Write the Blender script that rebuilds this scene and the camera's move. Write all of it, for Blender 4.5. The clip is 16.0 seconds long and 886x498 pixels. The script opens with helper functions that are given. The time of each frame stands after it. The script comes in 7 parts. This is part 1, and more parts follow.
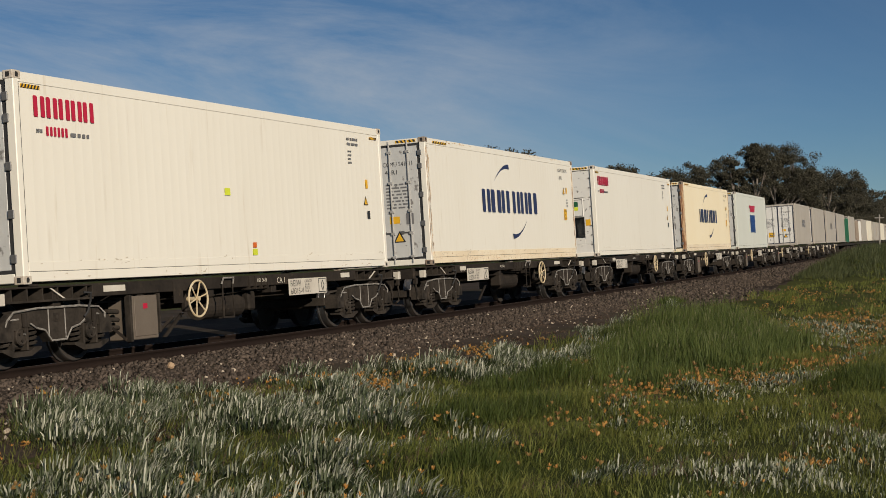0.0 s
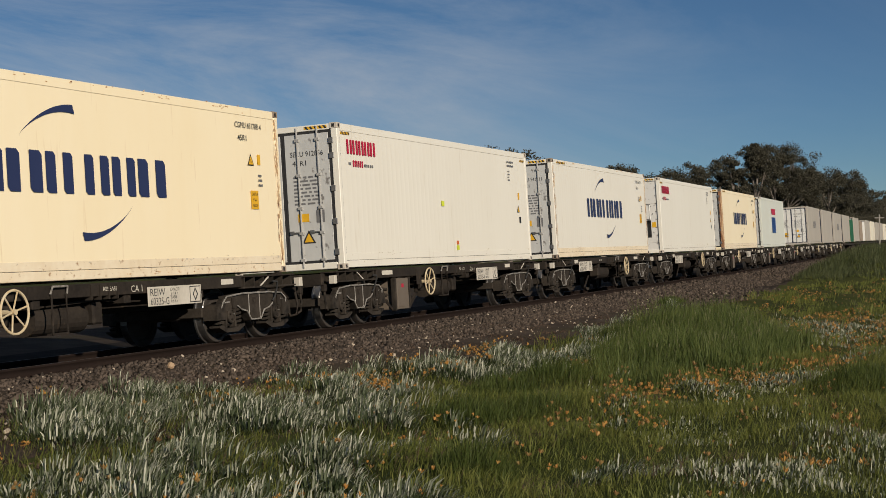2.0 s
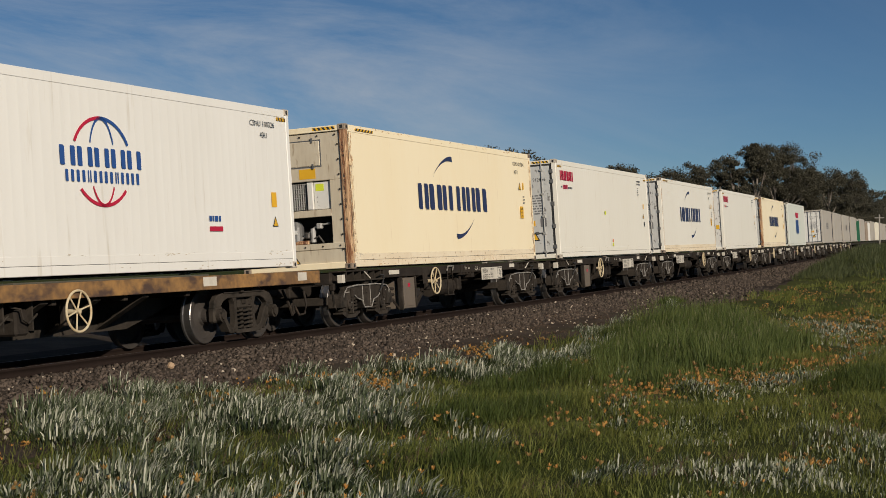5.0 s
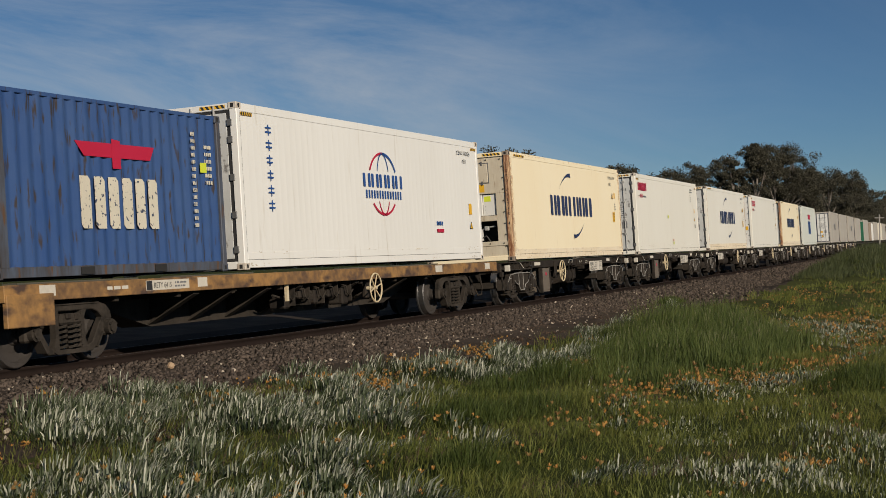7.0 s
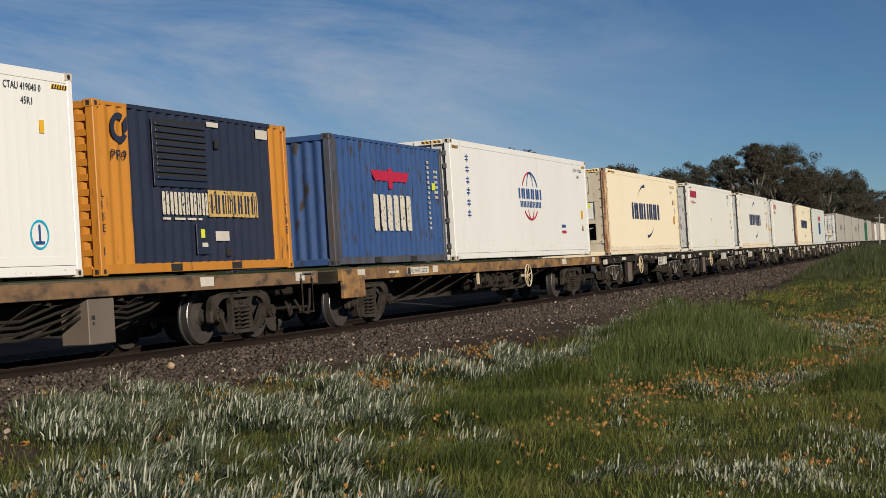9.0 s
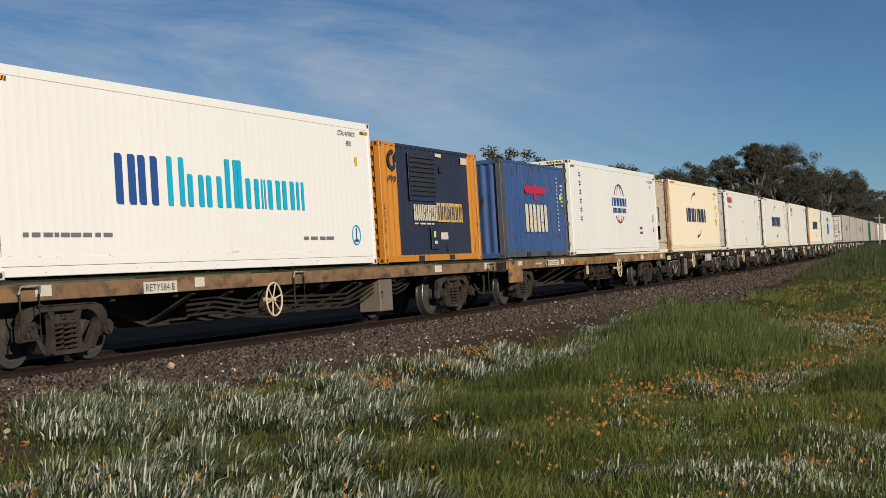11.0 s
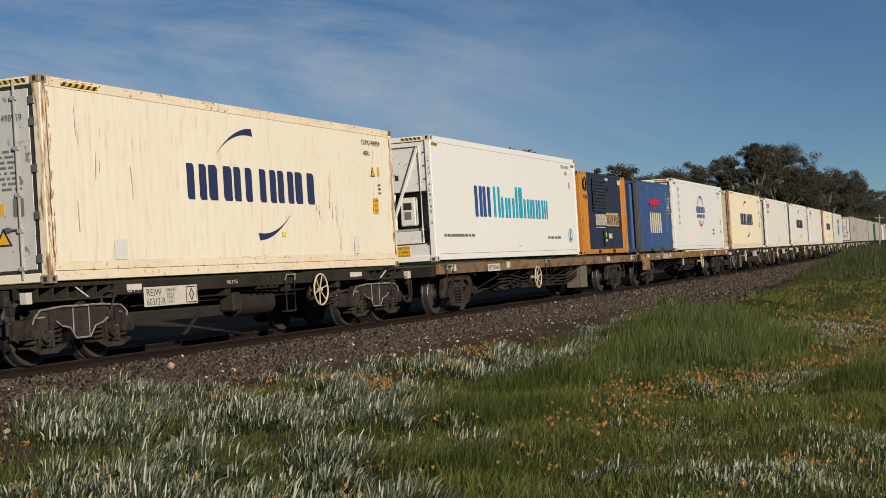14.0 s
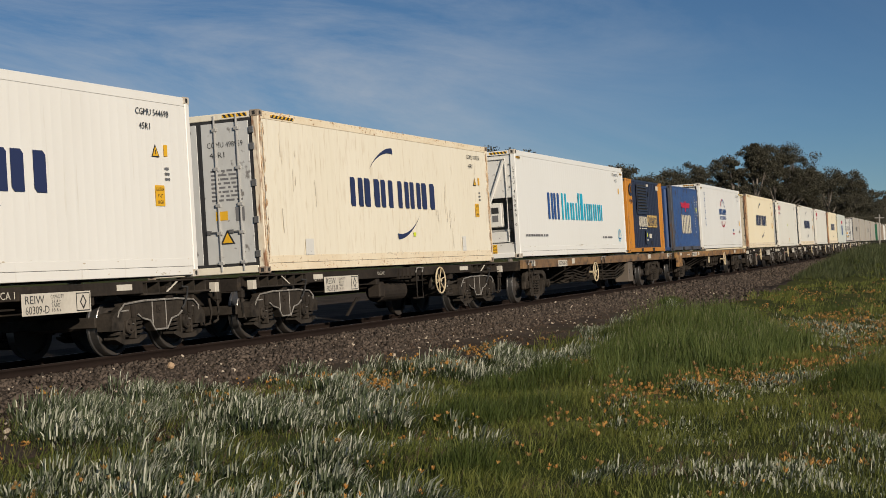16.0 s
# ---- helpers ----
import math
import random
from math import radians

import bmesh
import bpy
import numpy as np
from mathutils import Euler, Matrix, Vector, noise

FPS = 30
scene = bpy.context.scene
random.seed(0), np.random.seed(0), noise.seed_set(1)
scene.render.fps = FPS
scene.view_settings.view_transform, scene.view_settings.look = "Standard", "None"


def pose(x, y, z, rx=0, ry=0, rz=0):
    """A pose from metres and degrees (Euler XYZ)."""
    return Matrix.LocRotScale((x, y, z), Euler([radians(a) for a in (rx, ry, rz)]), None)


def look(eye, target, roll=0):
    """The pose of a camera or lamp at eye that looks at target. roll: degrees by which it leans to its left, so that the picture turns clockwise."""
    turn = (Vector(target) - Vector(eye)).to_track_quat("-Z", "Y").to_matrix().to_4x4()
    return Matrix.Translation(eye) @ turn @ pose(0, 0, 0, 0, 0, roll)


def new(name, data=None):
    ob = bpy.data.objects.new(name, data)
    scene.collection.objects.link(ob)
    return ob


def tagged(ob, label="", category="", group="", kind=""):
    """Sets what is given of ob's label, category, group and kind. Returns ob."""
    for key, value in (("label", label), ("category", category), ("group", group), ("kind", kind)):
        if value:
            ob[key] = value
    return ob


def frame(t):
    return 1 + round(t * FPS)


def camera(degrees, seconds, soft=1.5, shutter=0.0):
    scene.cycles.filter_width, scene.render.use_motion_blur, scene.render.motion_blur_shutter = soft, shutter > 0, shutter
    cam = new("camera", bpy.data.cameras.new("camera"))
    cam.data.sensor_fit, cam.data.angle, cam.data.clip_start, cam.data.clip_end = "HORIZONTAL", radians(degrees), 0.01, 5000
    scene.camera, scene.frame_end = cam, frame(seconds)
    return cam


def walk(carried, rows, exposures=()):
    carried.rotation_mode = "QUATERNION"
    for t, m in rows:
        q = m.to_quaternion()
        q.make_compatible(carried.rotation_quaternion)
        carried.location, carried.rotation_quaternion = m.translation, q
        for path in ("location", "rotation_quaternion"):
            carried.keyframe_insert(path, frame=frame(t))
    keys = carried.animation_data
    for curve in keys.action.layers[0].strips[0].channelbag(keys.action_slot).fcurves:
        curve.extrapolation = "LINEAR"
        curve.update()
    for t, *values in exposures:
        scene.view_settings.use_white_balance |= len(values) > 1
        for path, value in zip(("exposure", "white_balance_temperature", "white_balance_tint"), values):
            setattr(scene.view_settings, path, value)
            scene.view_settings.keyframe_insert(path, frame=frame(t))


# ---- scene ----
# ================= camera =================
EYE = Vector((0.0, 0.0, 1.630))
YAW, PITCH = radians(23.037), radians(-0.154)
AIM = Vector((math.cos(YAW) * math.cos(PITCH), math.sin(YAW) * math.cos(PITCH), math.sin(PITCH)))
cam = camera(32.853, 16.0, soft=0.5, shutter=0.0)
walk(cam, [(0.0, look(EYE, EYE + 10 * AIM, -0.908)), (16.0, look(EYE, EYE + 10 * AIM, -0.908))],
     exposures=[(0.0, 0.0, 6500, 10), (3.5, -0.03, 6430, 10), (7.0, -0.04, 6400, 10), (8.0, 0.02, 6350, 10), (8.6, 0.06, 6300, 10), (9.0, 0.14, 6250, 10), (11.5, 0.21, 6250, 10), (12.5, 0.17, 6260, 10),
                (14.0, 0.10, 6420, 10), (16.0, 0.07, 6420, 10)])

# ================= light =================
SUN_EL, SUN_AZ = radians(22.0), radians(-125.0)   # azimuth from the x axis, anticlockwise
to_sun = Vector((math.cos(SUN_EL) * math.cos(SUN_AZ), math.cos(SUN_EL) * math.sin(SUN_AZ), math.sin(SUN_EL)))
sun = new("sun", bpy.data.lights.new("sun", "SUN"))
sun.data.energy, sun.data.angle, sun.data.color = 4.35, radians(0.6), (1.0, 0.875, 0.71)
sun.matrix_basis = look((0, 0, 60), Vector((0, 0, 60)) - to_sun)

world = bpy.data.worlds.new("sky")
scene.world = world
world.use_nodes = True
wn, wl = world.node_tree.nodes, world.node_tree.links
wn.clear()
sky = wn.new("ShaderNodeTexSky")
sky.sky_type, sky.sun_disc = "NISHITA", False
sky.sun_elevation, sky.sun_rotation = SUN_EL, radians(90) - SUN_AZ
sky.air_density, sky.dust_density, sky.ozone_density = 0.8, 0.0, 3.0
sky.altitude = 1500
wcoord = wn.new("ShaderNodeTexCoord")
wturn = wn.new("ShaderNodeMapping")
wturn.inputs["Rotation"].default_value = (radians(-13), 0, -YAW)
wmap = wn.new("ShaderNodeMapping")
wmap.inputs["Scale"].default_value = (1.3, 1.9, 6.5)
wmap.inputs["Location"].default_value = (0.0, 0.35, 0.62)
wsep = wn.new("ShaderNodeSeparateXYZ")
wside = wn.new("ShaderNodeMapRange")
wside.inputs["To Min"].default_value = 0.08
wside.inputs["From Min"].default_value, wside.inputs["From Max"].default_value = -0.22, 0.10
wmul = wn.new("ShaderNodeMath")
wmul.operation = "MULTIPLY"
wnoise = wn.new("ShaderNodeTexNoise")
wnoise.inputs["Scale"].default_value, wnoise.inputs["Detail"].default_value = 1.5, 9.0
wnoise.inputs["Roughness"].default_value, wnoise.inputs["Distortion"].default_value = 0.64, 0.9
wramp = wn.new("ShaderNodeValToRGB")
wramp.color_ramp.elements[0].position, wramp.color_ramp.elements[1].position = 0.40, 0.74
wramp.color_ramp.elements[1].color = (0.85, 0.85, 0.85, 1)
wmix = wn.new("ShaderNodeMixRGB")
wmix.inputs[2].default_value = (8.9, 9.8, 11.0, 1)
wbg = wn.new("ShaderNodeBackground")
wbg.inputs["Strength"].default_value = 0.042
wout = wn.new("ShaderNodeOutputWorld")
wl.new(wcoord.outputs["Generated"], wturn.inputs["Vector"])
wl.new(wturn.outputs["Vector"], wmap.inputs["Vector"])
wl.new(wturn.outputs["Vector"], wsep.inputs["Vector"])
wl.new(wsep.outputs["Y"], wside.inputs["Value"])
wl.new(wmap.outputs["Vector"], wnoise.inputs["Vector"])
wl.new(wnoise.outputs["Fac"], wramp.inputs["Fac"])
wl.new(wramp.outputs["Color"], wmul.inputs[0])
wl.new(wside.outputs["Result"], wmul.inputs[1])
wl.new(wmul.outputs[0], wmix.inputs[0])
wtint = wn.new("ShaderNodeMixRGB")
wtint.blend_type = "MULTIPLY"
wtint.inputs[0].default_value = 1.0
wtint.inputs[2].default_value = (0.79, 0.985, 1.09, 1)
wl.new(sky.outputs["Color"], wtint.inputs[1])
wl.new(wtint.outputs["Color"], wmix.inputs[1])
wl.new(wmix.outputs["Color"], wbg.inputs["Color"])
wl.new(wbg.outputs["Background"], wout.inputs["Surface"])


# ================= materials =================
def mat(name, base, other=None, rough=0.6, metal=0.0, big=1.5, small=40.0, amount=0.5, bump=0.15, bump_scale=60.0,
        stretch=(1, 1, 1), island=0.0, obrand=0.0, spots=None, spot_lo=0.6, spot_hi=0.7, spot_scale=3.0,
        spot_stretch=(1, 1, 1), translucent=0.0, spec=0.5, steps=None):
    """base and other mixed by two noises; spots: a third colour (rust, dirt) where a stretched noise is high."""
    m = bpy.data.materials.new(name)
    m.use_nodes = True
    n, l = m.node_tree.nodes, m.node_tree.links
    bsdf = n["Principled BSDF"]
    bsdf.inputs["Roughness"].default_value, bsdf.inputs["Metallic"].default_value = rough, metal
    bsdf.inputs["Specular IOR Level"].default_value = spec
    other = other or tuple(c * 0.7 for c in base)
    coord = n.new("ShaderNodeTexCoord")
    mp = n.new("ShaderNodeMapping")
    mp.inputs["Scale"].default_value = stretch
    l.new(coord.outputs["Object"], mp.inputs["Vector"])

    def nz(scale, detail=4.0, vec=mp):
        t = n.new("ShaderNodeTexNoise")
        t.inputs["Scale"].default_value, t.inputs["Detail"].default_value = scale, detail
        l.new(vec.outputs["Vector"], t.inputs["Vector"])
        return t.outputs["Fac"]

    def math_(op, a, b):
        t = n.new("ShaderNodeMath")
        t.operation = op
        for i, v in enumerate((a, b)):
            if isinstance(v, (int, float)):
                t.inputs[i].default_value = v
            else:
                l.new(v, t.inputs[i])
        return t.outputs[0]

    def ramp(fac, lo, hi):
        t = n.new("ShaderNodeMapRange")
        t.inputs["From Min"].default_value, t.inputs["From Max"].default_value = lo, hi
        l.new(fac, t.inputs["Value"])
        return t.outputs["Result"]

    def mix(fac, a, b):
        t = n.new("ShaderNodeMixRGB")
        for i, v in enumerate((fac, a, b)):
            if isinstance(v, tuple):
                t.inputs[i].default_value = (*v, 1)
            elif isinstance(v, (int, float)):
                t.inputs[i].default_value = v
            else:
                l.new(v, t.inputs[i])
        return t.outputs["Color"]

    fac = math_("ADD", math_("MULTIPLY", nz(big), 0.6), math_("MULTIPLY", nz(small), 0.4))
    fac = ramp(fac, 0.5 - 0.25 / max(amount, 0.05) * 0.5, 0.5 + 0.25 / max(amount, 0.05) * 0.5)
    if island or obrand:
        geo = n.new("ShaderNodeNewGeometry") if island else n.new("ShaderNodeObjectInfo")
        r = geo.outputs["Random Per Island"] if island else geo.outputs["Random"]
        k = island or obrand
        if steps:
            r = ramp(r, *steps)
        fac = math_("ADD", math_("MULTIPLY", fac, 1 - k), math_("MULTIPLY", r, k))
    col = mix(fac, base, other)
    if spots:
        sm = n.new("ShaderNodeMapping")
        sm.inputs["Scale"].default_value = spot_stretch
        l.new(coord.outputs["Object"], sm.inputs["Vector"])
        col = mix(ramp(nz(spot_scale, 7.0, sm), spot_lo, spot_hi), col, spots)
    l.new(col, bsdf.inputs["Base Color"])
    if bump:
        b = n.new("ShaderNodeBump")
        b.inputs["Strength"].default_value, b.inputs["Distance"].default_value = bump, 0.01
        l.new(nz(bump_scale), b.inputs["Height"])
        l.new(b.outputs["Normal"], bsdf.inputs["Normal"])
    if translucent:
        tr = n.new("ShaderNodeBsdfTranslucent")
        l.new(col, tr.inputs["Color"])
        ms = n.new("ShaderNodeMixShader")
        ms.inputs[0].default_value = translucent
        l.new(bsdf.outputs[0], ms.inputs[1])
        l.new(tr.outputs[0], ms.inputs[2])
        l.new(ms.outputs[0], n["Material Output"].inputs["Surface"])
    return m


RUST = (0.23, 0.09, 0.035)
M_white = mat("white_container_paint", (0.80, 0.79, 0.75), (0.74, 0.725, 0.68), 0.42, amount=0.5, big=0.5, small=3.0,
              stretch=(1, 1, 0.25), bump=0.03, bump_scale=5, spots=(0.5, 0.44, 0.34), spot_lo=0.63, spot_hi=0.9, spot_scale=2.2, spot_stretch=(3.5, 1, 0.3))
M_clean = mat("clean_white_paint", (0.81, 0.80, 0.76), (0.77, 0.76, 0.715), 0.38, amount=0.4, big=0.5, small=3.0,
              stretch=(1, 1, 0.25), bump=0.03, bump_scale=5, spots=(0.56, 0.5, 0.4), spot_lo=0.66, spot_hi=0.98, spot_scale=2.2, spot_stretch=(3.5, 1, 0.3))
M_warm = mat("warm_white_paint", (0.81, 0.78, 0.69), (0.765, 0.73, 0.635), 0.42, amount=0.5, big=0.5, small=3.0,
             stretch=(1, 1, 0.25), bump=0.03, bump_scale=5, spots=(0.55, 0.47, 0.35), spot_lo=0.63, spot_hi=0.95, spot_scale=2.2, spot_stretch=(3.5, 1, 0.3))
M_cream = mat("yellowed_cream_paint", (0.90, 0.80, 0.58), (0.87, 0.75, 0.51), 0.45, amount=0.5, big=0.5, small=3.0,
              stretch=(1, 1, 0.25), bump=0.03, bump_scale=5, spots=(0.52, 0.33, 0.16), spot_lo=0.64, spot_hi=0.98, spot_scale=2.4, spot_stretch=(4, 1, 0.35))
M_pale = mat("pale_cream_worn_paint", (0.82, 0.765, 0.63), (0.77, 0.71, 0.57), 0.5, amount=0.6, big=0.6, small=4.0,
             stretch=(1, 1, 0.25), bump=0.05, bump_scale=5, spots=(0.56, 0.45, 0.31), spot_lo=0.56, spot_hi=0.95, spot_scale=4.5, spot_stretch=(3, 1, 0.5))
M_rustpost = mat("rusted_post", (0.20, 0.075, 0.03), (0.62, 0.42, 0.24), 0.75, big=3.5, small=22, amount=1.8, stretch=(4, 4, 0.35), bump=0.2,
                 bump_scale=20, spots=(0.13, 0.05, 0.025), spot_lo=0.52, spot_hi=0.66, spot_scale=3, spot_stretch=(3, 3, 0.5))
M_rustypale = mat("rust_streaked_cream_paint", (0.80, 0.74, 0.60), (0.66, 0.55, 0.40), 0.6, big=1.2, small=9, amount=0.8, bump=0.1, spots=(0.24, 0.12, 0.06), spot_lo=0.5, spot_hi=0.62, spot_scale=4, spot_stretch=(3, 3, 0.6))
M_casting = mat("corner_casting_steel", (0.2, 0.14, 0.1), (0.33, 0.28, 0.22), 0.7, big=6, small=30, amount=0.9)
M_castwhite = mat("painted_casting", (0.68, 0.65, 0.58), (0.36, 0.28, 0.2), 0.6, big=8, small=40, amount=0.6)
M_door = mat("grey_white_door_paint", (0.72, 0.71, 0.67), (0.64, 0.63, 0.59), 0.5, big=1, small=8, amount=0.5, spots=(0.2, 0.19, 0.18),
             spot_lo=0.64, spot_hi=0.7, spot_scale=9)
M_leafgrey = mat("grey_door_leaf_paint", (0.57, 0.575, 0.56), (0.47, 0.475, 0.46), 0.5, big=1, small=8, amount=0.6, stretch=(1, 1, 0.5), spots=(0.2, 0.19, 0.18),
                 spot_lo=0.62, spot_hi=0.7, spot_scale=7)
M_seal = mat("black_rubber_seal", (0.02, 0.02, 0.022), (0.03, 0.03, 0.03), 0.8)
M_bar = mat("painted_lock_bar", (0.46, 0.455, 0.44), (0.27, 0.265, 0.25), 0.55, 0.1, big=5, small=40)
M_hinge = mat("grey_steel_hinge", (0.2, 0.2, 0.2), (0.12, 0.12, 0.12), 0.5, 0.4, big=5, small=40)
M_hole = mat("dark_recess", (0.015, 0.014, 0.013), (0.02, 0.02, 0.02), 0.9)
M_navy = mat("navy_lettering", (0.018, 0.028, 0.085), (0.025, 0.035, 0.10), 0.5, bump=0)
M_red = mat("red_lettering", (0.48, 0.015, 0.05), (0.42, 0.012, 0.04), 0.5, bump=0)
M_orangebar = mat("orange_lettering", (0.75, 0.16, 0.02), None, 0.5, bump=0)
M_cyan = mat("cyan_lettering", (0.012, 0.40, 0.60), (0.012, 0.37, 0.56), 0.5, bump=0)
M_blueink = mat("blue_lettering", (0.02, 0.07, 0.25), (0.025, 0.08, 0.27), 0.5, bump=0)
M_black = mat("black_lettering", (0.02, 0.02, 0.022), (0.03, 0.03, 0.03), 0.6, bump=0)
M_greyink = mat("grey_lettering", (0.13, 0.13, 0.14), (0.17, 0.17, 0.17), 0.6, bump=0)
M_yellow = mat("yellow_sticker", (0.75, 0.42, 0.02), (0.68, 0.38, 0.02), 0.5, bump=0)
M_lime = mat("lime_sticker", (0.72, 0.8, 0.05), None, 0.5, bump=0)
M_blue = mat("weathered_blue_paint", (0.026, 0.066, 0.195), (0.045, 0.09, 0.215), 0.5, big=0.8, small=7, amount=0.8, stretch=(1, 1, 0.4), bump=0.08,
             spots=(0.045, 0.036, 0.034), spot_lo=0.575, spot_hi=0.66, spot_scale=4.2, spot_stretch=(3.2, 1, 0.55))
M_faded = mat("faded_blue_grey_paint", (0.08, 0.10, 0.14), (0.05, 0.045, 0.045), 0.65, big=2, small=12, amount=0.8, stretch=(2, 1, 0.4),
              spots=(0.1, 0.055, 0.03), spot_lo=0.55, spot_hi=0.65, spot_scale=3, spot_stretch=(3, 3, 0.6))
M_navypaint = mat("dark_navy_paint", (0.016, 0.021, 0.044), (0.026, 0.03, 0.05), 0.45, big=0.8, small=6, amount=0.7, bump=0.04)
M_ochre = mat("ochre_paint", (0.52, 0.215, 0.025), (0.45, 0.18, 0.02), 0.5, big=1, small=8, amount=0.6, stretch=(2, 2, 0.4),
              spots=(0.12, 0.06, 0.03), spot_lo=0.62, spot_hi=0.74, spot_scale=3, spot_stretch=(3, 3, 0.5))
M_goldink = mat("gold_lettering", (0.6, 0.4, 0.13), (0.5, 0.33, 0.1), 0.6, bump=0, spots=(0.02, 0.024, 0.045), spot_lo=0.6, spot_hi=0.63, spot_scale=16)
M_paleink = mat("worn_white_lettering", (0.66, 0.62, 0.5), (0.55, 0.5, 0.4), 0.6, bump=0, spots=(0.05, 0.06, 0.1), spot_lo=0.6, spot_hi=0.63, spot_scale=14)
M_green = mat("green_paint", (0.015, 0.11, 0.05), (0.015, 0.09, 0.04), 0.5)
M_frame = mat("grimy_dark_wagon_steel", (0.02, 0.017, 0.015), (0.04, 0.033, 0.027), 0.75, big=2, small=18, amount=0.8, bump=0.15,
              spots=(0.075, 0.056, 0.04), spot_lo=0.6, spot_hi=0.8, spot_scale=5, spec=0.08)
M_bogie = mat("dusty_bogie_steel", (0.028, 0.024, 0.02), (0.054, 0.045, 0.037), 0.8, big=3, small=25, amount=0.8, bump=0.2,
              spots=(0.018, 0.016, 0.014), spot_lo=0.55, spot_hi=0.7, spot_scale=4, spec=0.08)
M_cable = mat("dusty_black_cable", (0.022, 0.019, 0.016), (0.038, 0.032, 0.027), 0.95, big=2, small=18, spec=0.03, bump=0)
M_chalk = mat("white_painted_edge", (0.36, 0.34, 0.31), (0.10, 0.09, 0.08), 0.8, big=7, small=40, amount=0.9)
M_wheel = mat("worn_wheel_steel", (0.026, 0.022, 0.019), (0.048, 0.04, 0.035), 0.75, 0.0, big=5, small=30)
M_tread = mat("bright_tread", (0.3, 0.29, 0.28), (0.2, 0.19, 0.185), 0.35, 0.9)
M_box = mat("beige_grey_cabinet", (0.12, 0.096, 0.074), (0.155, 0.127, 0.098), 0.6, big=2, small=20, amount=0.6)
M_handwheel = mat("cream_handwheel_paint", (0.6, 0.54, 0.4), (0.5, 0.36, 0.18), 0.6, big=6, small=30, amount=0.6)
M_plate = mat("dusty_white_plate", (0.62, 0.58, 0.5), (0.5, 0.46, 0.39), 0.6, big=3, small=20, amount=0.7)
M_ochresill = mat("rusty_ochre_sill", (0.33, 0.18, 0.06), (0.15, 0.085, 0.04), 0.7, big=1.1, small=9, amount=1.3, bump=0.1,
                  spots=(0.07, 0.042, 0.03), spot_lo=0.50, spot_hi=0.66, spot_scale=2.4, spot_stretch=(1, 1, 2))
M_brownsill = mat("dull_brown_sill", (0.23, 0.135, 0.062), (0.15, 0.09, 0.048), 0.75, big=1.1, small=9, amount=1.1, bump=0.1,
                  spots=(0.05, 0.036, 0.028), spot_lo=0.5, spot_hi=0.68, spot_scale=2.4, spot_stretch=(1, 1, 2))
M_deck = mat("mossy_deck_steel", (0.06, 0.06, 0.045), (0.1, 0.085, 0.06), 0.85, big=3, small=20)
M_rail = mat("rusty_rail", (0.016, 0.011, 0.0095), (0.025, 0.0175, 0.0145), 0.8, spec=0.05, big=3, small=30, amount=0.6, stretch=(0.3, 1, 1))
M_railtop = mat("worn_rail_head", (0.14, 0.12, 0.105), (0.08, 0.066, 0.058), 0.6, 0.0, spec=0.15)
M_sleeper = mat("dusty_concrete_sleeper", (0.14, 0.12, 0.1), (0.2, 0.18, 0.155), 0.9, big=4, small=30)
M_stone = mat("ballast_stone", (0.024, 0.02, 0.017), (0.135, 0.105, 0.084), 0.85, big=4, small=60, amount=0.5, island=0.75, spec=0.1)
M_palestone = mat("pale_stone", (0.5, 0.42, 0.32), (0.36, 0.3, 0.24), 0.85, big=6, small=40, island=0.6)
# Ballast with the train's shade put into its colour.
M_shadebed = mat("shade_darkened_ballast", (0.014, 0.012, 0.011), (0.028, 0.024, 0.02), 0.95, big=1.3, small=22, amount=0.9, bump=0.8, bump_scale=28, spec=0.02)
M_seedhead = mat("buff_seed_heads", (0.09, 0.10, 0.04), (0.19, 0.18, 0.09), 0.8, big=2, small=9, island=0.6, bump=0, translucent=0.2)
M_ground = mat("gravel_and_soil", (0.036, 0.029, 0.024), (0.075, 0.06, 0.048), 0.95, big=1.3, small=22, amount=0.9, bump=0.8, bump_scale=28, spec=0.02,
               spots=(0.05, 0.042, 0.03), spot_lo=0.52, spot_hi=0.62, spot_scale=0.45)
M_field = mat("distant_grassland", (0.038, 0.05, 0.015), (0.065, 0.066, 0.026), 0.95, big=0.05, small=0.6, amount=0.9, bump=0.5, bump_scale=2, spec=0.02)
M_grass = mat("fresh_green_grass", (0.066, 0.096, 0.0155), (0.205, 0.205, 0.052), 0.6, big=0.6, small=5, island=0.55, bump=0, translucent=0.3, spec=0.25)
M_tallgrass = mat("tall_pale_grass", (0.042, 0.074, 0.014), (0.15, 0.175, 0.052), 0.6, big=0.6, small=5, island=0.6, bump=0, translucent=0.3, spec=0.25)
M_bankgrass = mat("feathery_bank_grass", (0.042, 0.062, 0.02), (0.125, 0.135, 0.06), 0.6, big=0.6, small=5, island=0.6, bump=0, translucent=0.3, spec=0.25)
M_chip = mat("brown_gravel", (0.03, 0.022, 0.017), (0.115, 0.082, 0.06), 0.9, big=4, small=60, amount=0.5, island=0.75, spec=0.05)
M_dirtyrail = mat("rust_flecked_cream_paint", (0.82, 0.73, 0.56), (0.72, 0.6, 0.42), 0.55, big=1.2, small=9, amount=0.8, bump=0.05, spots=(0.33, 0.2, 0.1), spot_lo=0.6, spot_hi=0.72, spot_scale=9, spot_stretch=(1, 1, 1.5))
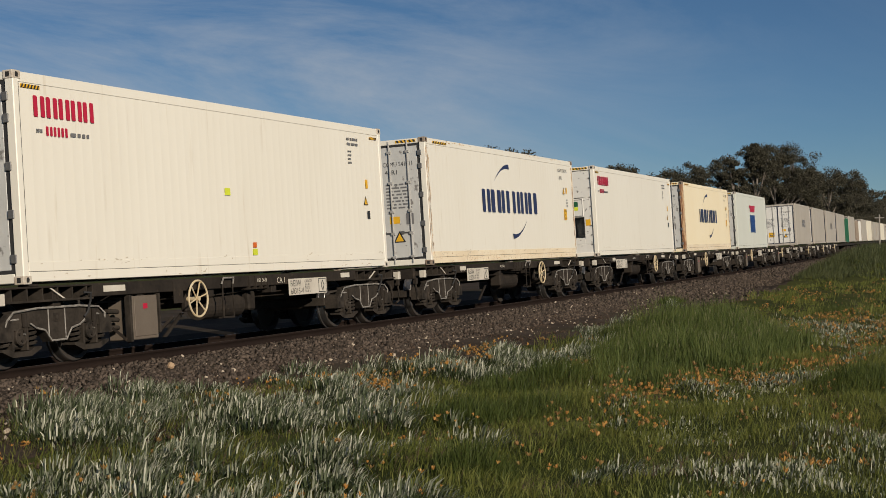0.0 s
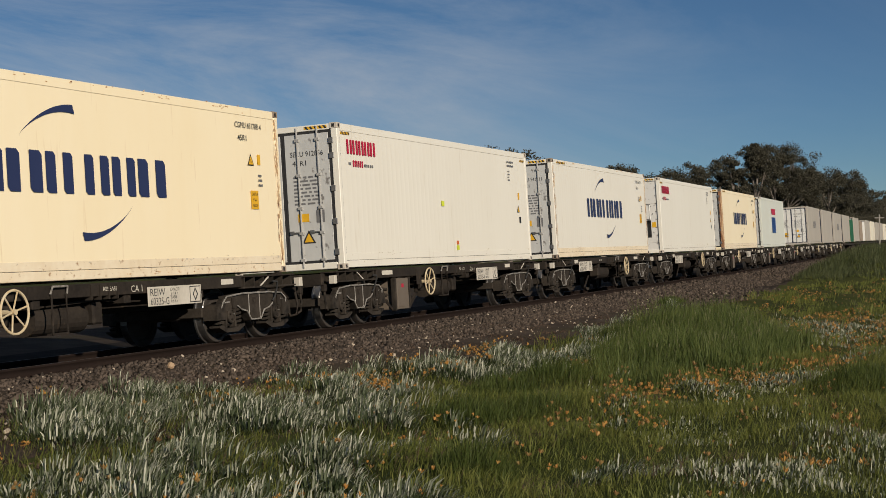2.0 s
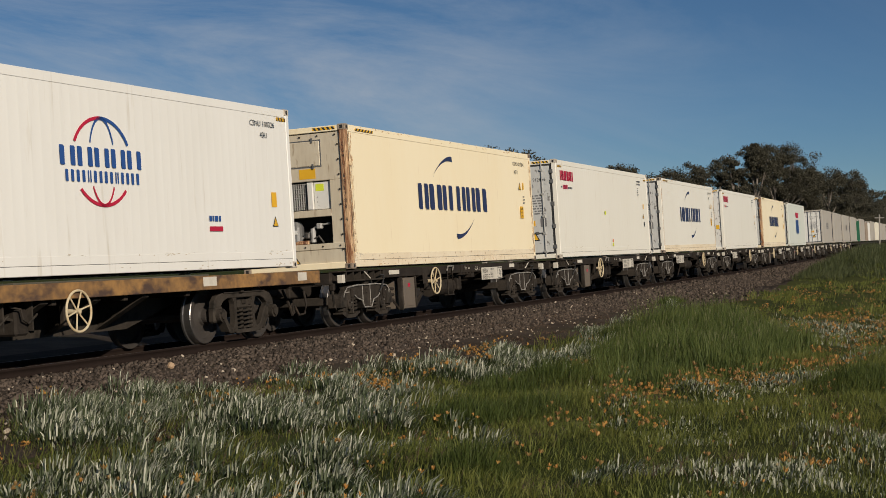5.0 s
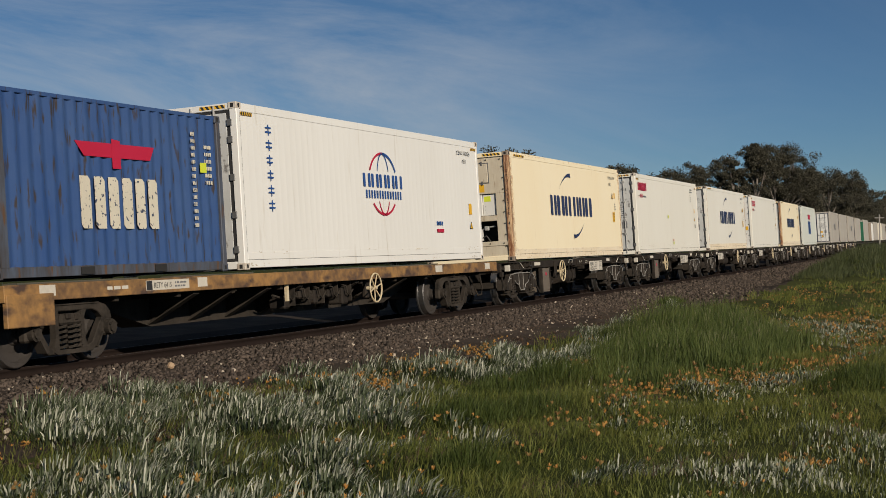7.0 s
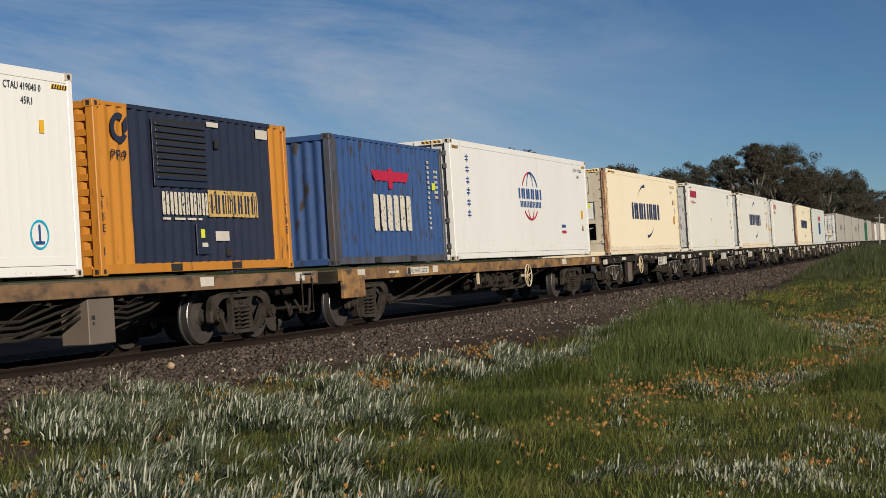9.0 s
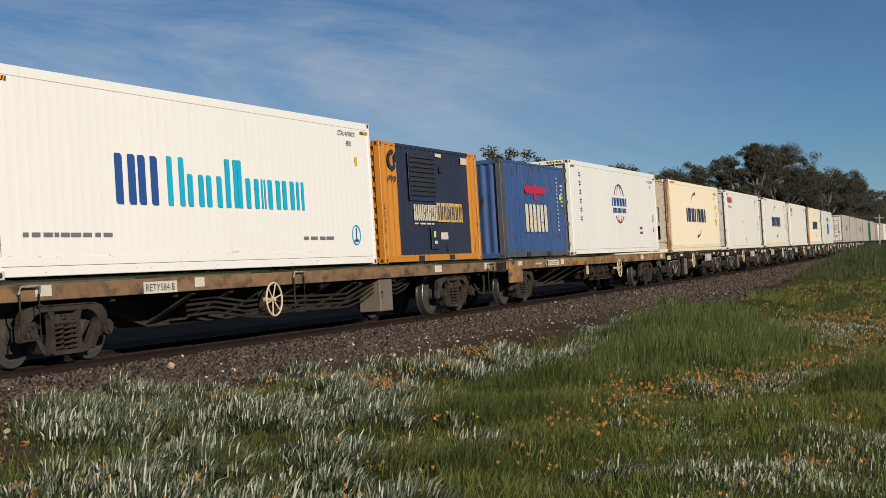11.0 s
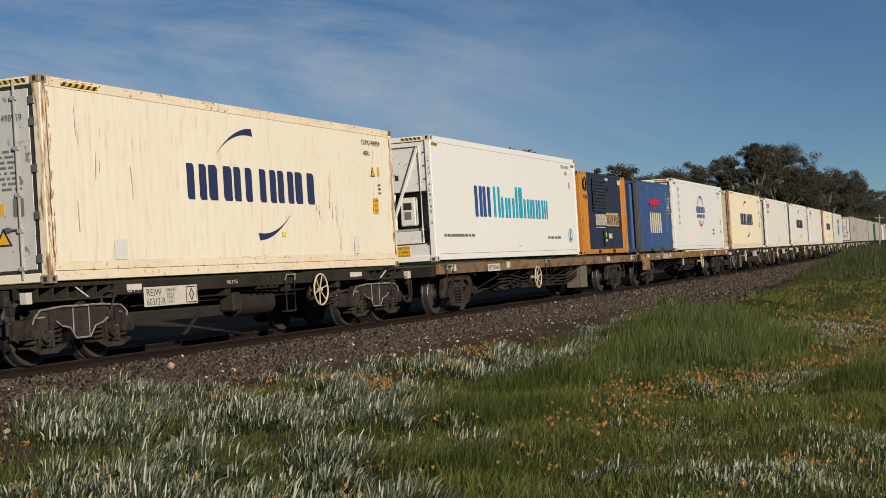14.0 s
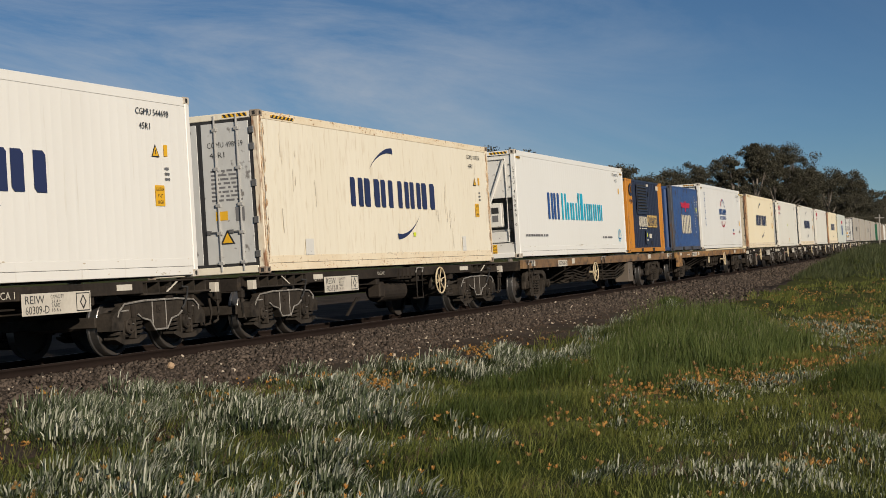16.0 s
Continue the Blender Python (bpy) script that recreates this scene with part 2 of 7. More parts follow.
M_stain = mat("rust_stain", (0.52, 0.29, 0.13), (0.74, 0.56, 0.34), 0.7, big=2.5, small=18, amount=0.9, stretch=(3, 1, 0.6), bump=0.1, spots=(0.2, 0.085, 0.035), spot_lo=0.5, spot_hi=0.64, spot_scale=4, spot_stretch=(4, 1, 0.8))
M_greyw = mat("pale_grey_green_paint", (0.66, 0.68, 0.61), (0.6, 0.62, 0.55), 0.5, big=0.6, small=4, stretch=(1, 1, 0.3), bump=0.03)
M_darkgrass = mat("dark_green_grass", (0.034, 0.056, 0.0105), (0.086, 0.105, 0.026), 0.6, big=0.8, small=6, island=0.6, bump=0, translucent=0.2, spec=0.2)
M_scuff = mat("grey_scuff", (0.46, 0.40, 0.31), (0.62, 0.55, 0.44), 0.7, bump=0)
M_dull = mat("weathered_off_white_paint", (0.46, 0.42, 0.36), (0.38, 0.345, 0.295), 0.55, big=0.6, small=4, amount=0.6, stretch=(1, 1, 0.3), bump=0.03, spots=(0.33, 0.27, 0.2), spot_lo=0.56, spot_hi=0.8, spot_scale=2.2, spot_stretch=(3, 1, 0.4))
# Sunlit and shaded leaves are painted: each leaf steps from silver to dark green.
M_silver = mat("lit_and_shaded_silver", (0.51, 0.51, 0.41), (0.035, 0.055, 0.016), 0.5, big=1.0, small=8, island=0.85, steps=(0.04, 0.58), bump=0, spec=0.3)
M_lowsilver = mat("lit_and_shaded_dull_silver", (0.43, 0.43, 0.34), (0.05, 0.07, 0.022), 0.5, big=1.0, small=8, island=0.85, steps=(0.04, 0.66), bump=0, spec=0.3)
# Near-black green: the shade low in the mounds, as leaf colour.
M_shadeleaf = mat("shade_green_leaves", (0.018, 0.03, 0.010), (0.055, 0.075, 0.03), 0.6, big=1.0, small=8, island=0.7, bump=0, translucent=0.15, spec=0.3)
M_dry = mat("dry_brown_stems", (0.10, 0.068, 0.04), (0.045, 0.03, 0.02), 0.8, big=2, small=9, island=0.7, bump=0)
M_petal = mat("orange_petals", (0.42, 0.15, 0.02), (0.52, 0.33, 0.09), 0.6, big=1.5, small=20, island=0.35, bump=0, translucent=0.25)
M_faded_petal = mat("faded_petals", (0.19, 0.075, 0.015), (0.31, 0.22, 0.075), 0.7, big=1.5, small=20, island=0.5, bump=0, translucent=0.2)
M_rock = mat("tan_rock", (0.42, 0.30, 0.19), (0.3, 0.2, 0.12), 0.85, big=6, small=40, amount=0.8)
M_creamend = mat("dirty_cream_end_paint", (0.60, 0.54, 0.42), (0.5, 0.43, 0.32), 0.5, big=1, small=8, amount=0.7, stretch=(1, 2, 0.5), spots=(0.25, 0.17, 0.1), spot_lo=0.6, spot_hi=0.75, spot_scale=4, spot_stretch=(1, 3, 0.6))
M_machine = mat("dark_machinery", (0.06, 0.058, 0.055), (0.12, 0.11, 0.10), 0.5, 0.3, big=4, small=30)
M_bark = mat("pale_gum_bark", (0.22, 0.19, 0.16), (0.12, 0.1, 0.085), 0.9, big=1, small=8, stretch=(1, 1, 0.3))
M_leaf = mat("olive_gum_leaves", (0.078, 0.074, 0.053), (0.115, 0.108, 0.08), 0.8, big=0.25, small=2, island=0.25, bump=0, translucent=0.4, spec=0.03)
M_post = mat("white_painted_post", (0.75, 0.74, 0.7), (0.6, 0.58, 0.55), 0.6)
M_pole = mat("grey_timber_pole", (0.25, 0.23, 0.21), (0.35, 0.33, 0.3), 0.85, stretch=(3, 3, 0.3))


# ================= mesh helpers =================
def part(name, bm, material, parent=None, label=""):
    me = bpy.data.meshes.new(name)
    bm.to_mesh(me)
    bm.free()
    me.materials.append(material)
    ob = new(name, me)
    ob.parent = parent
    return tagged(ob, label)


def empty(name, label, category, group="", kind=""):
    ob = new(name)
    ob.empty_display_size = 0.2
    return tagged(ob, label, category, group, kind)


def B(*boxes, bevel=0.0):
    """A bmesh of boxes (x0, x1, y0, y1, z0, z1)."""
    bm = bmesh.new()
    for x0, x1, y0, y1, z0, z1 in boxes:
        m = Matrix.Translation(((x0 + x1) / 2, (y0 + y1) / 2, (z0 + z1) / 2)) @ Matrix.Diagonal((x1 - x0, y1 - y0, z1 - z0, 1))
        bmesh.ops.create_cube(bm, size=1.0, matrix=m)
    if bevel:
        bmesh.ops.bevel(bm, geom=list(bm.edges), offset=bevel, segments=1, affect="EDGES")
    return bm


def prism(pts, y0, y1, bm=None):
    """The polygon pts (x, z) drawn out from y0 to y1."""
    bm = bm or bmesh.new()
    a = [bm.verts.new((x, y0, z)) for x, z in pts]
    b = [bm.verts.new((x, y1, z)) for x, z in pts]
    bm.faces.new(a)
    bm.faces.new(b[::-1])
    for i in range(len(pts)):
        j = (i + 1) % len(pts)
        bm.faces.new((a[j], a[i], b[i], b[j]))
    bmesh.ops.recalc_face_normals(bm, faces=list(bm.faces))
    return bm


def cross_plate(pts, x0, x1):
    """The polygon pts (y, z) drawn out from x0 to x1."""
    bm = bmesh.new()
    a = [bm.verts.new((x0, y, z)) for y, z in pts]
    b = [bm.verts.new((x1, y, z)) for y, z in pts]
    bm.faces.new(a)
    bm.faces.new(b[::-1])
    for i in range(len(pts)):
        j = (i + 1) % len(pts)
        bm.faces.new((a[j], a[i], b[i], b[j]))
    bmesh.ops.recalc_face_normals(bm, faces=list(bm.faces))
    return bm


def rod(p, q, r, n=8, bm=None, r2=None):
    bm = bm or bmesh.new()
    p, q = Vector(p), Vector(q)
    d = q - p
    m = Matrix.Translation((p + q) / 2) @ d.to_track_quat("Z", "Y").to_matrix().to_4x4()
    bmesh.ops.create_cone(bm, cap_ends=True, segments=n, radius1=r, radius2=r if r2 is None else r2, depth=d.length, matrix=m)
    return bm


def tube(points, r, n=6, bm=None):
    """One bent round bar through the points."""
    bm = bm or bmesh.new()
    pts = [Vector(p) for p in points]
    closed = (pts[0] - pts[-1]).length < 1e-6
    rings = []
    up = Vector((0.31, 0.17, 0.93))
    for i, p in enumerate(pts):
        d = (pts[min(i + 1, len(pts) - 1)] - pts[max(i - 1, 0)]).normalized() if not closed or 0 < i < len(pts) - 1 else (pts[1] - pts[-2]).normalized()
        u = d.cross(up)
        if u.length < 0.05:
            u = d.cross(Vector((1, 0, 0)))
        u.normalize()
        w = d.cross(u)
        rings.append([bm.verts.new(p + r * (math.cos(2 * math.pi * k / n) * u + math.sin(2 * math.pi * k / n) * w)) for k in range(n)])
    for q, t in zip(rings[:-1], rings[1:]):
        for k in range(n):
            bm.faces.new((q[k], q[(k + 1) % n], t[(k + 1) % n], t[k]))
    bm.faces.new(rings[0][::-1])
    bm.faces.new(rings[-1])
    bmesh.ops.recalc_face_normals(bm, faces=list(bm.faces))
    return bm


def ring(c, axis, R, r, n=28, k=6, bm=None):
    """A torus round c about axis."""
    bm = bm or bmesh.new()
    rot = Vector(axis).to_track_quat("Z", "Y").to_matrix().to_4x4()
    m = Matrix.Translation(c) @ rot
    vs = []
    for i in range(n):
        a = 2 * math.pi * i / n
        vs.append([bm.verts.new(m @ Vector(((R + r * math.cos(b)) * math.cos(a), (R + r * math.cos(b)) * math.sin(a), r * math.sin(b))))
                   for b in (2 * math.pi * j / k for j in range(k))])
    for i in range(n):
        for j in range(k):
            bm.faces.new((vs[i][j], vs[(i + 1) % n][j], vs[(i + 1) % n][(j + 1) % k], vs[i][(j + 1) % k]))
    return bm


def raw(name, verts, faces, material, parent=None, smooth=False):
    me = bpy.data.meshes.new(name)
    verts, faces = np.asarray(verts, np.float32), np.asarray(faces, np.int32)
    me.vertices.add(len(verts))
    me.vertices.foreach_set("co", verts.ravel())
    k = faces.shape[1]
    me.loops.add(faces.size)
    me.loops.foreach_set("vertex_index", faces.ravel())
    me.polygons.add(len(faces))
    me.polygons.foreach_set("loop_start", np.arange(0, faces.size, k, dtype=np.int32))
    if smooth:
        me.polygons.foreach_set("use_smooth", np.ones(len(faces), bool))
    me.update(calc_edges=True)
    me.validate()
    me.materials.append(material)
    ob = new(name, me)
    ob.parent = parent
    return ob


def lettering(name, body, h, width, material, parent, m, thick=0.002):
    """Writing in the built-in font, h high and width wide, its lower left corner at m's origin, in m's xy plane."""
    cu = bpy.data.curves.new(name, "FONT")
    cu.body, cu.size, cu.extrude, cu.resolution_u = body, 1.0, 0.0, 2
    tmp = bpy.data.objects.new(name, cu)
    me = bpy.data.meshes.new_from_object(tmp)
    bpy.data.objects.remove(tmp)
    co = np.empty(len(me.vertices) * 3, np.float32)
    me.vertices.foreach_get("co", co)
    co = co.reshape(-1, 3)
    lo, hi = co.min(0), co.max(0)
    co[:, 0] = (co[:, 0] - lo[0]) * width / (hi[0] - lo[0])
    co[:, 1] = (co[:, 1] - lo[1]) * h / (hi[1] - lo[1])
    co[:, 2] += thick
    me.vertices.foreach_set("co", co.ravel())
    me.materials.clear()
    me.materials.append(material)
    me.update()
    ob = new(name, me)
    ob.parent = parent
    ob.matrix_basis = m
    return ob


NEAR = Matrix(((1, 0, 0, 0), (0, 0, -1, 0), (0, 1, 0, 0), (0, 0, 0, 1)))    # writing on the side that faces -y
REAR = Matrix(((0, 0, -1, 0), (-1, 0, 0, 0), (0, 1, 0, 0), (0, 0, 0, 1)))   # writing on the end that faces -x


def on_side(x, z, y):
    return Matrix.Translation((x, y, z)) @ NEAR


def on_end(y, z, x):
    return Matrix.Translation((x, y, z)) @ REAR


# ================= the line of the track =================
DIST, CANT = 14.03, radians(2.81)
GRID = np.arange(-150, 1200.5, 0.5)
_u = np.clip(GRID, 0, 255) / 100
_k = np.where(GRID < 255, 0.0013783 - 0.0013882 * _u + 0.00031691 * _u * _u, 0.0)
_psi = np.concatenate([[0], np.cumsum((_k[1:] + _k[:-1]) / 4)])
_psi -= np.interp(0, GRID, _psi)
_cx = np.concatenate([[0], np.cumsum((np.cos(_psi)[1:] + np.cos(_psi)[:-1]) / 4)])
_cy = np.concatenate([[0], np.cumsum((np.sin(_psi)[1:] + np.sin(_psi)[:-1]) / 4)])
_cx, _cy = _cx - np.interp(0, GRID, _cx), _cy - np.interp(0, GRID, _cy) + DIST


def line(s):
    """x, y and heading of the track's centre line, s metres along it."""
    return float(np.interp(s, GRID, _cx)), float(np.interp(s, GRID, _cy)), float(np.interp(s, GRID, _psi))


def on_track(s, up=0.0):
    x, y, a = line(s)
    return Matrix.Translation((x, y, 0)) @ Matrix.Rotation(a, 4, "Z") @ Matrix.Rotation(-CANT, 4, "X") @ Matrix.Translation((0, 0, up))


def along(s, lat, z):
    """World points at arrays s, lat (positive: away from the camera), level z."""
    x, y, a = np.interp(s, GRID, _cx), np.interp(s, GRID, _cy), np.interp(s, GRID, _psi)
    return np.stack([x - np.sin(a) * lat, y + np.cos(a) * lat, z + 0 * x], -1)


# how far the train has run, second by second
RUN = [(0, 0), (0.5, 2.41), (1, 4.98), (1.5, 7.43), (2, 10.03), (2.5, 12.46), (3, 15.02), (3.5, 17.37), (4, 20.0), (4.5, 22.5), (5, 25.07), (5.5, 27.6),
       (6, 30.1), (6.5, 32.62), (7, 35.29), (7.5, 37.74), (8, 40.42), (8.5, 42.89), (9, 45.53), (9.5, 48.05), (10, 50.66), (10.5, 53.2), (11, 55.8),
       (11.5, 58.36), (12, 61.03), (12.5, 63.52), (13, 66.21), (13.5, 68.69), (14, 71.36), (14.5, 73.79), (15, 76.43), (15.1, 77.0), (15.2, 77.5), (15.3, 77.58),
       (16, 77.58)]
MOVING = []   # (thing, place along the train, height above the rail)
TURNING = []  # wheelsets: (part, local place)


# ================= ground and track =================
def ground_z(off):
    """Ground level at off metres across from the track's centre (negative: the camera's side)."""
    return np.interp(off, [-3000, -60, -12, -3.6, -2.3, -1.1, 0, 1.1, 2.4, 4.0, 9, 60, 3000],
                     [-0.6, -0.45, -0.36, -0.33, -0.20, -0.10, -0.17, -0.20, -0.34, -0.62, -0.5, -0.4, -0.2])


def bank(x, y):
    """A low grassy bank beside the line and hummocks among the plants."""
    return 1.15 * np.exp(-((x - 77) / 11.0) ** 2) / (1 + np.exp(np.clip((y - 11.3) / 0.4, -40, 40))) / (1 + np.exp(np.clip((-6 - y) / 1.5, -40, 40))) + 0.18 * np.exp(-((x - 31) / 5) ** 2 - ((y - 7.6) / 1.6) ** 2)


def ground_at(x, y):
    off = y - np.interp(x, _cx, _cy)
    wild = np.clip((-off - 3.0) / 2.0, 0, 1)
    return ground_z(off) + bank(x, y) + wild * 0.05 * (np.sin(x * 2.3 + 1.7 * np.sin(y * 1.9)) + np.sin(y * 2.9 + 1.3 * np.sin(x * 1.4)))


def steps(*spans):
    out = []
    for a, b, d in spans:
        out += list(np.arange(a, b, d))
    return np.array(out + [spans[-1][1]])


def make_ground():
    xs = steps((-3000, -200, 400), (-200, -20, 20), (-20, 120, 0.4), (120, 320, 4), (320, 800, 40), (800, 4000, 400))
    off = steps((-3000, -200, 400), (-200, -20, 20), (-20, -6, 0.4), (-6, 5, 0.25), (5, 20, 1.5), (20, 200, 20), (200, 3000, 400))
    yt = np.interp(xs, _cx, _cy)
    X, O = np.meshgrid(xs, off, indexing="ij")
    Y = yt[:, None] + O
    Z = ground_at(X, Y)
    near = (X > -20) & (X < 120) & (O > -20) & (O < 6)
    for i, j in zip(*np.nonzero(near)):
        p = Vector((X[i, j] * 0.5, Y[i, j] * 0.5, 0))
        Z[i, j] += 0.02 * noise.noise(p * 1.4)
    n, m = X.shape
    idx = np.arange(n * m).reshape(n, m)
    f = np.stack([idx[:-1, :-1], idx[1:, :-1], idx[1:, 1:], idx[:-1, 1:]], -1).reshape(-1, 4)
    g = raw("ground", np.stack([X, Y, Z], -1).reshape(-1, 3), f, M_ground, None, True)
    g.data.materials.append(M_field)
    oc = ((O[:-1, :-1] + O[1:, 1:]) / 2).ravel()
    # From the near rail to 6.5 m beyond, the train's shade is painted in.
    g.data.materials.append(M_shadebed)
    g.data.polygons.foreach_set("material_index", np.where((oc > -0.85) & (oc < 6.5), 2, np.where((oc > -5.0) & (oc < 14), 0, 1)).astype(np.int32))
    tagged(g, "flat grassy ground beside a dark gravel railway bed", "ground", kind="structure")


make_ground()


def make_track():
    t = empty("railway_track", "curved single railway track with brown rusty rails on ballast", "track", kind="structure")
    ss = np.concatenate([np.arange(-60, 260, 2.0), np.arange(260, 700, 20.0)])
    prof = [(-0.065, -0.16), (0.065, -0.16), (0.065, -0.145), (0.012, -0.125), (0.012, -0.045), (0.035, -0.035), (0.035, -0.004), (0.028, 0.0),
            (-0.028, 0.0), (-0.035, -0.004), (-0.035, -0.035), (-0.012, -0.045), (-0.012, -0.125), (-0.065, -0.145)]
    for side in (-0.7525, 0.7525):
        rows = []
        for s in ss:
            m = on_track(s)
            rows.append([m @ Vector((0, side + a, b)) for a, b in prof])
        k = len(prof)
        v = [p for r in rows for p in r]
        f = [(i * k + j, i * k + (j + 1) % k, (i + 1) * k + (j + 1) % k, (i + 1) * k + j) for i in range(len(rows) - 1) for j in range(k)]
        r = raw("rail", [tuple(p) for p in v], f, M_rail, t)
        r.data.materials.append(M_railtop)
        r.data.polygons.foreach_set("material_index", np.array([1 if j == 7 else 0 for i in range(len(rows) - 1) for j in range(k)], np.int32))
    bm = B((-0.12, 0.12, -1.25, 1.25, -0.36, -0.165), bevel=0.02)
    first = part("sleeper", bm, M_sleeper, t)
    first.matrix_basis = on_track(0)
    clip = B((-0.05, 0.05, -0.09, -0.04, -0.165, -0.12), (-0.05, 0.05, 0.04, 0.09, -0.165, -0.12), bevel=0.01)
    clips = part("rail_clip", clip, M_rail, first)
    clips.location = (0, -0.7525, 0)
    for i in range(1, 190):
        o = first.copy()
        scene.collection.objects.link(o)
        o.matrix_basis = on_track(i * 0.65)
        if i < 90:
            c = clips.copy()
            scene.collection.objects.link(c)
            c.parent = o


make_track()


# ================= containers =================
L40, L20, HC, STD, WID = 12.192, 6.058, 2.896, 2.591, 2.438
HALF = WID / 2


def wall_profile(x0, x1, pitch, depth, slope, rib):
    """Points (x, y) along a pressed wall: ribs of that depth, outwards to -y."""
    n = max(1, round((x1 - x0) / pitch))
    p, pts = (x1 - x0) / n, []
    for i in range(n):
        a = x0 + i * p
        w = p * rib
        pts += [(a, 0), (a + p - w - 2 * slope, 0), (a + p - w - slope, depth), (a + p - slope, depth)]
    pts.append((x1, 0))
    return pts


def pressed(pts, z0, z1, y, axis="x", sign=1):
    v, f = [], []
    for a, d in pts:
        for z in (z0, z1):
            v.append((a, y + sign * d, z) if axis == "x" else (y + sign * d, a, z))
    for i in range(len(pts) - 1):
        f.append((2 * i, 2 * i + 2, 2 * i + 3, 2 * i + 1))
    return v, f


def casting(name, x, y, z, material, parent):
    sx, sy = (1 if x > 0 else -1), (1 if y > 0 else -1)
    bm = B((x - 0.178 / 2, x + 0.178 / 2, y - 0.081, y + 0.081, z - 0.059, z + 0.059), bevel=0.008)
    ob = part(name, bm, material, parent)
    hole = prism([(x - 0.025, z - 0.035), (x + 0.025, z - 0.035), (x + 0.035, z), (x + 0.025, z + 0.035), (x - 0.025, z + 0.035), (x - 0.035, z)],
                 y + sy * 0.0815, y + sy * 0.083)
    part("casting_hole", hole, M_hole, ob)
    part("casting_hole", B((x + sx * 0.0895, x + sx * 0.091, y - 0.03, y + 0.03, z - 0.035, z + 0.035)), M_hole, ob)
    return ob


def blocks(name, x, z, h, widths, gap, material, parent, y, ink=0.36):
    """A brand mark as plain upright bars, two for each of the given widths, with clipped corners."""
    mark = None
    for w in widths:
        for a in (0.0, w * (1 - ink)):
            t, k = w * ink, min(w * ink, h) * 0.22
            pts = [(x + a + k, z), (x + a + t, z), (x + a + t, z + h - k), (x + a + t - k, z + h), (x + a, z + h), (x + a, z + k)]
            bm = prism(pts, y - 0.001, y)
            mark = part(name if mark is None else "bar", bm, material, parent if mark is None else mark)
        x += w + gap
    return mark


def swoosh(name, x, z, w, h, material, parent, y, flip=False):
    """A tapering curved stroke."""
    bm, n = bmesh.new(), 14
    a, b = [], []
    for i in range(n + 1):
        u = i / n
        px, pz = w * u, h * math.sin(u * math.pi / 2) ** 0.8
        t = 0.24 * h * u ** 1.3
        p, q = (px, pz), (px + 0.04 * u, pz - t)
        if flip:
            p, q = (w - p[0], h - p[1]), (w - q[0], h - q[1])
        a.append(bm.verts.new((x + p[0], y, z + p[1])))
        b.append(bm.verts.new((x + q[0], y, z + q[1])))
    for i in range(n):
        fs = (b[i], b[i + 1], a[i + 1], a[i])
        bm.faces.new(fs)
    bmesh.ops.recalc_face_normals(bm, faces=list(bm.faces))
    return part(name, bm, material, parent)


def arc_band(name, cx, cz, R, a0, a1, w, material, parent, y, sx=1.0):
    bm, n = bmesh.new(), 20
    ri, ro = [], []
    for i in range(n + 1):
        a = radians(a0 + (a1 - a0) * i / n)
        ri.append(bm.verts.new((cx + sx * (R - w / 2) * math.cos(a), y, cz + (R - w / 2) * math.sin(a))))
        ro.append(bm.verts.new((cx + sx * (R + w / 2) * math.cos(a), y, cz + (R + w / 2) * math.sin(a))))
    for i in range(n):
        bm.faces.new((ri[i], ri[i + 1], ro[i + 1], ro[i]))
    return part(name, bm, material, parent)


def sticker(name, x, z, w, h, material, parent, y, label=""):
    return part(name, B((x, x + w, y - 0.001, y + 0.001, z, z + h)), material, parent, label)


def triangle_sign(x, z, s, parent, y, name="warning_triangle"):
    ob = part(name, prism([(x, z), (x + s, z), (x + s / 2, z + s * 0.9)], y - 0.001, y + 0.001), M_black, parent, "black-edged yellow warning triangle")
    part("triangle_face", prism([(x + s * 0.13, z + s * 0.07), (x + s * 0.87, z + s * 0.07), (x + s / 2, z + s * 0.74)], y - 0.003, y - 0.0015), M_yellow, ob)
    part("triangle_mark", B((x + s * 0.46, x + s * 0.54, y - 0.0045, y - 0.0035, z + s * 0.18, z + s * 0.5)), M_black, ob)
    return ob


def hazard(x, z, w, h, parent, y):
    ob = sticker("hazard_strip", x, z, w, h, M_yellow, parent, y, "black and yellow hazard strip")
    bm = bmesh.new()
    n = 6
    for i in range(n):
        a = x + w * i / n
        prism([(a, z), (a + w / n * 0.5, z), (a + w / n * 0.9, z + h), (a + w / n * 0.4, z + h)], y - 0.003, y - 0.0015, bm)
    part("stripes", bm, M_black, ob)
    return ob


def small_print(name, x, z, w, h, rows, parent, y, end=False, material=None):
    """Rows of unreadable print as bars, uneven in length."""
    bm = bmesh.new()
    rnd = random.Random(int(abs(x * 100) + abs(z * 100)))
    for i in range(rows):
        zz = z + h * (1 - (i + 0.75) / rows)
        a = 0.0
        while a < w * 0.85:
            l = rnd.uniform(0.08, 0.3) * w
            l = min(l, w - a)
            if end:
                bm.faces.new([bm.verts.new(p) for p in ((y, x - a, zz), (y, x - a - l, zz), (y, x - a - l, zz + h / rows * 0.5), (y, x - a, zz + h / rows * 0.5))])
            else:
                bm.faces.new([bm.verts.new(p) for p in ((x + a, y, zz), (x + a + l, y, zz), (x + a + l, y, zz + h / rows * 0.5), (x + a, y, zz + h / rows * 0.5))])
            a += l + rnd.uniform(0.04, 0.09) * w
    return tagged(part(name, bm, material or M_greyink, parent), "rows of small print", kind="stuff")


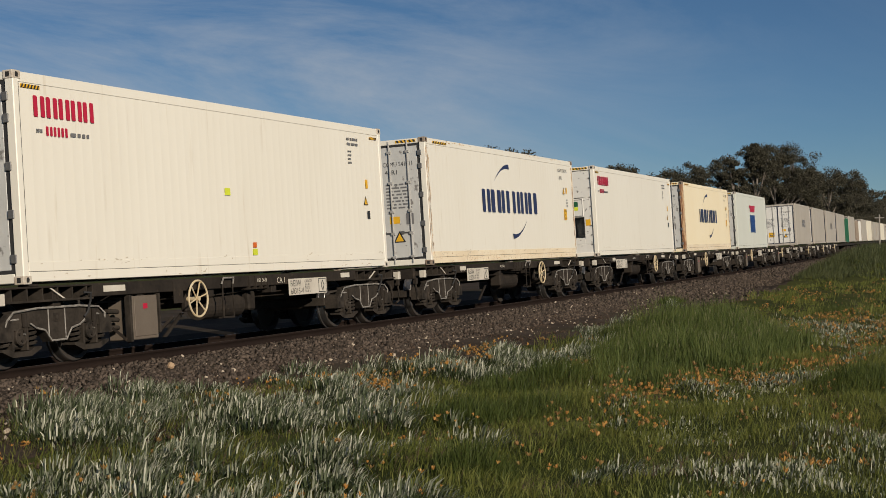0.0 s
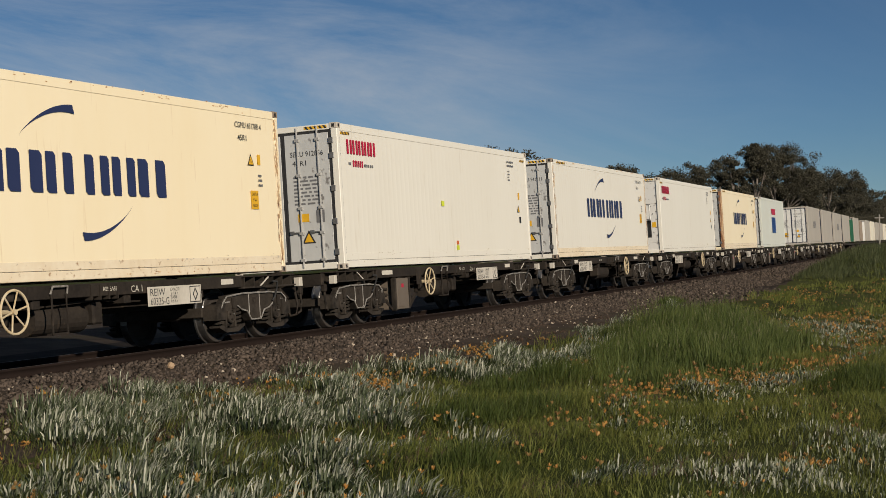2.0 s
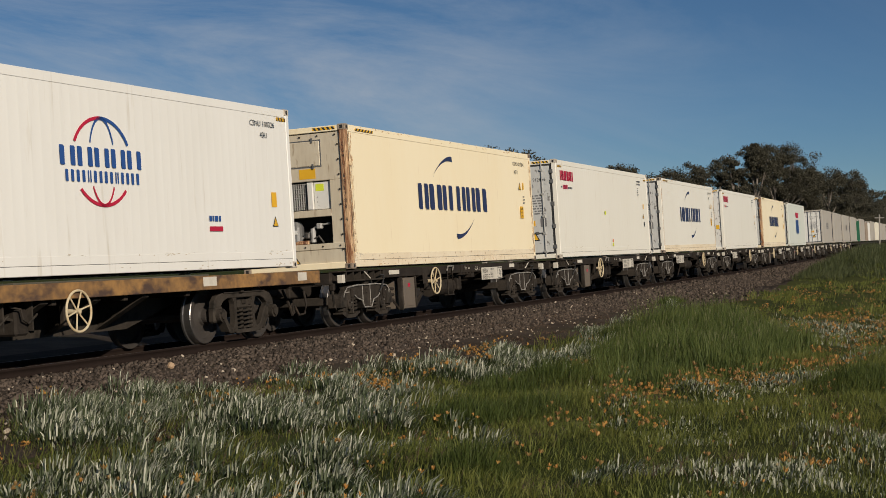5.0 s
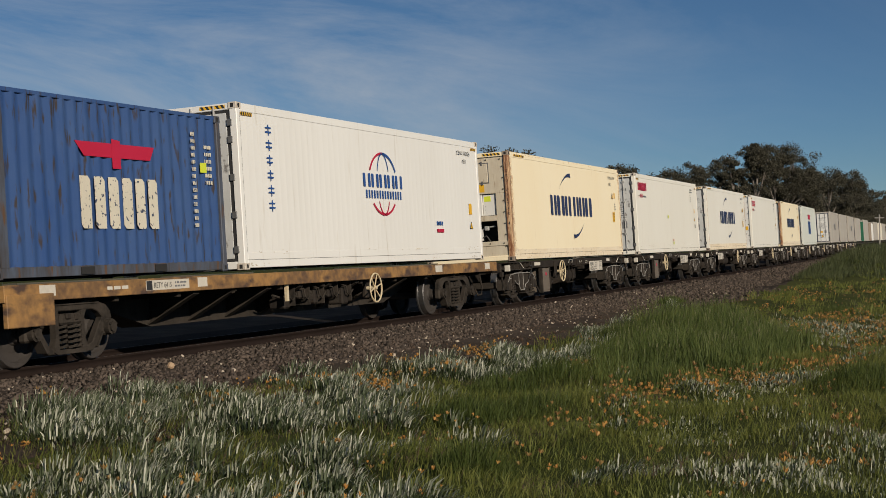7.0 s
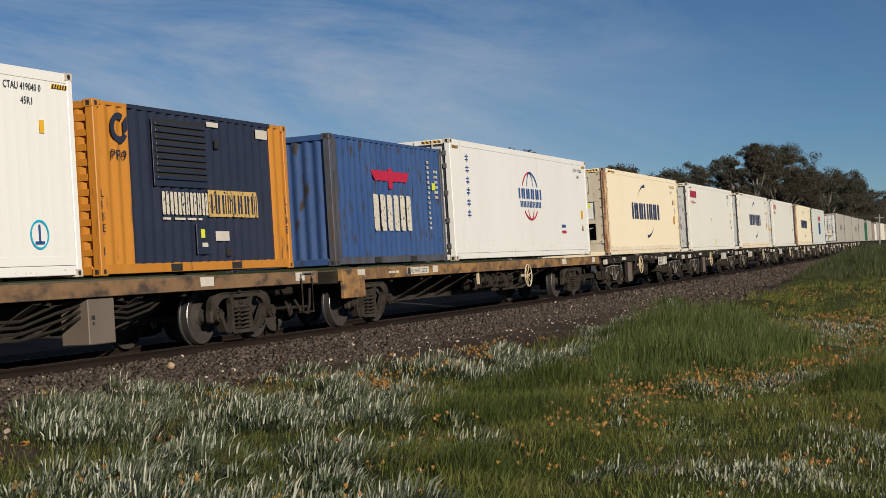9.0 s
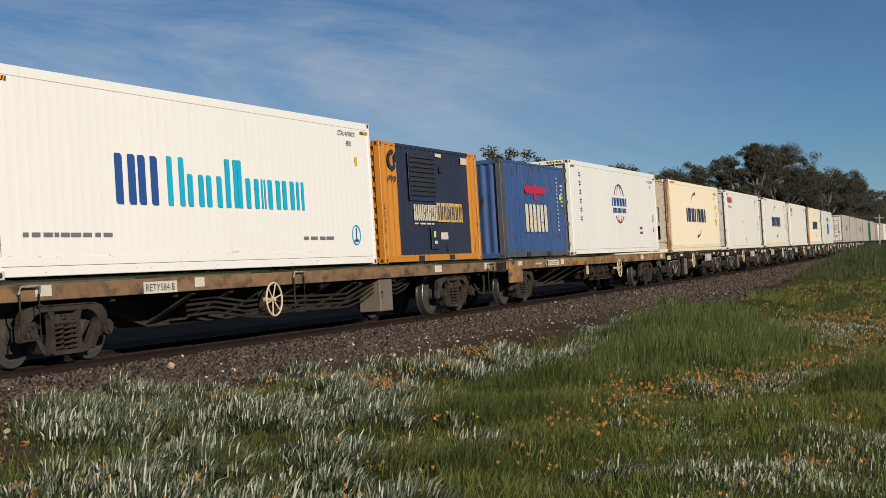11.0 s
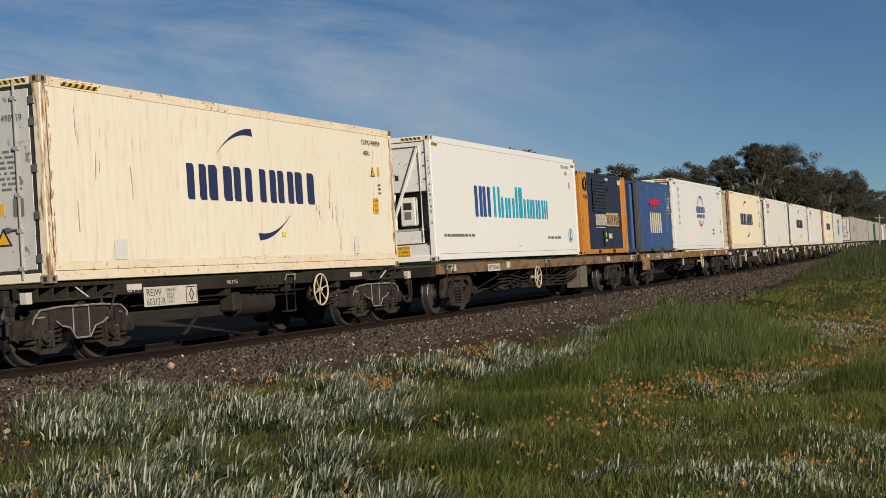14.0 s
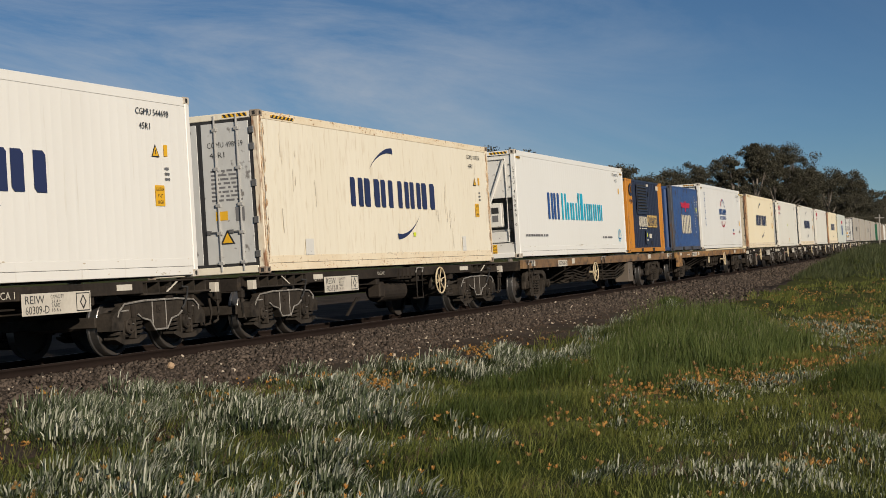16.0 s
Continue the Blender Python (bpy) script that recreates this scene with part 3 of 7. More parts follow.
def shell(c, L, H, side_mat, post_mat, cast_mat, rear_post_mat=None, reefer=True, far=False, front_post_mat=None, rail_mat=None, middle=None):
    """Walls, posts, rails and castings of a container; x from -L/2 to L/2, floor at z 0."""
    h = L / 2
    rail_mat = rail_mat or side_mat
    for sx, pm in ((-1, rear_post_mat or post_mat), (1, front_post_mat or post_mat)):
        for sy in (-1, 1):
            if far and sy > 0:
                continue
            x0 = -h + 0.01 if sx < 0 else h - 0.13
            y0 = sy * (HALF - 0.004)
            part("corner_post", B((x0, x0 + 0.12, min(y0, y0 - sy * 0.14), max(y0, y0 - sy * 0.14), 0.1, H - 0.1), bevel=0.012), pm, c)
    for sx in (-1, 1):
        for sy in (-1, 1):
            for z in (0.059, H - 0.059):
                if far and sy > 0:
                    continue
                casting("corner_casting", sx * (h - 0.089), sy * (HALF - 0.081), z, cast_mat, c)
    for sy in (-1, 1):
        y = sy * (HALF - 0.012)
        if reefer:
            pts = wall_profile(-h + 0.14, h - 0.14, 0.235, 0.0002 if side_mat is M_cream else 0.0006, 0.012, 0.09)
            v, f = pressed(pts, 0.30, H - 0.16, y, "x", sy)
            top = B((-h + 0.13, h - 0.13, min(y, y - sy * 0.08), max(y, y - sy * 0.08), H - 0.16, H - 0.012), bevel=0.01)
            low = B((-h + 0.13, h - 0.13, min(y + sy * 0.006, y - sy * 0.08), max(y + sy * 0.006, y - sy * 0.08), 0.03, 0.165), bevel=0.008)
            kick = B((-h + 0.14, h - 0.14, min(y + sy * 0.004, y - sy * 0.05), max(y + sy * 0.004, y - sy * 0.05), 0.172, 0.30), bevel=0.004)
            if sy > 0 and far:
                kick.free()
            else:
                part("kick_panel", kick, rail_mat, c)
            part("side_core", B((-h + 0.13, h - 0.13, min(y - sy * 0.012, y - sy * 0.06), max(y - sy * 0.012, y - sy * 0.06), 0.16, H - 0.1)), M_greyink, c)
        else:
            pts = wall_profile(-h + 0.14, h - 0.14, 0.278, 0.036, 0.068, 0.26)
            v, f = pressed(pts, 0.16, H - 0.06, sy * (HALF - 0.045), "x", sy)
            top = B((-h + 0.13, h - 0.13, min(y, y - sy * 0.06), max(y, y - sy * 0.06), H - 0.07, H - 0.01), bevel=0.006)
            low = B((-h + 0.13, h - 0.13, min(y, y - sy * 0.05), max(y, y - sy * 0.05), 0.02, 0.165), bevel=0.006)
        if middle and sy < 0:
            x0, x1, mid_mat, mid_label = middle
            for name, a, b, m_ in (("side_panel", x0, x1, mid_mat), ("side_wall", x1, 99, side_mat)):
                keep = [q for q in f if a <= (v[q[0]][0] + v[q[1]][0]) / 2 < b]
                lo, hi = min(map(min, keep)), max(map(max, keep))
                ob = raw(name, v[lo:hi + 1], [tuple(i - lo for i in q) for q in keep], m_, c)
                if m_ is mid_mat:
                    tagged(ob, mid_label)
            f = [q for q in f if (v[q[0]][0] + v[q[1]][0]) / 2 < x0]
            v = v[:max(map(max, f)) + 1]
            part("top_rail_panel", B((x0, x1, y - 0.004, y + 0.02, H - 0.072, H - 0.008)), mid_mat, c)
        raw("side_wall", v, f, side_mat, c)
        part("top_rail", top, rail_mat if side_mat is M_pale else side_mat, c)
        part("bottom_rail", low, rail_mat, c)
    part("roof", B((-h + 0.1, h - 0.1, -HALF + 0.05, HALF - 0.05, H - 0.06, H - 0.02), bevel=0.005), side_mat, c)
    part("floor_panel", B((-h + 0.05, h - 0.05, -HALF + 0.06, HALF - 0.06, 0.05, 0.14)), M_frame, c)
    part("front_wall", B((h - 0.1, h - 0.03, -HALF + 0.13, HALF - 0.13, 0.14, H - 0.08)), side_mat, c)
    for x in (-h + 0.012, h - 0.092):
        part("end_header", B((x, x + 0.08, -HALF + 0.16, HALF - 0.16, H - 0.13, H - 0.015), bevel=0.01), side_mat, c)
        part("end_sill", B((x, x + 0.08, -HALF + 0.16, HALF - 0.16, 0.02, 0.15), bevel=0.01), side_mat, c)


def door_end(c, L, H, door_mat, number="", size="45R1", caution=True, seal=M_seal, far=False):
    """Double doors on the end that faces -x."""
    x = -L / 2 + 0.045
    for sy in (-1, 1):
        y0, y1 = (0.008, HALF - 0.15) if sy > 0 else (-HALF + 0.15, -0.008)
        d = part("door", B((x - 0.02, x + 0.06, y0 + (0.036 if sy > 0 else 0.062), y1 - (0.036 if sy < 0 else 0.062), 0.2, H - 0.18), bevel=0.008), door_mat, c, "grey-white insulated door leaf")
        part("door_seal", B((x - 0.014, x + 0.05, y0 - 0.012, y1 + 0.03, 0.138, H - 0.118) if sy > 0 else (x - 0.014, x + 0.05, y0 - 0.03, y1 + 0.012, 0.138, H - 0.118)), seal, d)
        if far:
            continue
        for k in (0.30, 0.72):
            y = y0 + (y1 - y0) * (k if sy > 0 else 1 - k)
            b = part("locking_bar", rod((x - 0.035, y, 0.07), (x - 0.035, y, H - 0.05), 0.02, 8), M_bar, d)
            for z in (0.22, 0.75, 1.25, 1.9, H - 0.3):
                part("bar_guide", B((x - 0.06, x + 0.002, y - 0.05, y + 0.05, z - 0.03, z + 0.03), bevel=0.006), M_bar, b)
            part("door_handle", B((x - 0.055, x - 0.04, y - 0.02, y + 0.24, 0.76, 0.785), (x - 0.05, x, y + 0.17, y + 0.26, 0.74, 0.81), bevel=0.004), M_hinge, b)
        ye = y1 if sy > 0 else y0
        for z in (0.35, 0.95, 1.6, 2.25, H - 0.35):
            part("hinge", B((x - 0.05, x + 0.02, ye - 0.05, ye + 0.05, z - 0.06, z + 0.06), bevel=0.008), M_hinge, d)
    if far:
        return
    lx = x - 0.022
    if number:
        lettering("number", number, 0.10, 0.72, M_black, c, on_end(-0.16, H - 0.62, lx))
        lettering("size_code", size, 0.10, 0.30, M_black, c, on_end(-0.2, H - 0.80, lx))
        small_print("print", -0.2, 1.3, 0.62, 0.6, 8, c, lx, True)
        part("data_plate", B((lx - 0.003, lx, -0.5, -0.26, 0.98, 1.14)), M_yellow, c, "yellow data plate")
        part("approval_plate", B((lx - 0.003, lx, -0.84, -0.66, 0.95, 1.2)), M_greyink, c, "grey metal approval plate")
        small_print("print", 0.75, 1.3, 0.5, 0.6, 7, c, lx, True)
    if caution:
        s = part("caution_sticker", B((lx - 0.002, lx, 0.28, 0.68, 0.62, 0.95)), M_yellow, c, "yellow caution sticker")
        for i, (w, tx) in enumerate(((0.32, "CAUTION"), (0.26, "9'-6\""), (0.2, "HIGH"))):
            lettering("caution_text", tx, 0.06, w, M_black, s, on_end(0.48 + w / 2, 0.85 - 0.1 * i, lx - 0.003))
        t = part("warning_triangle", B((lx - 0.002, lx, -0.48, -0.46, 0.6, 0.61)), M_black, c)
        bm = bmesh.new()
        bm.faces.new([bm.verts.new(p) for p in ((lx - 0.003, -0.32, 0.55), (lx - 0.003, -0.62, 0.55), (lx - 0.003, -0.47, 0.81))])
        part("triangle_edge", bm, M_black, t)
        bm = bmesh.new()
        bm.faces.new([bm.verts.new(p) for p in ((lx - 0.005, -0.37, 0.575), (lx - 0.005, -0.57, 0.575), (lx - 0.005, -0.47, 0.755))])
        part("triangle_face", bm, M_yellow, t)


def rust_stain(c, x, z0, z1, w, y, seed, side=1):
    """Flecks and runs of rust beside an upright seam, thickest at the seam."""
    rd = random.Random(seed)
    bm = bmesh.new()
    for i in range(int(1500 * w)):
        a = x + side * w * rd.random() ** 3.2
        ww, l = rd.uniform(0.004, 0.02), rd.uniform(0.02, 0.22) * rd.random() + 0.015
        z = rd.uniform(z0, z1 - l)
        d = rd.uniform(-0.008, 0.008)
        e = rd.random() * 0.0012
        bm.faces.new([bm.verts.new((px, y - e, pz)) for px, pz in ((a, z), (a + ww * 0.5, z - 0.01), (a + ww, z + 0.01), (a + ww * 0.9 + d, z + l), (a + ww * 0.3 + d, z + l + 0.01))])
    tagged(part("rust_stain", bm, M_stain, c), "brown rust runs and flecks", kind="stuff")


def rust_edge(c, x0, x1, z, y, n, seed, material=None):
    """Chipped paint and rust along a rail: small flakes, long ways along it."""
    rd = random.Random(seed)
    bm = bmesh.new()
    spots = [rd.uniform(x0, x1) for i in range(max(2, n // 9))]
    for i in range(n):
        a = rd.choice(spots) + rd.gauss(0, 0.16) if rd.random() < 0.7 else rd.uniform(x0, x1)
        a = min(max(a, x0), x1 - 0.1)
        l, hh, zz = rd.uniform(0.01, 0.09), rd.uniform(0.004, 0.016), z + rd.gauss(0, 0.022)
        e = rd.random() * 0.0012
        bm.faces.new([bm.verts.new((px, y - e, pz)) for px, pz in ((a, zz), (a + l * 0.6, zz - hh * 0.6), (a + l, zz + hh * 0.2), (a + l * 0.7, zz + hh), (a + l * 0.2, zz + hh * 0.7))])
    tagged(part("rust_edge", bm, material or M_stain, c), "chipped paint and rust flakes", kind="stuff")


def vertical_text(c, text, L, z_top, material):
    """Writing down the rear face of the near corner post."""
    for i, ch in enumerate(text):
        if ch != " ":
            lettering("post_letter", ch, 0.085, 0.05 if ch not in "I1" else 0.02, material, c, on_end(-HALF + 0.1, z_top - 0.125 * i, -L / 2 + 0.009))


def end_hazard(c, L, H):
    """Striped strip on the header of the rear end."""
    x = -L / 2 + 0.011
    st = part("hazard_strip", B((x - 0.001, x, -HALF + 0.22, -HALF + 0.72, H - 0.1, H - 0.04)), M_yellow, c, "black and yellow hazard strip")
    for i in range(5):
        a = -HALF + 0.22 + 0.1 * i
        bm = bmesh.new()
        bm.faces.new([bm.verts.new((x - 0.0025, yy, zz)) for yy, zz in ((a, H - 0.1), (a + 0.05, H - 0.1), (a + 0.09, H - 0.04), (a + 0.04, H - 0.04))])
        part("stripe", bm, M_black, st)


def unit_end(c, L, H, body_mat, style=0):
    """A refrigeration unit on the end that faces -x."""
    x, n0, n1 = -L / 2 + 0.05, -HALF + 0.15, HALF - 0.15
    head = {0: 1.8, 1: 1.62, 2: 1.9}[style]
    u = part("cooling_unit", B((x, x + 0.05, n0, n1, head, H - 0.14), bevel=0.01), body_mat, c, "cooling unit with fan and machinery bay")
    part("bay_back", B((x + 0.45, x + 0.47, n0, n1, 0.3, head)), M_hinge if style else M_hole, u)
    part("bay_floor", B((x, x + 0.45, n0, n1, 0.14, 0.42), bevel=0.01), body_mat, u)
    for z in np.arange(0.4, H - 0.2, 0.3):
        for y in (-HALF + 0.2, HALF - 0.2):
            part("bolt", rod((x - 0.025, y, z), (x + 0.01, y, z), 0.018, 6), M_frame, u)
    if style != 1:
        for y0, y1 in ((n0, n0 + 0.27), (n1 - 0.2, n1)):
            part("side_column", B((x, x + 0.05, y0, y1, 0.42, head), bevel=0.006), body_mat, u)
    if style == 0:
        for y0 in (-0.62, 0.36):
            p = part("access_panel", B((x - 0.02, x, y0, y0 + 0.86, 2.1, 2.6), bevel=0.012), body_mat, u)
            part("panel_gasket", B((x - 0.006, x - 0.001, y0 - 0.025, y0 + 0.885, 2.075, 2.625)), M_hinge, p)
            for k in (0.14, 0.68):
                for z in (2.04, 2.56):
                    part("panel_latch", B((x - 0.032, x - 0.018, y0 + k, y0 + k + 0.04, z, z + 0.1)), M_hinge, p)
        for y in np.linspace(n0 + 0.1, n1 - 0.1, 6):
            part("bolt", rod((x - 0.025, y, H - 0.2), (x + 0.01, y, H - 0.2), 0.018, 6), M_frame, u)
            part("bolt", rod((x - 0.035, y, 0.48), (x - 0.01, y, 0.48), 0.018, 6), M_frame, u)
        part("sticker", B((x - 0.004, x - 0.001, -0.5, -0.14, 1.85, 2.05)), M_yellow, u, "yellow sticker")
        part("cross_bar", B((x - 0.005, x + 0.08, n0 + 0.27, n1 - 0.2, 1.08, 1.22), bevel=0.008), body_mat, u)
        part("lower_rail", B((x - 0.02, x + 0.1, n0, n1, 0.42, 0.54), bevel=0.008), body_mat, u)
        part("side_panel", B((x + 0.05, x + 0.1, -0.8, -0.42, 1.23, 1.78), bevel=0.008), M_door, u, "pale grey plain panel")
        part("sticker", B((x + 0.046, x + 0.049, -0.64, -0.46, 1.6, 1.74)), M_lime, u, "small lime sticker")
        part("panel_column", B((x + 0.0, x + 0.12, -0.41, -0.29, 1.23, 1.78), bevel=0.01), M_door, u)
        coilb = part("condenser_coil", B((x + 0.16, x + 0.24, -0.29, 0.55, 1.24, 1.77)), M_machine, u, "finned condenser coil")
        for i in range(17):
            part("fin", B((x + 0.06, x + 0.16, -0.28 + 0.05 * i, -0.262 + 0.05 * i, 1.24, 1.77)), M_bar, coilb)
        for z in np.arange(1.3, 1.76, 0.09):
            part("coil_wire", B((x + 0.05, x + 0.058, -0.28, 0.55, z, z + 0.008)), M_bar, coilb)
        cb = part("control_box", B((x + 0.0, x + 0.25, 0.6, 0.95, 1.24, 1.78), bevel=0.02), M_door, u)
        part("display", B((x - 0.005, x + 0.003, 0.66, 0.86, 1.34, 1.64)), M_black, cb)
        comp = rod((x + 0.2, 0.1, 0.56), (x + 0.2, 0.1, 0.9), 0.16, 18)
        rod((x + 0.2, 0.1, 0.9), (x + 0.2, 0.1, 1.02), 0.16, 18, comp, 0.1)
        part("compressor", comp, M_hinge, u, "grey cylindrical compressor")
        part("compressor_label", B((x + 0.035, x + 0.04, 0.0, 0.1, 0.76, 0.84), (x + 0.035, x + 0.04, 0.06, 0.14, 0.87, 0.93)), M_door, u)
        part("mount", B((x + 0.05, x + 0.3, -0.22, 0.3, 0.54, 0.62), bevel=0.02), M_rustpost, u, "rusty mounting bracket")
        part("valve", rod((x + 0.15, -0.3, 0.58), (x + 0.15, -0.3, 0.86), 0.055, 10), M_bar, u)
        part("valve", B((x + 0.08, x + 0.2, -0.52, -0.4, 0.84, 0.96), bevel=0.02), M_bar, u)
        part("valve", B((x + 0.08, x + 0.2, -0.24, -0.14, 0.66, 0.78), bevel=0.02), M_machine, u)
        part("pipe", tube([(x + 0.12, -0.7, 0.94), (x + 0.12, -0.45, 0.92), (x + 0.14, -0.32, 0.86), (x + 0.15, -0.2, 0.75), (x + 0.15, 0.0, 0.64)], 0.02), M_bar, u)
        part("pipe", tube([(x + 0.1, -0.55, 0.56), (x + 0.1, -0.45, 0.7), (x + 0.12, -0.35, 0.66), (x + 0.13, -0.2, 0.58)], 0.018), M_machine, u)
        part("cable", tube([(x + 0.1, 0.9, 0.9), (x + 0.1, 0.7, 0.62), (x + 0.1, 0.5, 0.7), (x + 0.12, 0.35, 1.0)], 0.015), M_seal, u)
        tr = part("warning_sign", prism([(0, 0), (0.01, 0), (0.005, 0.01)], 0, 0.001), M_black, u)
        for k, m_, e in ((1.0, M_black, 0), (0.72, M_yellow, 0.002)):
            bm = bmesh.new()
            bm.faces.new([bm.verts.new((x - 0.004 - e, 0.1 + yy * k, 0.24 + zz * k)) for yy, zz in ((0.17, -0.1), (-0.17, -0.1), (0, 0.15))])
            part("triangle", bm, m_, tr)
    elif style == 2:
        part("lower_panel", B((x, x + 0.05, n0 + 0.27, n1 - 0.2, 0.42, 0.62), bevel=0.008), body_mat, u)
        part("access_door", B((x - 0.012, x + 0.04, -0.8, 0.2, 1.28, 1.88), bevel=0.02), body_mat, u)
        part("door_edge", tube([(x - 0.014, -0.76, 1.32), (x - 0.014, -0.76, 1.84), (x - 0.014, 0.16, 1.84), (x - 0.014, 0.16, 1.32), (x - 0.014, -0.76, 1.32)], 0.012, 5), M_hinge, u)
        part("sticker", B((x - 0.017, x - 0.014, -0.62, -0.3, 1.62, 1.78)), M_green, u, "green sticker")
        part("sticker", B((x - 0.017, x - 0.014, -0.62, -0.3, 1.5, 1.61)), M_lime, u, "lime sticker")
        part("sticker", B((x - 0.004, x - 0.001, -1.0, -0.84, 1.0, 1.2)), M_yellow, u, "yellow sticker")
        part("rest_panel", B((x + 0.02, x + 0.05, 0.2, n1 - 0.2, 0.62, 1.9), bevel=0.006), body_mat, u)
        part("fan_box", B((x + 0.06, x + 0.4, -0.4, 0.15, 0.66, 1.2), bevel=0.03), body_mat, u)
        small_print("print", 0.5, 2.0, 0.9, 0.12, 1, u, x - 0.003, True)
    else:
        part("door_panel", B((x - 0.02, x, -0.2, 0.7, 2.15, 2.6), bevel=0.01), body_mat, u)
        part("brand_bar", B(*[(x - 0.024, x - 0.021, 0.62 - 0.12 * i - 0.075, 0.62 - 0.12 * i, 2.3, 2.42 + 0.05 * (i % 2)) for i in range(7)]), M_cyan, u)
        part("brand_bar", B(*[(x - 0.004, x - 0.001, 0.62 - 0.13 * i - 0.09, 0.62 - 0.13 * i, 1.9, 2.02) for i in range(8)]), M_black, u)
        fan = part("fan_panel", B((x + 0.05, x + 0.12, -0.25, 0.9, 0.75, 1.62), bevel=0.02), body_mat, u)
        part("fan_opening", rod((x + 0.04, 0.18, 1.18), (x + 0.07, 0.18, 1.18), 0.36, 28), M_hole, fan)
        part("fan_grille", B(*[(x + 0.03, x + 0.038, 0.18 - 0.34 + 0.05 * i, 0.18 - 0.325 + 0.05 * i,
                               1.18 - math.sqrt(max(0.01, 0.125 - (0.05 * i - 0.34) ** 2)), 1.18 + math.sqrt(max(0.01, 0.125 - (0.05 * i - 0.34) ** 2))) for i in range(14)]), M_bar, fan)
        cb = part("control_panel", B((x + 0.05, x + 0.25, -0.72, -0.36, 0.85, 1.5), bevel=0.02), body_mat, u, "white control panel with dark display")
        part("display", B((x + 0.04, x + 0.052, -0.64, -0.44, 1.22, 1.38)), M_black, cb)
        part("keypad", B((x + 0.04, x + 0.052, -0.62, -0.46, 1.0, 1.17)), M_greyink, cb)
        part("diagonal_brace", tube([(x - 0.03, -0.88, 2.62), (x - 0.03, -0.02, 0.48)], 0.042), M_door, u)
        part("diagonal_brace", tube([(x - 0.03, 0.92, 2.62), (x - 0.03, 0.06, 0.48)], 0.042), M_door, u)
        part("corner_panel", cross_plate([(-0.9, 2.62), (-0.9, 1.66), (-0.55, 1.72), (-0.3, 2.2)], x + 0.02, x + 0.03), body_mat, u)
        part("bay_shelf", B((x + 0.05, x + 0.44, -0.9, 0.9, 0.72, 0.78), bevel=0.008), M_bar, u)
        part("frame_tube", tube([(x - 0.03, -0.92, 2.66), (x - 0.03, -0.92, 0.45), (x - 0.03, 0.95, 0.45), (x - 0.03, 0.95, 2.66), (x - 0.03, -0.92, 2.66)], 0.025), M_door, u)
        part("lower_panel", B((x - 0.01, x + 0.02, -0.88, 0.4, 0.46, 0.72), bevel=0.01), body_mat, u)
        s = part("caution_sticker", B((x - 0.006, x - 0.002, -0.56, -0.2, 0.11, 0.39)), M_yellow, u, "yellow caution sticker")
        for i, (w, tx) in enumerate(((0.3, "CAUTION"), (0.32, "9'6\" HIGH"), (0.34, "CONTAINER"))):
            lettering("caution_text", tx, 0.05, w, M_black, s, on_end(-0.38 + w / 2, 0.32 - 0.09 * i, x - 0.007))
        tr = part("warning_sign", cross_plate([(0.14, 0.12), (-0.1, 0.12), (0.02, 0.38)], x - 0.004, x - 0.002), M_black, u)
        part("triangle", cross_plate([(0.1, 0.14), (-0.06, 0.14), (0.02, 0.32)], x - 0.007, x - 0.005), M_yellow, tr)


def side_marks(c, L, H, number="", rows=True, caution=True):
    """Small writing and stickers near the front end of the near side."""
    y, h = -HALF - 0.004, L / 2
    if number:
        lettering("number", number, 0.10, 0.92, M_black, c, on_side(h - 1.58, 2.52, y))
        lettering("size_code", "45R1", 0.10, 0.3, M_black, c, on_side(h - 1.5, 2.3, y))
    triangle_sign(h - 1.2, 1.88, 0.22, c, y)
    sticker("sticker", h - 0.85, 1.9, 0.1, 0.18, M_yellow, c, y, "small yellow sticker")
    small_print("print", h - 0.85, 1.5, 0.14, 0.25, 3, c, y)
    if caution:
        s = sticker("caution_sticker", h - 1.15, 1.12, 0.26, 0.32, M_yellow, c, y, "yellow caution sticker")
        for i, (w, tx) in enumerate(((0.22, "CAUTION"), (0.14, "9'-6\""), (0.15, "HIGH"))):
            lettering("caution_text", tx, 0.055, w, M_black, s, on_side(h - 1.02 - w / 2, 1.35 - 0.1 * i, y - 0.002))


def marks_a(c, L, H, big=True):
    """Red brand mark of plain bars, top rear of the near side."""
    y, h = -HALF - 0.004, L / 2
    blocks("brand_mark", -h + 0.42, 2.29, 0.29, [0.25, 0.25, 0.25, 0.25, 0.25], 0.04, M_red, c, y)
    blocks("brand_mark", -h + 0.68, 2.04, 0.13, [0.14, 0.14, 0.14], 0.035, M_red, c, y)
    small_print("print", -h + 0.46, 2.05, 0.16, 0.1, 1, c, y)
    small_print("print", -h + 1.24, 2.03, 0.5, 0.11, 1, c, y)
    hazard(-h + 0.16, 2.67, 0.42, 0.05, c, y)
    hazard(h - 0.6, 2.64, 0.35, 0.05, c, y)
    small_print("print", h - 1.7, 2.44, 0.62, 0.2, 2, c, y)
    small_print("print", h - 1.68, 2.08, 0.16, 0.3, 4, c, y)
    triangle_sign(h - 1.05, 1.28, 0.2, c, y)
    sticker("sticker", h - 0.92, 1.62, 0.1, 0.18, M_yellow, c, y, "small yellow sticker")
    sticker("sticker", h - 0.9, 1.0, 0.12, 0.16, M_black, c, y, "small black sticker")


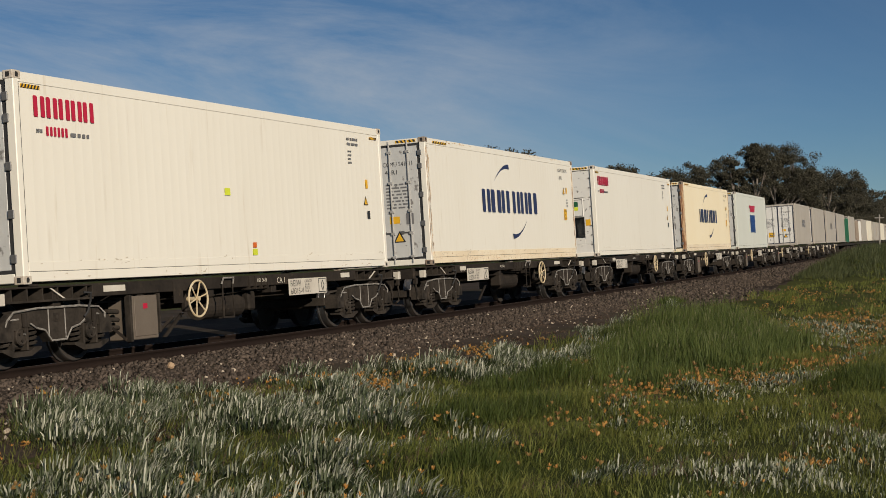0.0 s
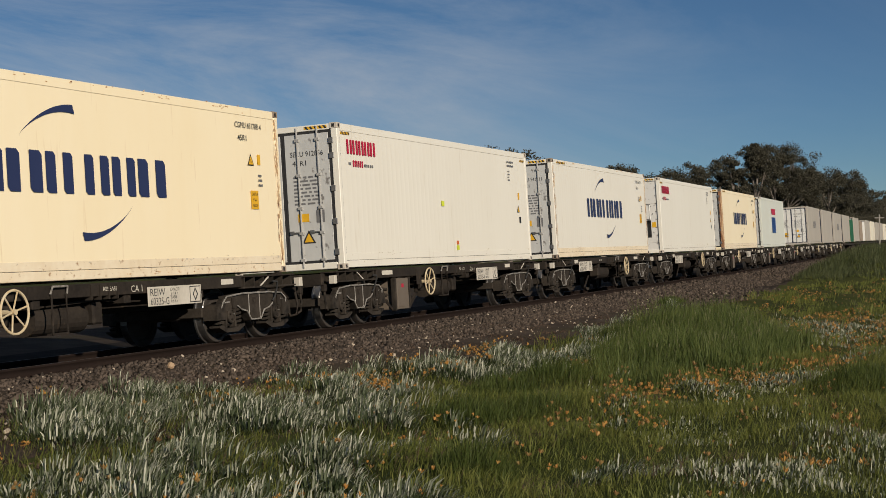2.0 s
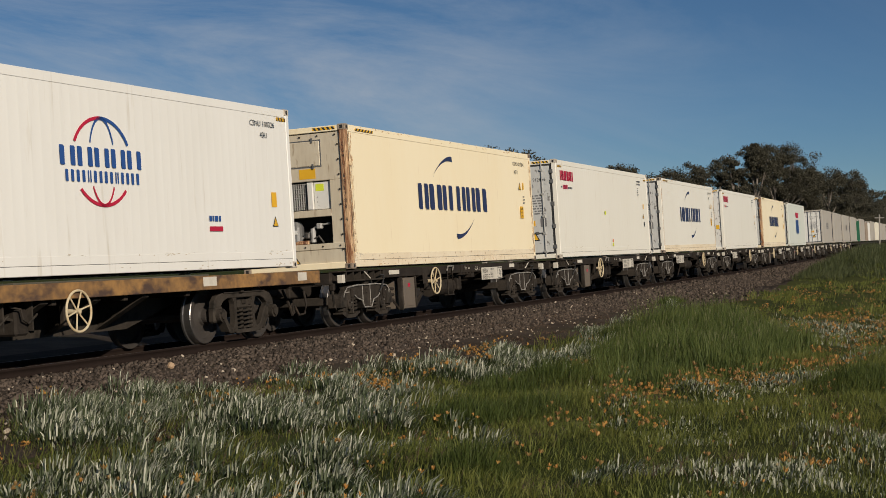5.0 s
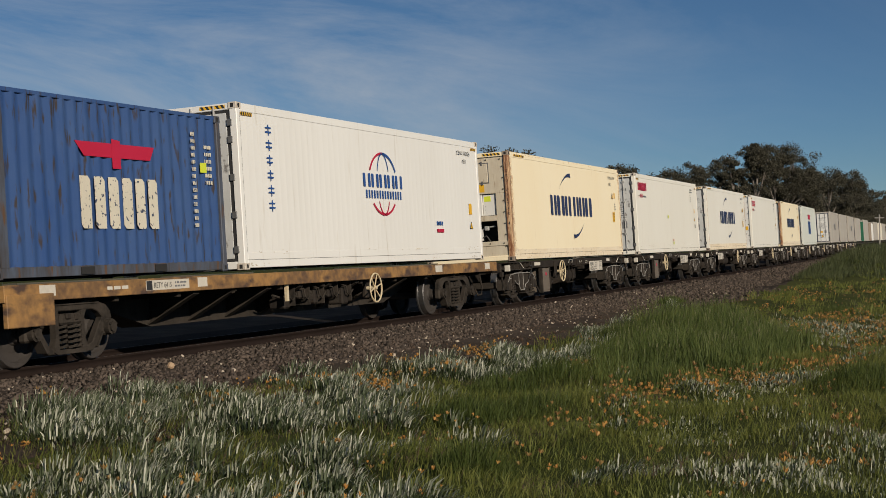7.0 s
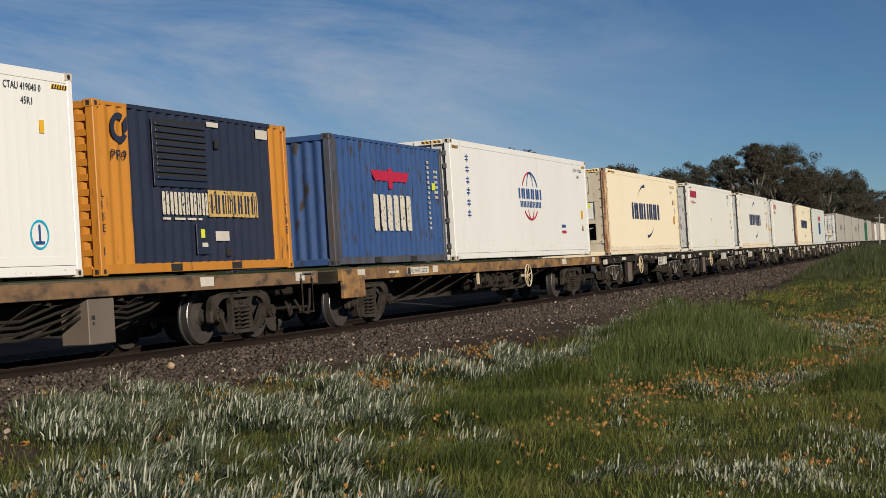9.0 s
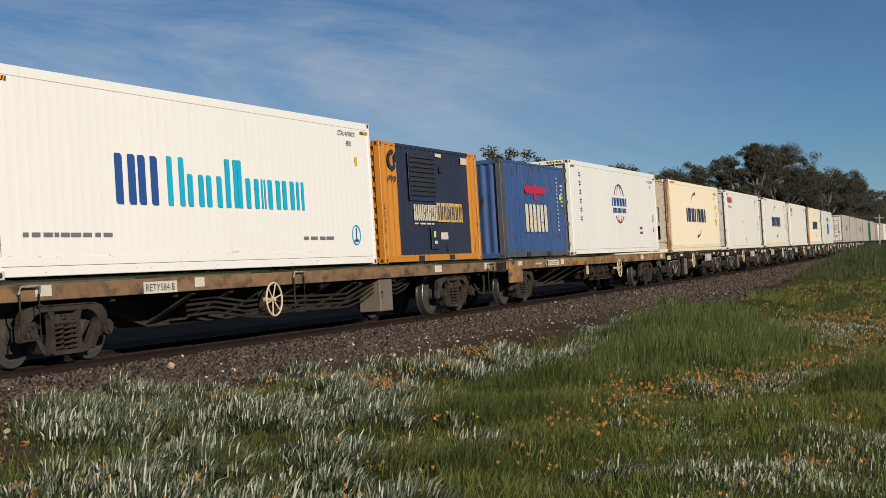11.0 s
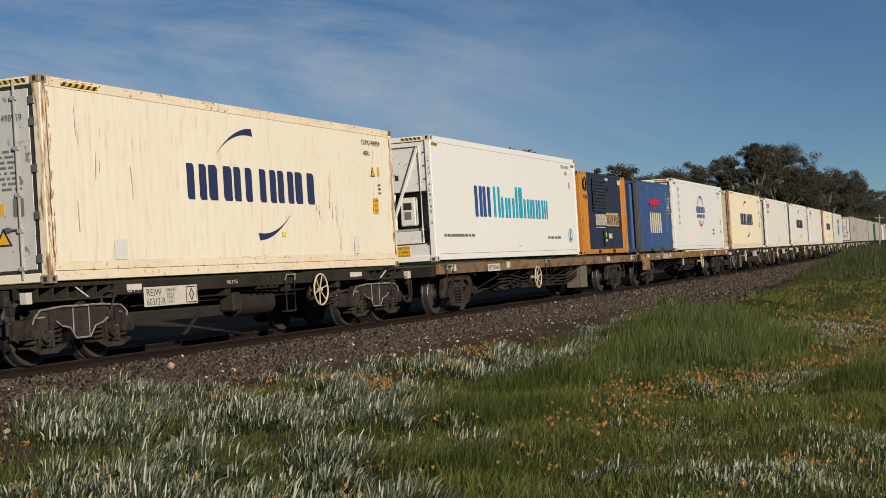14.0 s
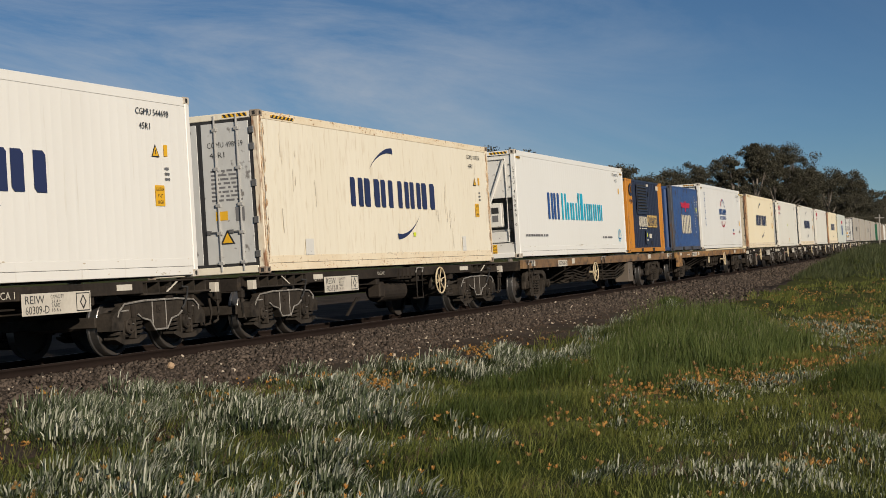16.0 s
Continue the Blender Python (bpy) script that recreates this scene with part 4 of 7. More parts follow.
def marks_b(c, L, H, number):
    """Navy brand mark of plain bars between two curved strokes."""
    y, h = -HALF - 0.004, L / 2
    blocks("brand_mark", -h + 3.76, 1.25, 0.58, [0.6, 0.76, 0.62], 0.085, M_navy, c, y)
    blocks("brand_mark", -h + 6.2, 1.25, 0.58, [0.6, 0.6, 0.76], 0.085, M_navy, c, y)
    swoosh("brand_stroke", -h + 4.71, 1.99, 1.27, 0.53, M_navy, c, y)
    swoosh("brand_stroke", -h + 6.1, 0.58, 1.27, 0.53, M_navy, c, y, True)
    side_marks(c, L, H, number)
    hazard(-h + 0.5, H - 0.12, 0.9, 0.05, c, y)


def container(label, s0, L=L40, H=HC, up=1.13, group="containers on the train", name="shipping_container"):
    c = empty(name, label, "container", group)
    MOVING.append((c, s0 + L / 2, up))
    return c


# ================= wagons =================
def lathe(profile, y, sy, n=32):
    """A ring turned about the axle, from pairs of radius and offset outward."""
    bm = bmesh.new()
    rows = [[bm.verts.new((r * math.cos(2 * math.pi * i / n), y + sy * o, r * math.sin(2 * math.pi * i / n))) for i in range(n)] for r, o in profile]
    for a, b in zip(rows, rows[1:]):
        for i in range(n):
            q = (a[i], b[i], b[(i + 1) % n], a[(i + 1) % n])
            bm.faces.new(q if sy < 0 else q[::-1])
    return bm


def wheelset(x, parent, inset=0.7525):
    w = part("wheelset", rod((0, -0.95, 0), (0, 0.95, 0), 0.075, 12), M_wheel, parent)
    w.location = (x, 0, 0.46)
    for sy in (-1, 1):
        y = sy * inset
        wh = part("wheel", lathe([(0.485, -0.095), (0.485, -0.065), (0.462, -0.055), (0.457, 0.06), (0.447, 0.07)], y, sy), M_tread, w)
        part("wheel_disc", lathe([(0.447, 0.07), (0.385, 0.07), (0.365, 0.025), (0.25, 0.005), (0.15, 0.03), (0.13, 0.07), (0.02, 0.07)], y, sy), M_wheel, wh)
        part("inner_disc", lathe([(0.485, -0.095), (0.39, -0.095), (0.36, -0.04), (0.15, -0.05), (0.06, -0.08)], y, sy), M_wheel, wh)
        part("hub", rod((0, y + sy * 0.06, 0), (0, y + sy * 0.15, 0), 0.12, 18, None), M_wheel, wh)
    TURNING.append((w, (x, 0, 0.46)))
    return w


def coil(x, y, z0, z1, R, r, turns=4, bm=None):
    pts = [(x + R * math.cos(a), y + R * math.sin(a), z0 + (z1 - z0) * i / (turns * 8)) for i, a in ((i, i * math.pi / 4) for i in range(turns * 8 + 1))]
    return tube(pts, r, 5, bm)


def bogie_coil_sprung(x, parent):
    """Bogie with a deep cranked side beam outside the wheels, box noses and coil springs beside each axle box."""
    b = empty("bogie", "", "")
    b.parent, b.location = parent, (x, 0, 0)
    for sy in (-1, 1):
        y = sy * 1.02
        ya, yb = min(y, y + sy * 0.09), max(y, y + sy * 0.09)
        shape = [(-1.12, 0.48), (-0.72, 0.56), (-0.5, 0.54), (-0.3, 0.5), (-0.17, 0.35), (0.17, 0.35), (0.3, 0.5),
                 (0.5, 0.54), (0.72, 0.56), (1.12, 0.48), (1.2, 0.62), (1.02, 0.755), (0.5, 0.79), (-0.5, 0.79), (-1.02, 0.755), (-1.2, 0.62)]
        f = part("side_frame", prism(shape, ya, yb), M_bogie, b)
        flange = prism([(-1.02, 0.755), (-0.5, 0.79), (0.5, 0.79), (1.02, 0.755), (1.02, 0.775), (0.5, 0.81), (-0.5, 0.81), (-1.02, 0.775)], ya - 0.025, yb + 0.025)
        part("top_flange", flange, M_bogie, f)
        lower = prism([(-0.5, 0.54), (-0.3, 0.5), (-0.17, 0.35), (0.17, 0.35), (0.3, 0.5), (0.5, 0.54), (0.5, 0.518), (0.31, 0.478), (0.18, 0.328), (-0.18, 0.328), (-0.31, 0.478), (-0.5, 0.518)], ya - 0.025, yb + 0.025)
        part("bottom_flange", lower, M_bogie, f)
        for k in (-1, 1):
            nose = [(k * 1.0, 0.38), (k * 1.3, 0.38), (k * 1.3, 0.56), (k * 1.22, 0.64), (k * 1.0, 0.66)]
            part("frame_nose", prism(nose, min(y - sy * 0.16, y + sy * 0.11), max(y - sy * 0.16, y + sy * 0.11)), M_bogie, f)
        if sy < 0:
            e = -1.142
            top_e = tube([(-1.14, e + 0.02, 0.58), (-1.12, e, 0.66), (-0.98, e, 0.765), (-0.5, e, 0.80), (0.5, e, 0.80), (0.98, e, 0.765), (1.12, e, 0.67), (1.14, e + 0.02, 0.6)], 0.015, 5)
            tube([(-1.13, e + 0.03, 0.6), (-0.98, e + 0.03, 0.665), (-0.84, e + 0.03, 0.67)], 0.013, 5, top_e)
            tube([(0.86, e + 0.03, 0.67), (0.98, e + 0.03, 0.665), (1.13, e + 0.03, 0.62)], 0.013, 5, top_e)
            part("painted_edge", top_e, M_chalk, f, "worn white painted edge line")
            low_e = tube([(-0.62, e, 0.6), (-0.5, e, 0.535), (-0.3, e, 0.495), (-0.17, e, 0.345), (0.17, e, 0.345), (0.3, e, 0.495), (0.5, e, 0.535), (0.62, e, 0.6)], 0.014, 5)
            tube([(-0.19, e + 0.026, 0.36), (-0.19, e + 0.026, 0.78)], 0.011, 5, low_e)
            tube([(0.19, e + 0.026, 0.36), (0.19, e + 0.026, 0.78)], 0.011, 5, low_e)
            part("painted_edge", low_e, M_chalk, f, "worn white painted edge line")
            part("data_plate", B((-0.07, 0.07, e + 0.025, e + 0.03, 0.6, 0.72), bevel=0.002), M_frame, f)
            part("plate_boss", rod((0.0, e + 0.026, 0.66), (0.0, e + 0.014, 0.66), 0.03, 10), M_bogie, f)
        for ax in (-0.8, 0.8):
            yo = sy * 1.06
            box = B((ax - 0.13, ax + 0.13, min(yo, yo - sy * 0.18), max(yo, yo - sy * 0.18), 0.27, 0.6), bevel=0.03)
            a = part("axle_box", box, M_bogie, f)
            part("axle_cap", rod((ax, yo, 0.44), (ax, yo + sy * 0.055, 0.44), 0.125, 18), M_bogie, a)
            part("cap_rim", ring((ax, yo + sy * 0.055, 0.44), (0, 1, 0), 0.105, 0.016, 18, 5), M_bogie, a)
            for q in range(3):
                an = 2.094 * q + 0.5
                bx, bz = ax + 0.06 * math.cos(an), 0.44 + 0.06 * math.sin(an)
                part("cap_bolt", rod((bx, yo + sy * 0.05, bz), (bx, yo + sy * 0.078, bz), 0.017, 6), M_chalk if q == 0 else M_frame, a)
            for k in (-1, 1):
                g0, g1 = sorted((ax + k * 0.135, ax + k * 0.175))
                part("horn_guide", B((g0, g1, min(yo + sy * 0.045, yo - sy * 0.1), max(yo + sy * 0.045, yo - sy * 0.1), 0.24, 0.66), bevel=0.008), M_bogie, a)
            strap = [(ax - 0.42, 0.25), (ax - 0.42, 0.285), (ax - 0.28, 0.285), (ax - 0.17, 0.235), (ax + 0.17, 0.235), (ax + 0.28, 0.285), (ax + 0.42, 0.285), (ax + 0.42, 0.25),
                     (ax + 0.33, 0.215), (ax + 0.2, 0.165), (ax - 0.2, 0.165), (ax - 0.33, 0.215)]
            part("spring_saddle", prism(strap, min(yo - sy * 0.14, yo + sy * 0.06), max(yo - sy * 0.14, yo + sy * 0.06)), M_bogie, a)
            for k in (-0.29, 0.29):
                sp = part("coil_spring", coil(ax + k, yo - sy * 0.04, 0.29, 0.555, 0.088, 0.023, 4), M_bogie, a)
                part("spring_cap", rod((ax + k, yo - sy * 0.04, 0.545), (ax + k, yo - sy * 0.04, 0.575), 0.115, 14), M_bogie, sp)
            damper = rod((ax + 0.06, yo + sy * 0.07, 0.56), (ax + 0.06, yo + sy * 0.07, 0.74), 0.04, 8)
            rod((ax + 0.06, yo + sy * 0.07, 0.48), (ax + 0.06, yo + sy * 0.07, 0.58), 0.026, 8, damper)
            part("damper", damper, M_frame, a)
    part("bolster", B((-0.2, 0.2, -1.02, 1.02, 0.5, 0.86), bevel=0.03), M_frame, b)
    for ax in (-0.8, 0.8):
        wheelset(ax, b)
    for hx in (-1.34, 1.26):
        part("headstock", B((hx, hx + 0.08, -0.86, 0.86, 0.44, 0.6), bevel=0.01), M_bogie, b)
    part("air_hose", tube([(0.55, -1.2, 0.98), (0.66, -1.24, 0.97), (0.7, -1.2, 0.85), (0.68, -1.16, 0.7), (0.62, -1.14, 0.64)], 0.017, 6), M_seal, b)
    return b


def bogie_cast(x, parent):
    """Three-piece cast bogie: splayed legs, triangular openings, a central spring nest, axle caps outside the frame."""
    b = empty("bogie", "", "")
    b.parent, b.location = parent, (x, 0, 0)
    for sy in (-1, 1):
        ya, yb = (-1.09, -0.98) if sy < 0 else (0.98, 1.09)
        yo = sy * 1.1
        top = prism([(-1.03, 0.58), (-1.0, 0.7), (-0.9, 0.79), (-0.72, 0.835), (0.72, 0.835), (0.9, 0.79), (1.0, 0.7), (1.03, 0.58), (0.8, 0.6), (0.7, 0.69), (0.56, 0.735),
                     (-0.56, 0.735), (-0.7, 0.69), (-0.8, 0.6)], ya, yb)
        bmesh.ops.bevel(top, geom=list(top.edges), offset=0.012, segments=1, affect="EDGES")
        f = part("side_frame", top, M_bogie, b)
        part("top_rib", B((-0.7, 0.7, min(ya, yb) - 0.02, max(ya, yb) + 0.02, 0.815, 0.842), bevel=0.006), M_bogie, f)
        for k in (-1, 1):
            col = prism([(k * 0.27, 0.74), (k * 0.40, 0.74), (k * 0.345, 0.64), (k * 0.345, 0.36), (k * 0.40, 0.22), (k * 0.27, 0.16)], ya + 0.006, yb - 0.006)
            part("frame_column", col, M_bogie, f)
            leg = prism([(k * 1.02, 0.59), (k * 0.79, 0.62), (k * 0.70, 0.52), (k * 0.52, 0.27), (k * 0.38, 0.22), (k * 0.36, 0.14), (k * 0.52, 0.14), (k * 0.63, 0.22), (k * 0.77, 0.4)], ya, yb)
            bmesh.ops.bevel(leg, geom=list(leg.edges), offset=0.012, segments=1, affect="EDGES")
            part("tension_leg", leg, M_bogie, f)
            part("leg_rib", prism([(k * 0.74, 0.4), (k * 0.76, 0.385), (k * 0.61, 0.175), (k * 0.585, 0.19)], ya - 0.025, yb + 0.025), M_bogie, f)
            a = part("axle_box", B((k * 0.9 - 0.14, k * 0.9 + 0.14, min(yo, yo - sy * 0.14), max(yo, yo - sy * 0.14), 0.34, 0.6), bevel=0.03), M_bogie, f)
            cap = rod((k * 0.9, yo, 0.46), (k * 0.9, yo + sy * 0.08, 0.46), 0.115, 20)
            rod((k * 0.9, yo + sy * 0.08, 0.46), (k * 0.9, yo + sy * 0.11, 0.46), 0.075, 16, cap)
            part("axle_cap", cap, M_bogie, a)
            for q in range(3):
                an = 2.1 * q + 0.5
                bx, bz = k * 0.9 + 0.085 * math.cos(an), 0.46 + 0.085 * math.sin(an)
                part("cap_bolt", rod((bx, yo + sy * 0.08, bz), (bx, yo + sy * 0.105, bz), 0.02, 6), M_frame, a)
        part("spring_plank", prism([(-0.42, 0.165), (-0.34, 0.135), (0.34, 0.135), (0.42, 0.165), (0.4, 0.215), (0.28, 0.2), (-0.28, 0.2), (-0.4, 0.215)], ya - 0.02, yb + 0.02), M_bogie, f)
        part("bolster_end", B((-0.25, 0.25, min(ya, yb) - 0.03, max(ya, yb), 0.54, 0.7), bevel=0.035), M_bogie, f)
        part("bolster_lug", B((-0.16, -0.04, min(ya, yb) - 0.06, max(ya, yb), 0.62, 0.7), (0.06, 0.15, min(ya, yb) - 0.05, max(ya, yb), 0.6, 0.68), bevel=0.015), M_frame, f)
        for k in (-0.17, 0.0, 0.17):
            part("coil_spring", coil(k, sy * (1.05 if k else 1.1), 0.19, 0.54, 0.075, 0.019, 5), M_bogie, f)
    part("bolster", B((-0.2, 0.2, -0.98, 0.98, 0.48, 0.86), bevel=0.03), M_frame, b)
    for ax in (-0.9, 0.9):
        wheelset(ax, b)
        part("brake_shoe", B((ax * 0.42 - 0.04, ax * 0.42 + 0.04, -0.84, -0.66, 0.34, 0.62), bevel=0.02), M_frame, b)
    return b


def handwheel(x, z, parent, y=-1.27):
    h = part("handwheel", ring((x, y, z), (0, 1, 0), 0.29, 0.018, 36, 8), M_handwheel, parent, "cream-painted spoked brake handwheel")
    for i in range(6):
        a = i * math.pi / 3 + 0.25
        part("spoke", rod((x, y + 0.03, z), (x + 0.285 * math.cos(a), y, z + 0.285 * math.sin(a)), 0.013, 6), M_handwheel, h)
    part("hub", rod((x, y - 0.02, z), (x, y + 0.22, z), 0.04, 10), M_handwheel, h)
    part("gear_case", B((x - 0.06, x + 0.16, y + 0.2, y + 0.3, z - 0.2, z + 0.2), bevel=0.02), M_frame, h)


def step_ladder(x, parent, z0=0.35, z1=1.05, y=-1.22, w=0.34):
    pts = [(x, y, z1), (x, y, z0), (x + w, y, z0), (x + w, y, z1)]
    l = part("step", tube(pts, 0.016, 6), M_frame, parent)
    part("tread", B((x, x + w, y - 0.02, y + 0.1, z0 - 0.01, z0 + 0.02)), M_frame, l)
    part("grab_rail", tube([(x - 0.02, y, z1), (x, y - 0.03, z1 + 0.1), (x + w, y - 0.03, z1 + 0.1), (x + w + 0.02, y, z1)], 0.016, 6), M_chalk, l)


def skeletal_wagon(s0, flip, number, L=14.7, far=False):
    """Low dark container wagon for one 40 ft container whose rear end stands at s0."""
    w = empty("container_wagon", "dark grimy low container wagon with coil-sprung bogies", "wagon", "wagons of the train")
    mid = s0 + L40 / 2
    MOVING.append((w, mid, 0.0))
    f = -1 if flip else 1
    h = 6.95
    part("centre_sill", B((-h, h, -0.22, 0.22, 0.62, 1.04), bevel=0.02), M_frame, w)
    for sy in (-1, 1):
        y0 = sy * 1.19
        sill = B((-4.5, 4.5, min(y0, y0 - sy * 0.09), max(y0, y0 - sy * 0.09), 0.91, 1.10), bevel=0.008)
        part("side_sill", sill, M_frame, w)
        for sx in (-1, 1):
            xa, xb = sorted((sx * 4.5, sx * 6.45))
            part("shelf_web", B((xa, xb, min(y0 - sy * 0.28, y0 - sy * 0.34), max(y0 - sy * 0.28, y0 - sy * 0.34), 0.9, 1.1)), M_frame, w)
            part("shelf_top", B((xa, xb, min(y0, y0 - sy * 0.3), max(y0, y0 - sy * 0.3), 1.072, 1.1), bevel=0.004), M_frame, w)
            part("shelf_floor", B((xa, xb, min(y0 + sy * 0.02, y0 - sy * 0.3), max(y0 + sy * 0.02, y0 - sy * 0.3), 0.88, 0.91), bevel=0.004), M_bogie, w)
            for q in range(6):
                xr = xa + 0.12 + (xb - xa - 0.24) * q / 5
                part("shelf_rib", B((xr - 0.012, xr + 0.012, min(y0 - sy * 0.012, y0 - sy * 0.28), max(y0 - sy * 0.012, y0 - sy * 0.28), 0.91, 1.072)), M_bogie, w)
            if sy < 0:
                part("shelf_brace", prism([(sx * 5.15, 0.915), (sx * 5.2, 0.915), (sx * 5.5, 1.065), (sx * 5.45, 1.065)], y0 + 0.004, y0 + 0.02), M_plate, w)
    for x in (-5.3, -3.2, -1.1, 1.1, 3.2, 5.3):
        part("cross_bearer", B((x - 0.09, x + 0.09, -1.15, 1.15, 0.78, 1.0), bevel=0.01), M_frame, w)
    for sx in (-1, 1):
        part("end_beam", B((sx * (h - 0.06) - 0.06, sx * (h - 0.06) + 0.06, -1.1, 1.1, 0.84, 1.06), bevel=0.01), M_frame, w)
        part("coupler", B((sx * (h + 0.15) - 0.22, sx * (h + 0.15) + 0.22, -0.14, 0.14, 0.68, 0.94), bevel=0.03), M_frame, w)
        xb = sx * 5.85
        part("twistlock", B((xb - 0.1, xb + 0.1, -1.2, -1.0, 1.1, 1.128), bevel=0.004), M_frame, w)
        part("corner_step", B((xb + sx * 0.75 - 0.06, xb + sx * 0.75 + 0.06, -1.24, -1.12, 0.86, 1.02), bevel=0.006), M_plate, w)
        b = bogie_coil_sprung(-5.28 if sx < 0 else 5.02, w)
        if not far:
            part("end_hose", tube([(sx * 7.0, -0.55, 0.75), (sx * 7.02, -0.6, 0.5), (sx * 7.1, -0.6, 0.32), (sx * 7.25, -0.55, 0.3), (sx * 7.35, -0.5, 0.5)], 0.025), M_frame, w)
            part("end_hose", tube([(sx * 6.75, -1.0, 0.95), (sx * 6.82, -1.08, 0.85), (sx * 6.84, -1.1, 0.55), (sx * 6.8, -1.1, 0.4), (sx * 6.7, -1.08, 0.36)], 0.022), M_bogie, w)
            part("hose_cock", B((sx * 6.82 - 0.05, sx * 6.82 + 0.05, -1.13, -1.03, 0.72, 0.86), bevel=0.015), M_frame, w)
    part("pale_panel", B((-3.95 * f - 0.28, -3.95 * f + 0.28, -1.196, -1.192, 0.97, 1.06)), M_plate, w)
    part("pale_panel", B((4.0 * f - 0.2, 4.0 * f + 0.2, -1.196, -1.192, 0.97, 1.06)), M_plate, w)
    # plate with the wagon's number, tilted outwards a little
    px = 1.55 if f > 0 else -3.78
    p = part("number_plate_panel", B((px, px + 1.55, -1.222, -1.205, 0.70, 1.0), bevel=0.004), M_plate, w, "dusty white wagon data panel")
    lettering("wagon_class", "REIW", 0.11, 0.42, M_black, p, on_side(px + 0.06, 0.86, -1.223))
    lettering("wagon_number", number, 0.11, 0.52, M_black, p, on_side(px + 0.06, 0.72, -1.223))
    lettering("capacity_text", "CAPACITY", 0.05, 0.3, M_black, p, on_side(px + 0.62, 0.92, -1.223))
    lettering("tare_text", "TARE", 0.05, 0.2, M_black, p, on_side(px + 0.62, 0.8, -1.223))
    lettering("capacity_value", "61.4 t", 0.045, 0.2, M_black, p, on_side(px + 0.64, 0.86, -1.223))
    lettering("tare_value", "18.6 t", 0.045, 0.2, M_black, p, on_side(px + 0.64, 0.74, -1.223))
    dm = part("diamond_panel", B((px + 1.2, px + 1.52, -1.2245, -1.2225, 0.72, 0.98)), M_black, p)
    part("diamond_face", B((px + 1.215, px + 1.505, -1.226, -1.225, 0.735, 0.965)), M_plate, dm)
    q = px + 1.36
    bm = bmesh.new()
    o = [(q - 0.08, 0.85), (q, 0.74), (q + 0.08, 0.85), (q, 0.96)]
    i_ = [(q - 0.05, 0.85), (q, 0.78), (q + 0.05, 0.85), (q, 0.92)]
    ov = [bm.verts.new((a, -1.227, b_)) for a, b_ in o]
    iv = [bm.verts.new((a, -1.227, b_)) for a, b_ in i_]
    for k in range(4):
        bm.faces.new((ov[k], ov[(k + 1) % 4], iv[(k + 1) % 4], iv[k]))
    part("diamond", bm, M_black, dm)
    handwheel(-1.72 if f > 0 else 2.18, 0.77, w)
    tank = rod((-0.9 * f, -0.75, 0.62), (0.35 * f, -0.75, 0.62), 0.22, 20)
    tk = part("air_tank", tank, M_frame, w, "dark brown cylindrical air reservoir")
    part("tank_dome", rod((0.35 * f, -0.75, 0.62), (0.45 * f, -0.75, 0.62), 0.22, 20, None, 0.1), M_frame, tk)
    part("valve", B((0.55 * f - 0.12, 0.55 * f + 0.12, -1.0, -0.7, 0.5, 0.85), bevel=0.03), M_frame, w)
    part("brake_pipe", tube([(-4, -0.9, 0.82), (-1, -0.95, 0.8), (0.6 * f, -1.0, 0.86), (1.2, -0.95, 0.8), (4.2, -0.9, 0.82)], 0.02), M_frame, w)
    step_ladder((-0.85 if f > 0 else 0.85), w, 0.42, 0.98)
    if not far:
        lettering("release_text", "RELEASE", 0.06, 0.36, M_plate, w, on_side(0.42 if f > 0 else -1.2, 0.98, -1.195))
        lettering("code_text", "CA 1", 0.1, 0.3, M_plate, w, on_side(1.14 if f > 0 else -4.2, 0.94, -1.195))
        part("lever_plate", B((-2.2 * f - 0.14, -2.2 * f + 0.14, -1.205, -1.19, 0.72, 1.06), bevel=0.004), M_frame, w)
        for q in range(3):
            part("pipe_end", rod((-3.62 if f > 0 else 3.1, -1.0, 0.42 + 0.12 * q), (-3.95 if f > 0 else 3.5, -1.02, 0.44 + 0.12 * q), 0.035, 8), M_bogie, w)
    for k in range(4):
        part("bracket", B((0.1 * f + k * 0.22, 0.1 * f + k * 0.22 + 0.03, -1.21, -1.1, 0.86, 1.08)), M_frame, w)
    part("brake_lever", prism([(-2.3, 0.2), (-1.75, 0.55), (-1.65, 0.55), (-2.2, 0.2)], -0.95, -0.92), M_frame, w)
    if f > 0:
        bx_ = part("equipment_box", B((-3.5, -2.8, -1.18, -0.75, 0.22, 0.88), bevel=0.012), M_box, w, "grey-brown steel equipment box with red label")
        part("box_door", B((-3.45, -2.85, -1.192, -1.18, 0.27, 0.85), bevel=0.005), M_box, bx_)
        part("red_label", B((-3.22, -3.1, -1.196, -1.193, 0.68, 0.76)), M_red, bx_, "small red label")
        part("box_stay", tube([(-3.9, -1.1, 0.42), (-3.5, -1.1, 0.2)], 0.03, 4), M_frame, bx_)
        part("box_stay", tube([(-2.78, -1.1, 0.25), (-2.25, -1.1, 0.5)], 0.03, 4), M_frame, bx_)
        part("side_flange", B((-3.58, -3.52, -1.2, -1.1, 0.2, 0.9), bevel=0.004), M_bogie, bx_)
        part("side_flange", B((-2.78, -2.74, -1.2, -1.1, 0.3, 0.9), bevel=0.004), M_bogie, bx_)
    return w


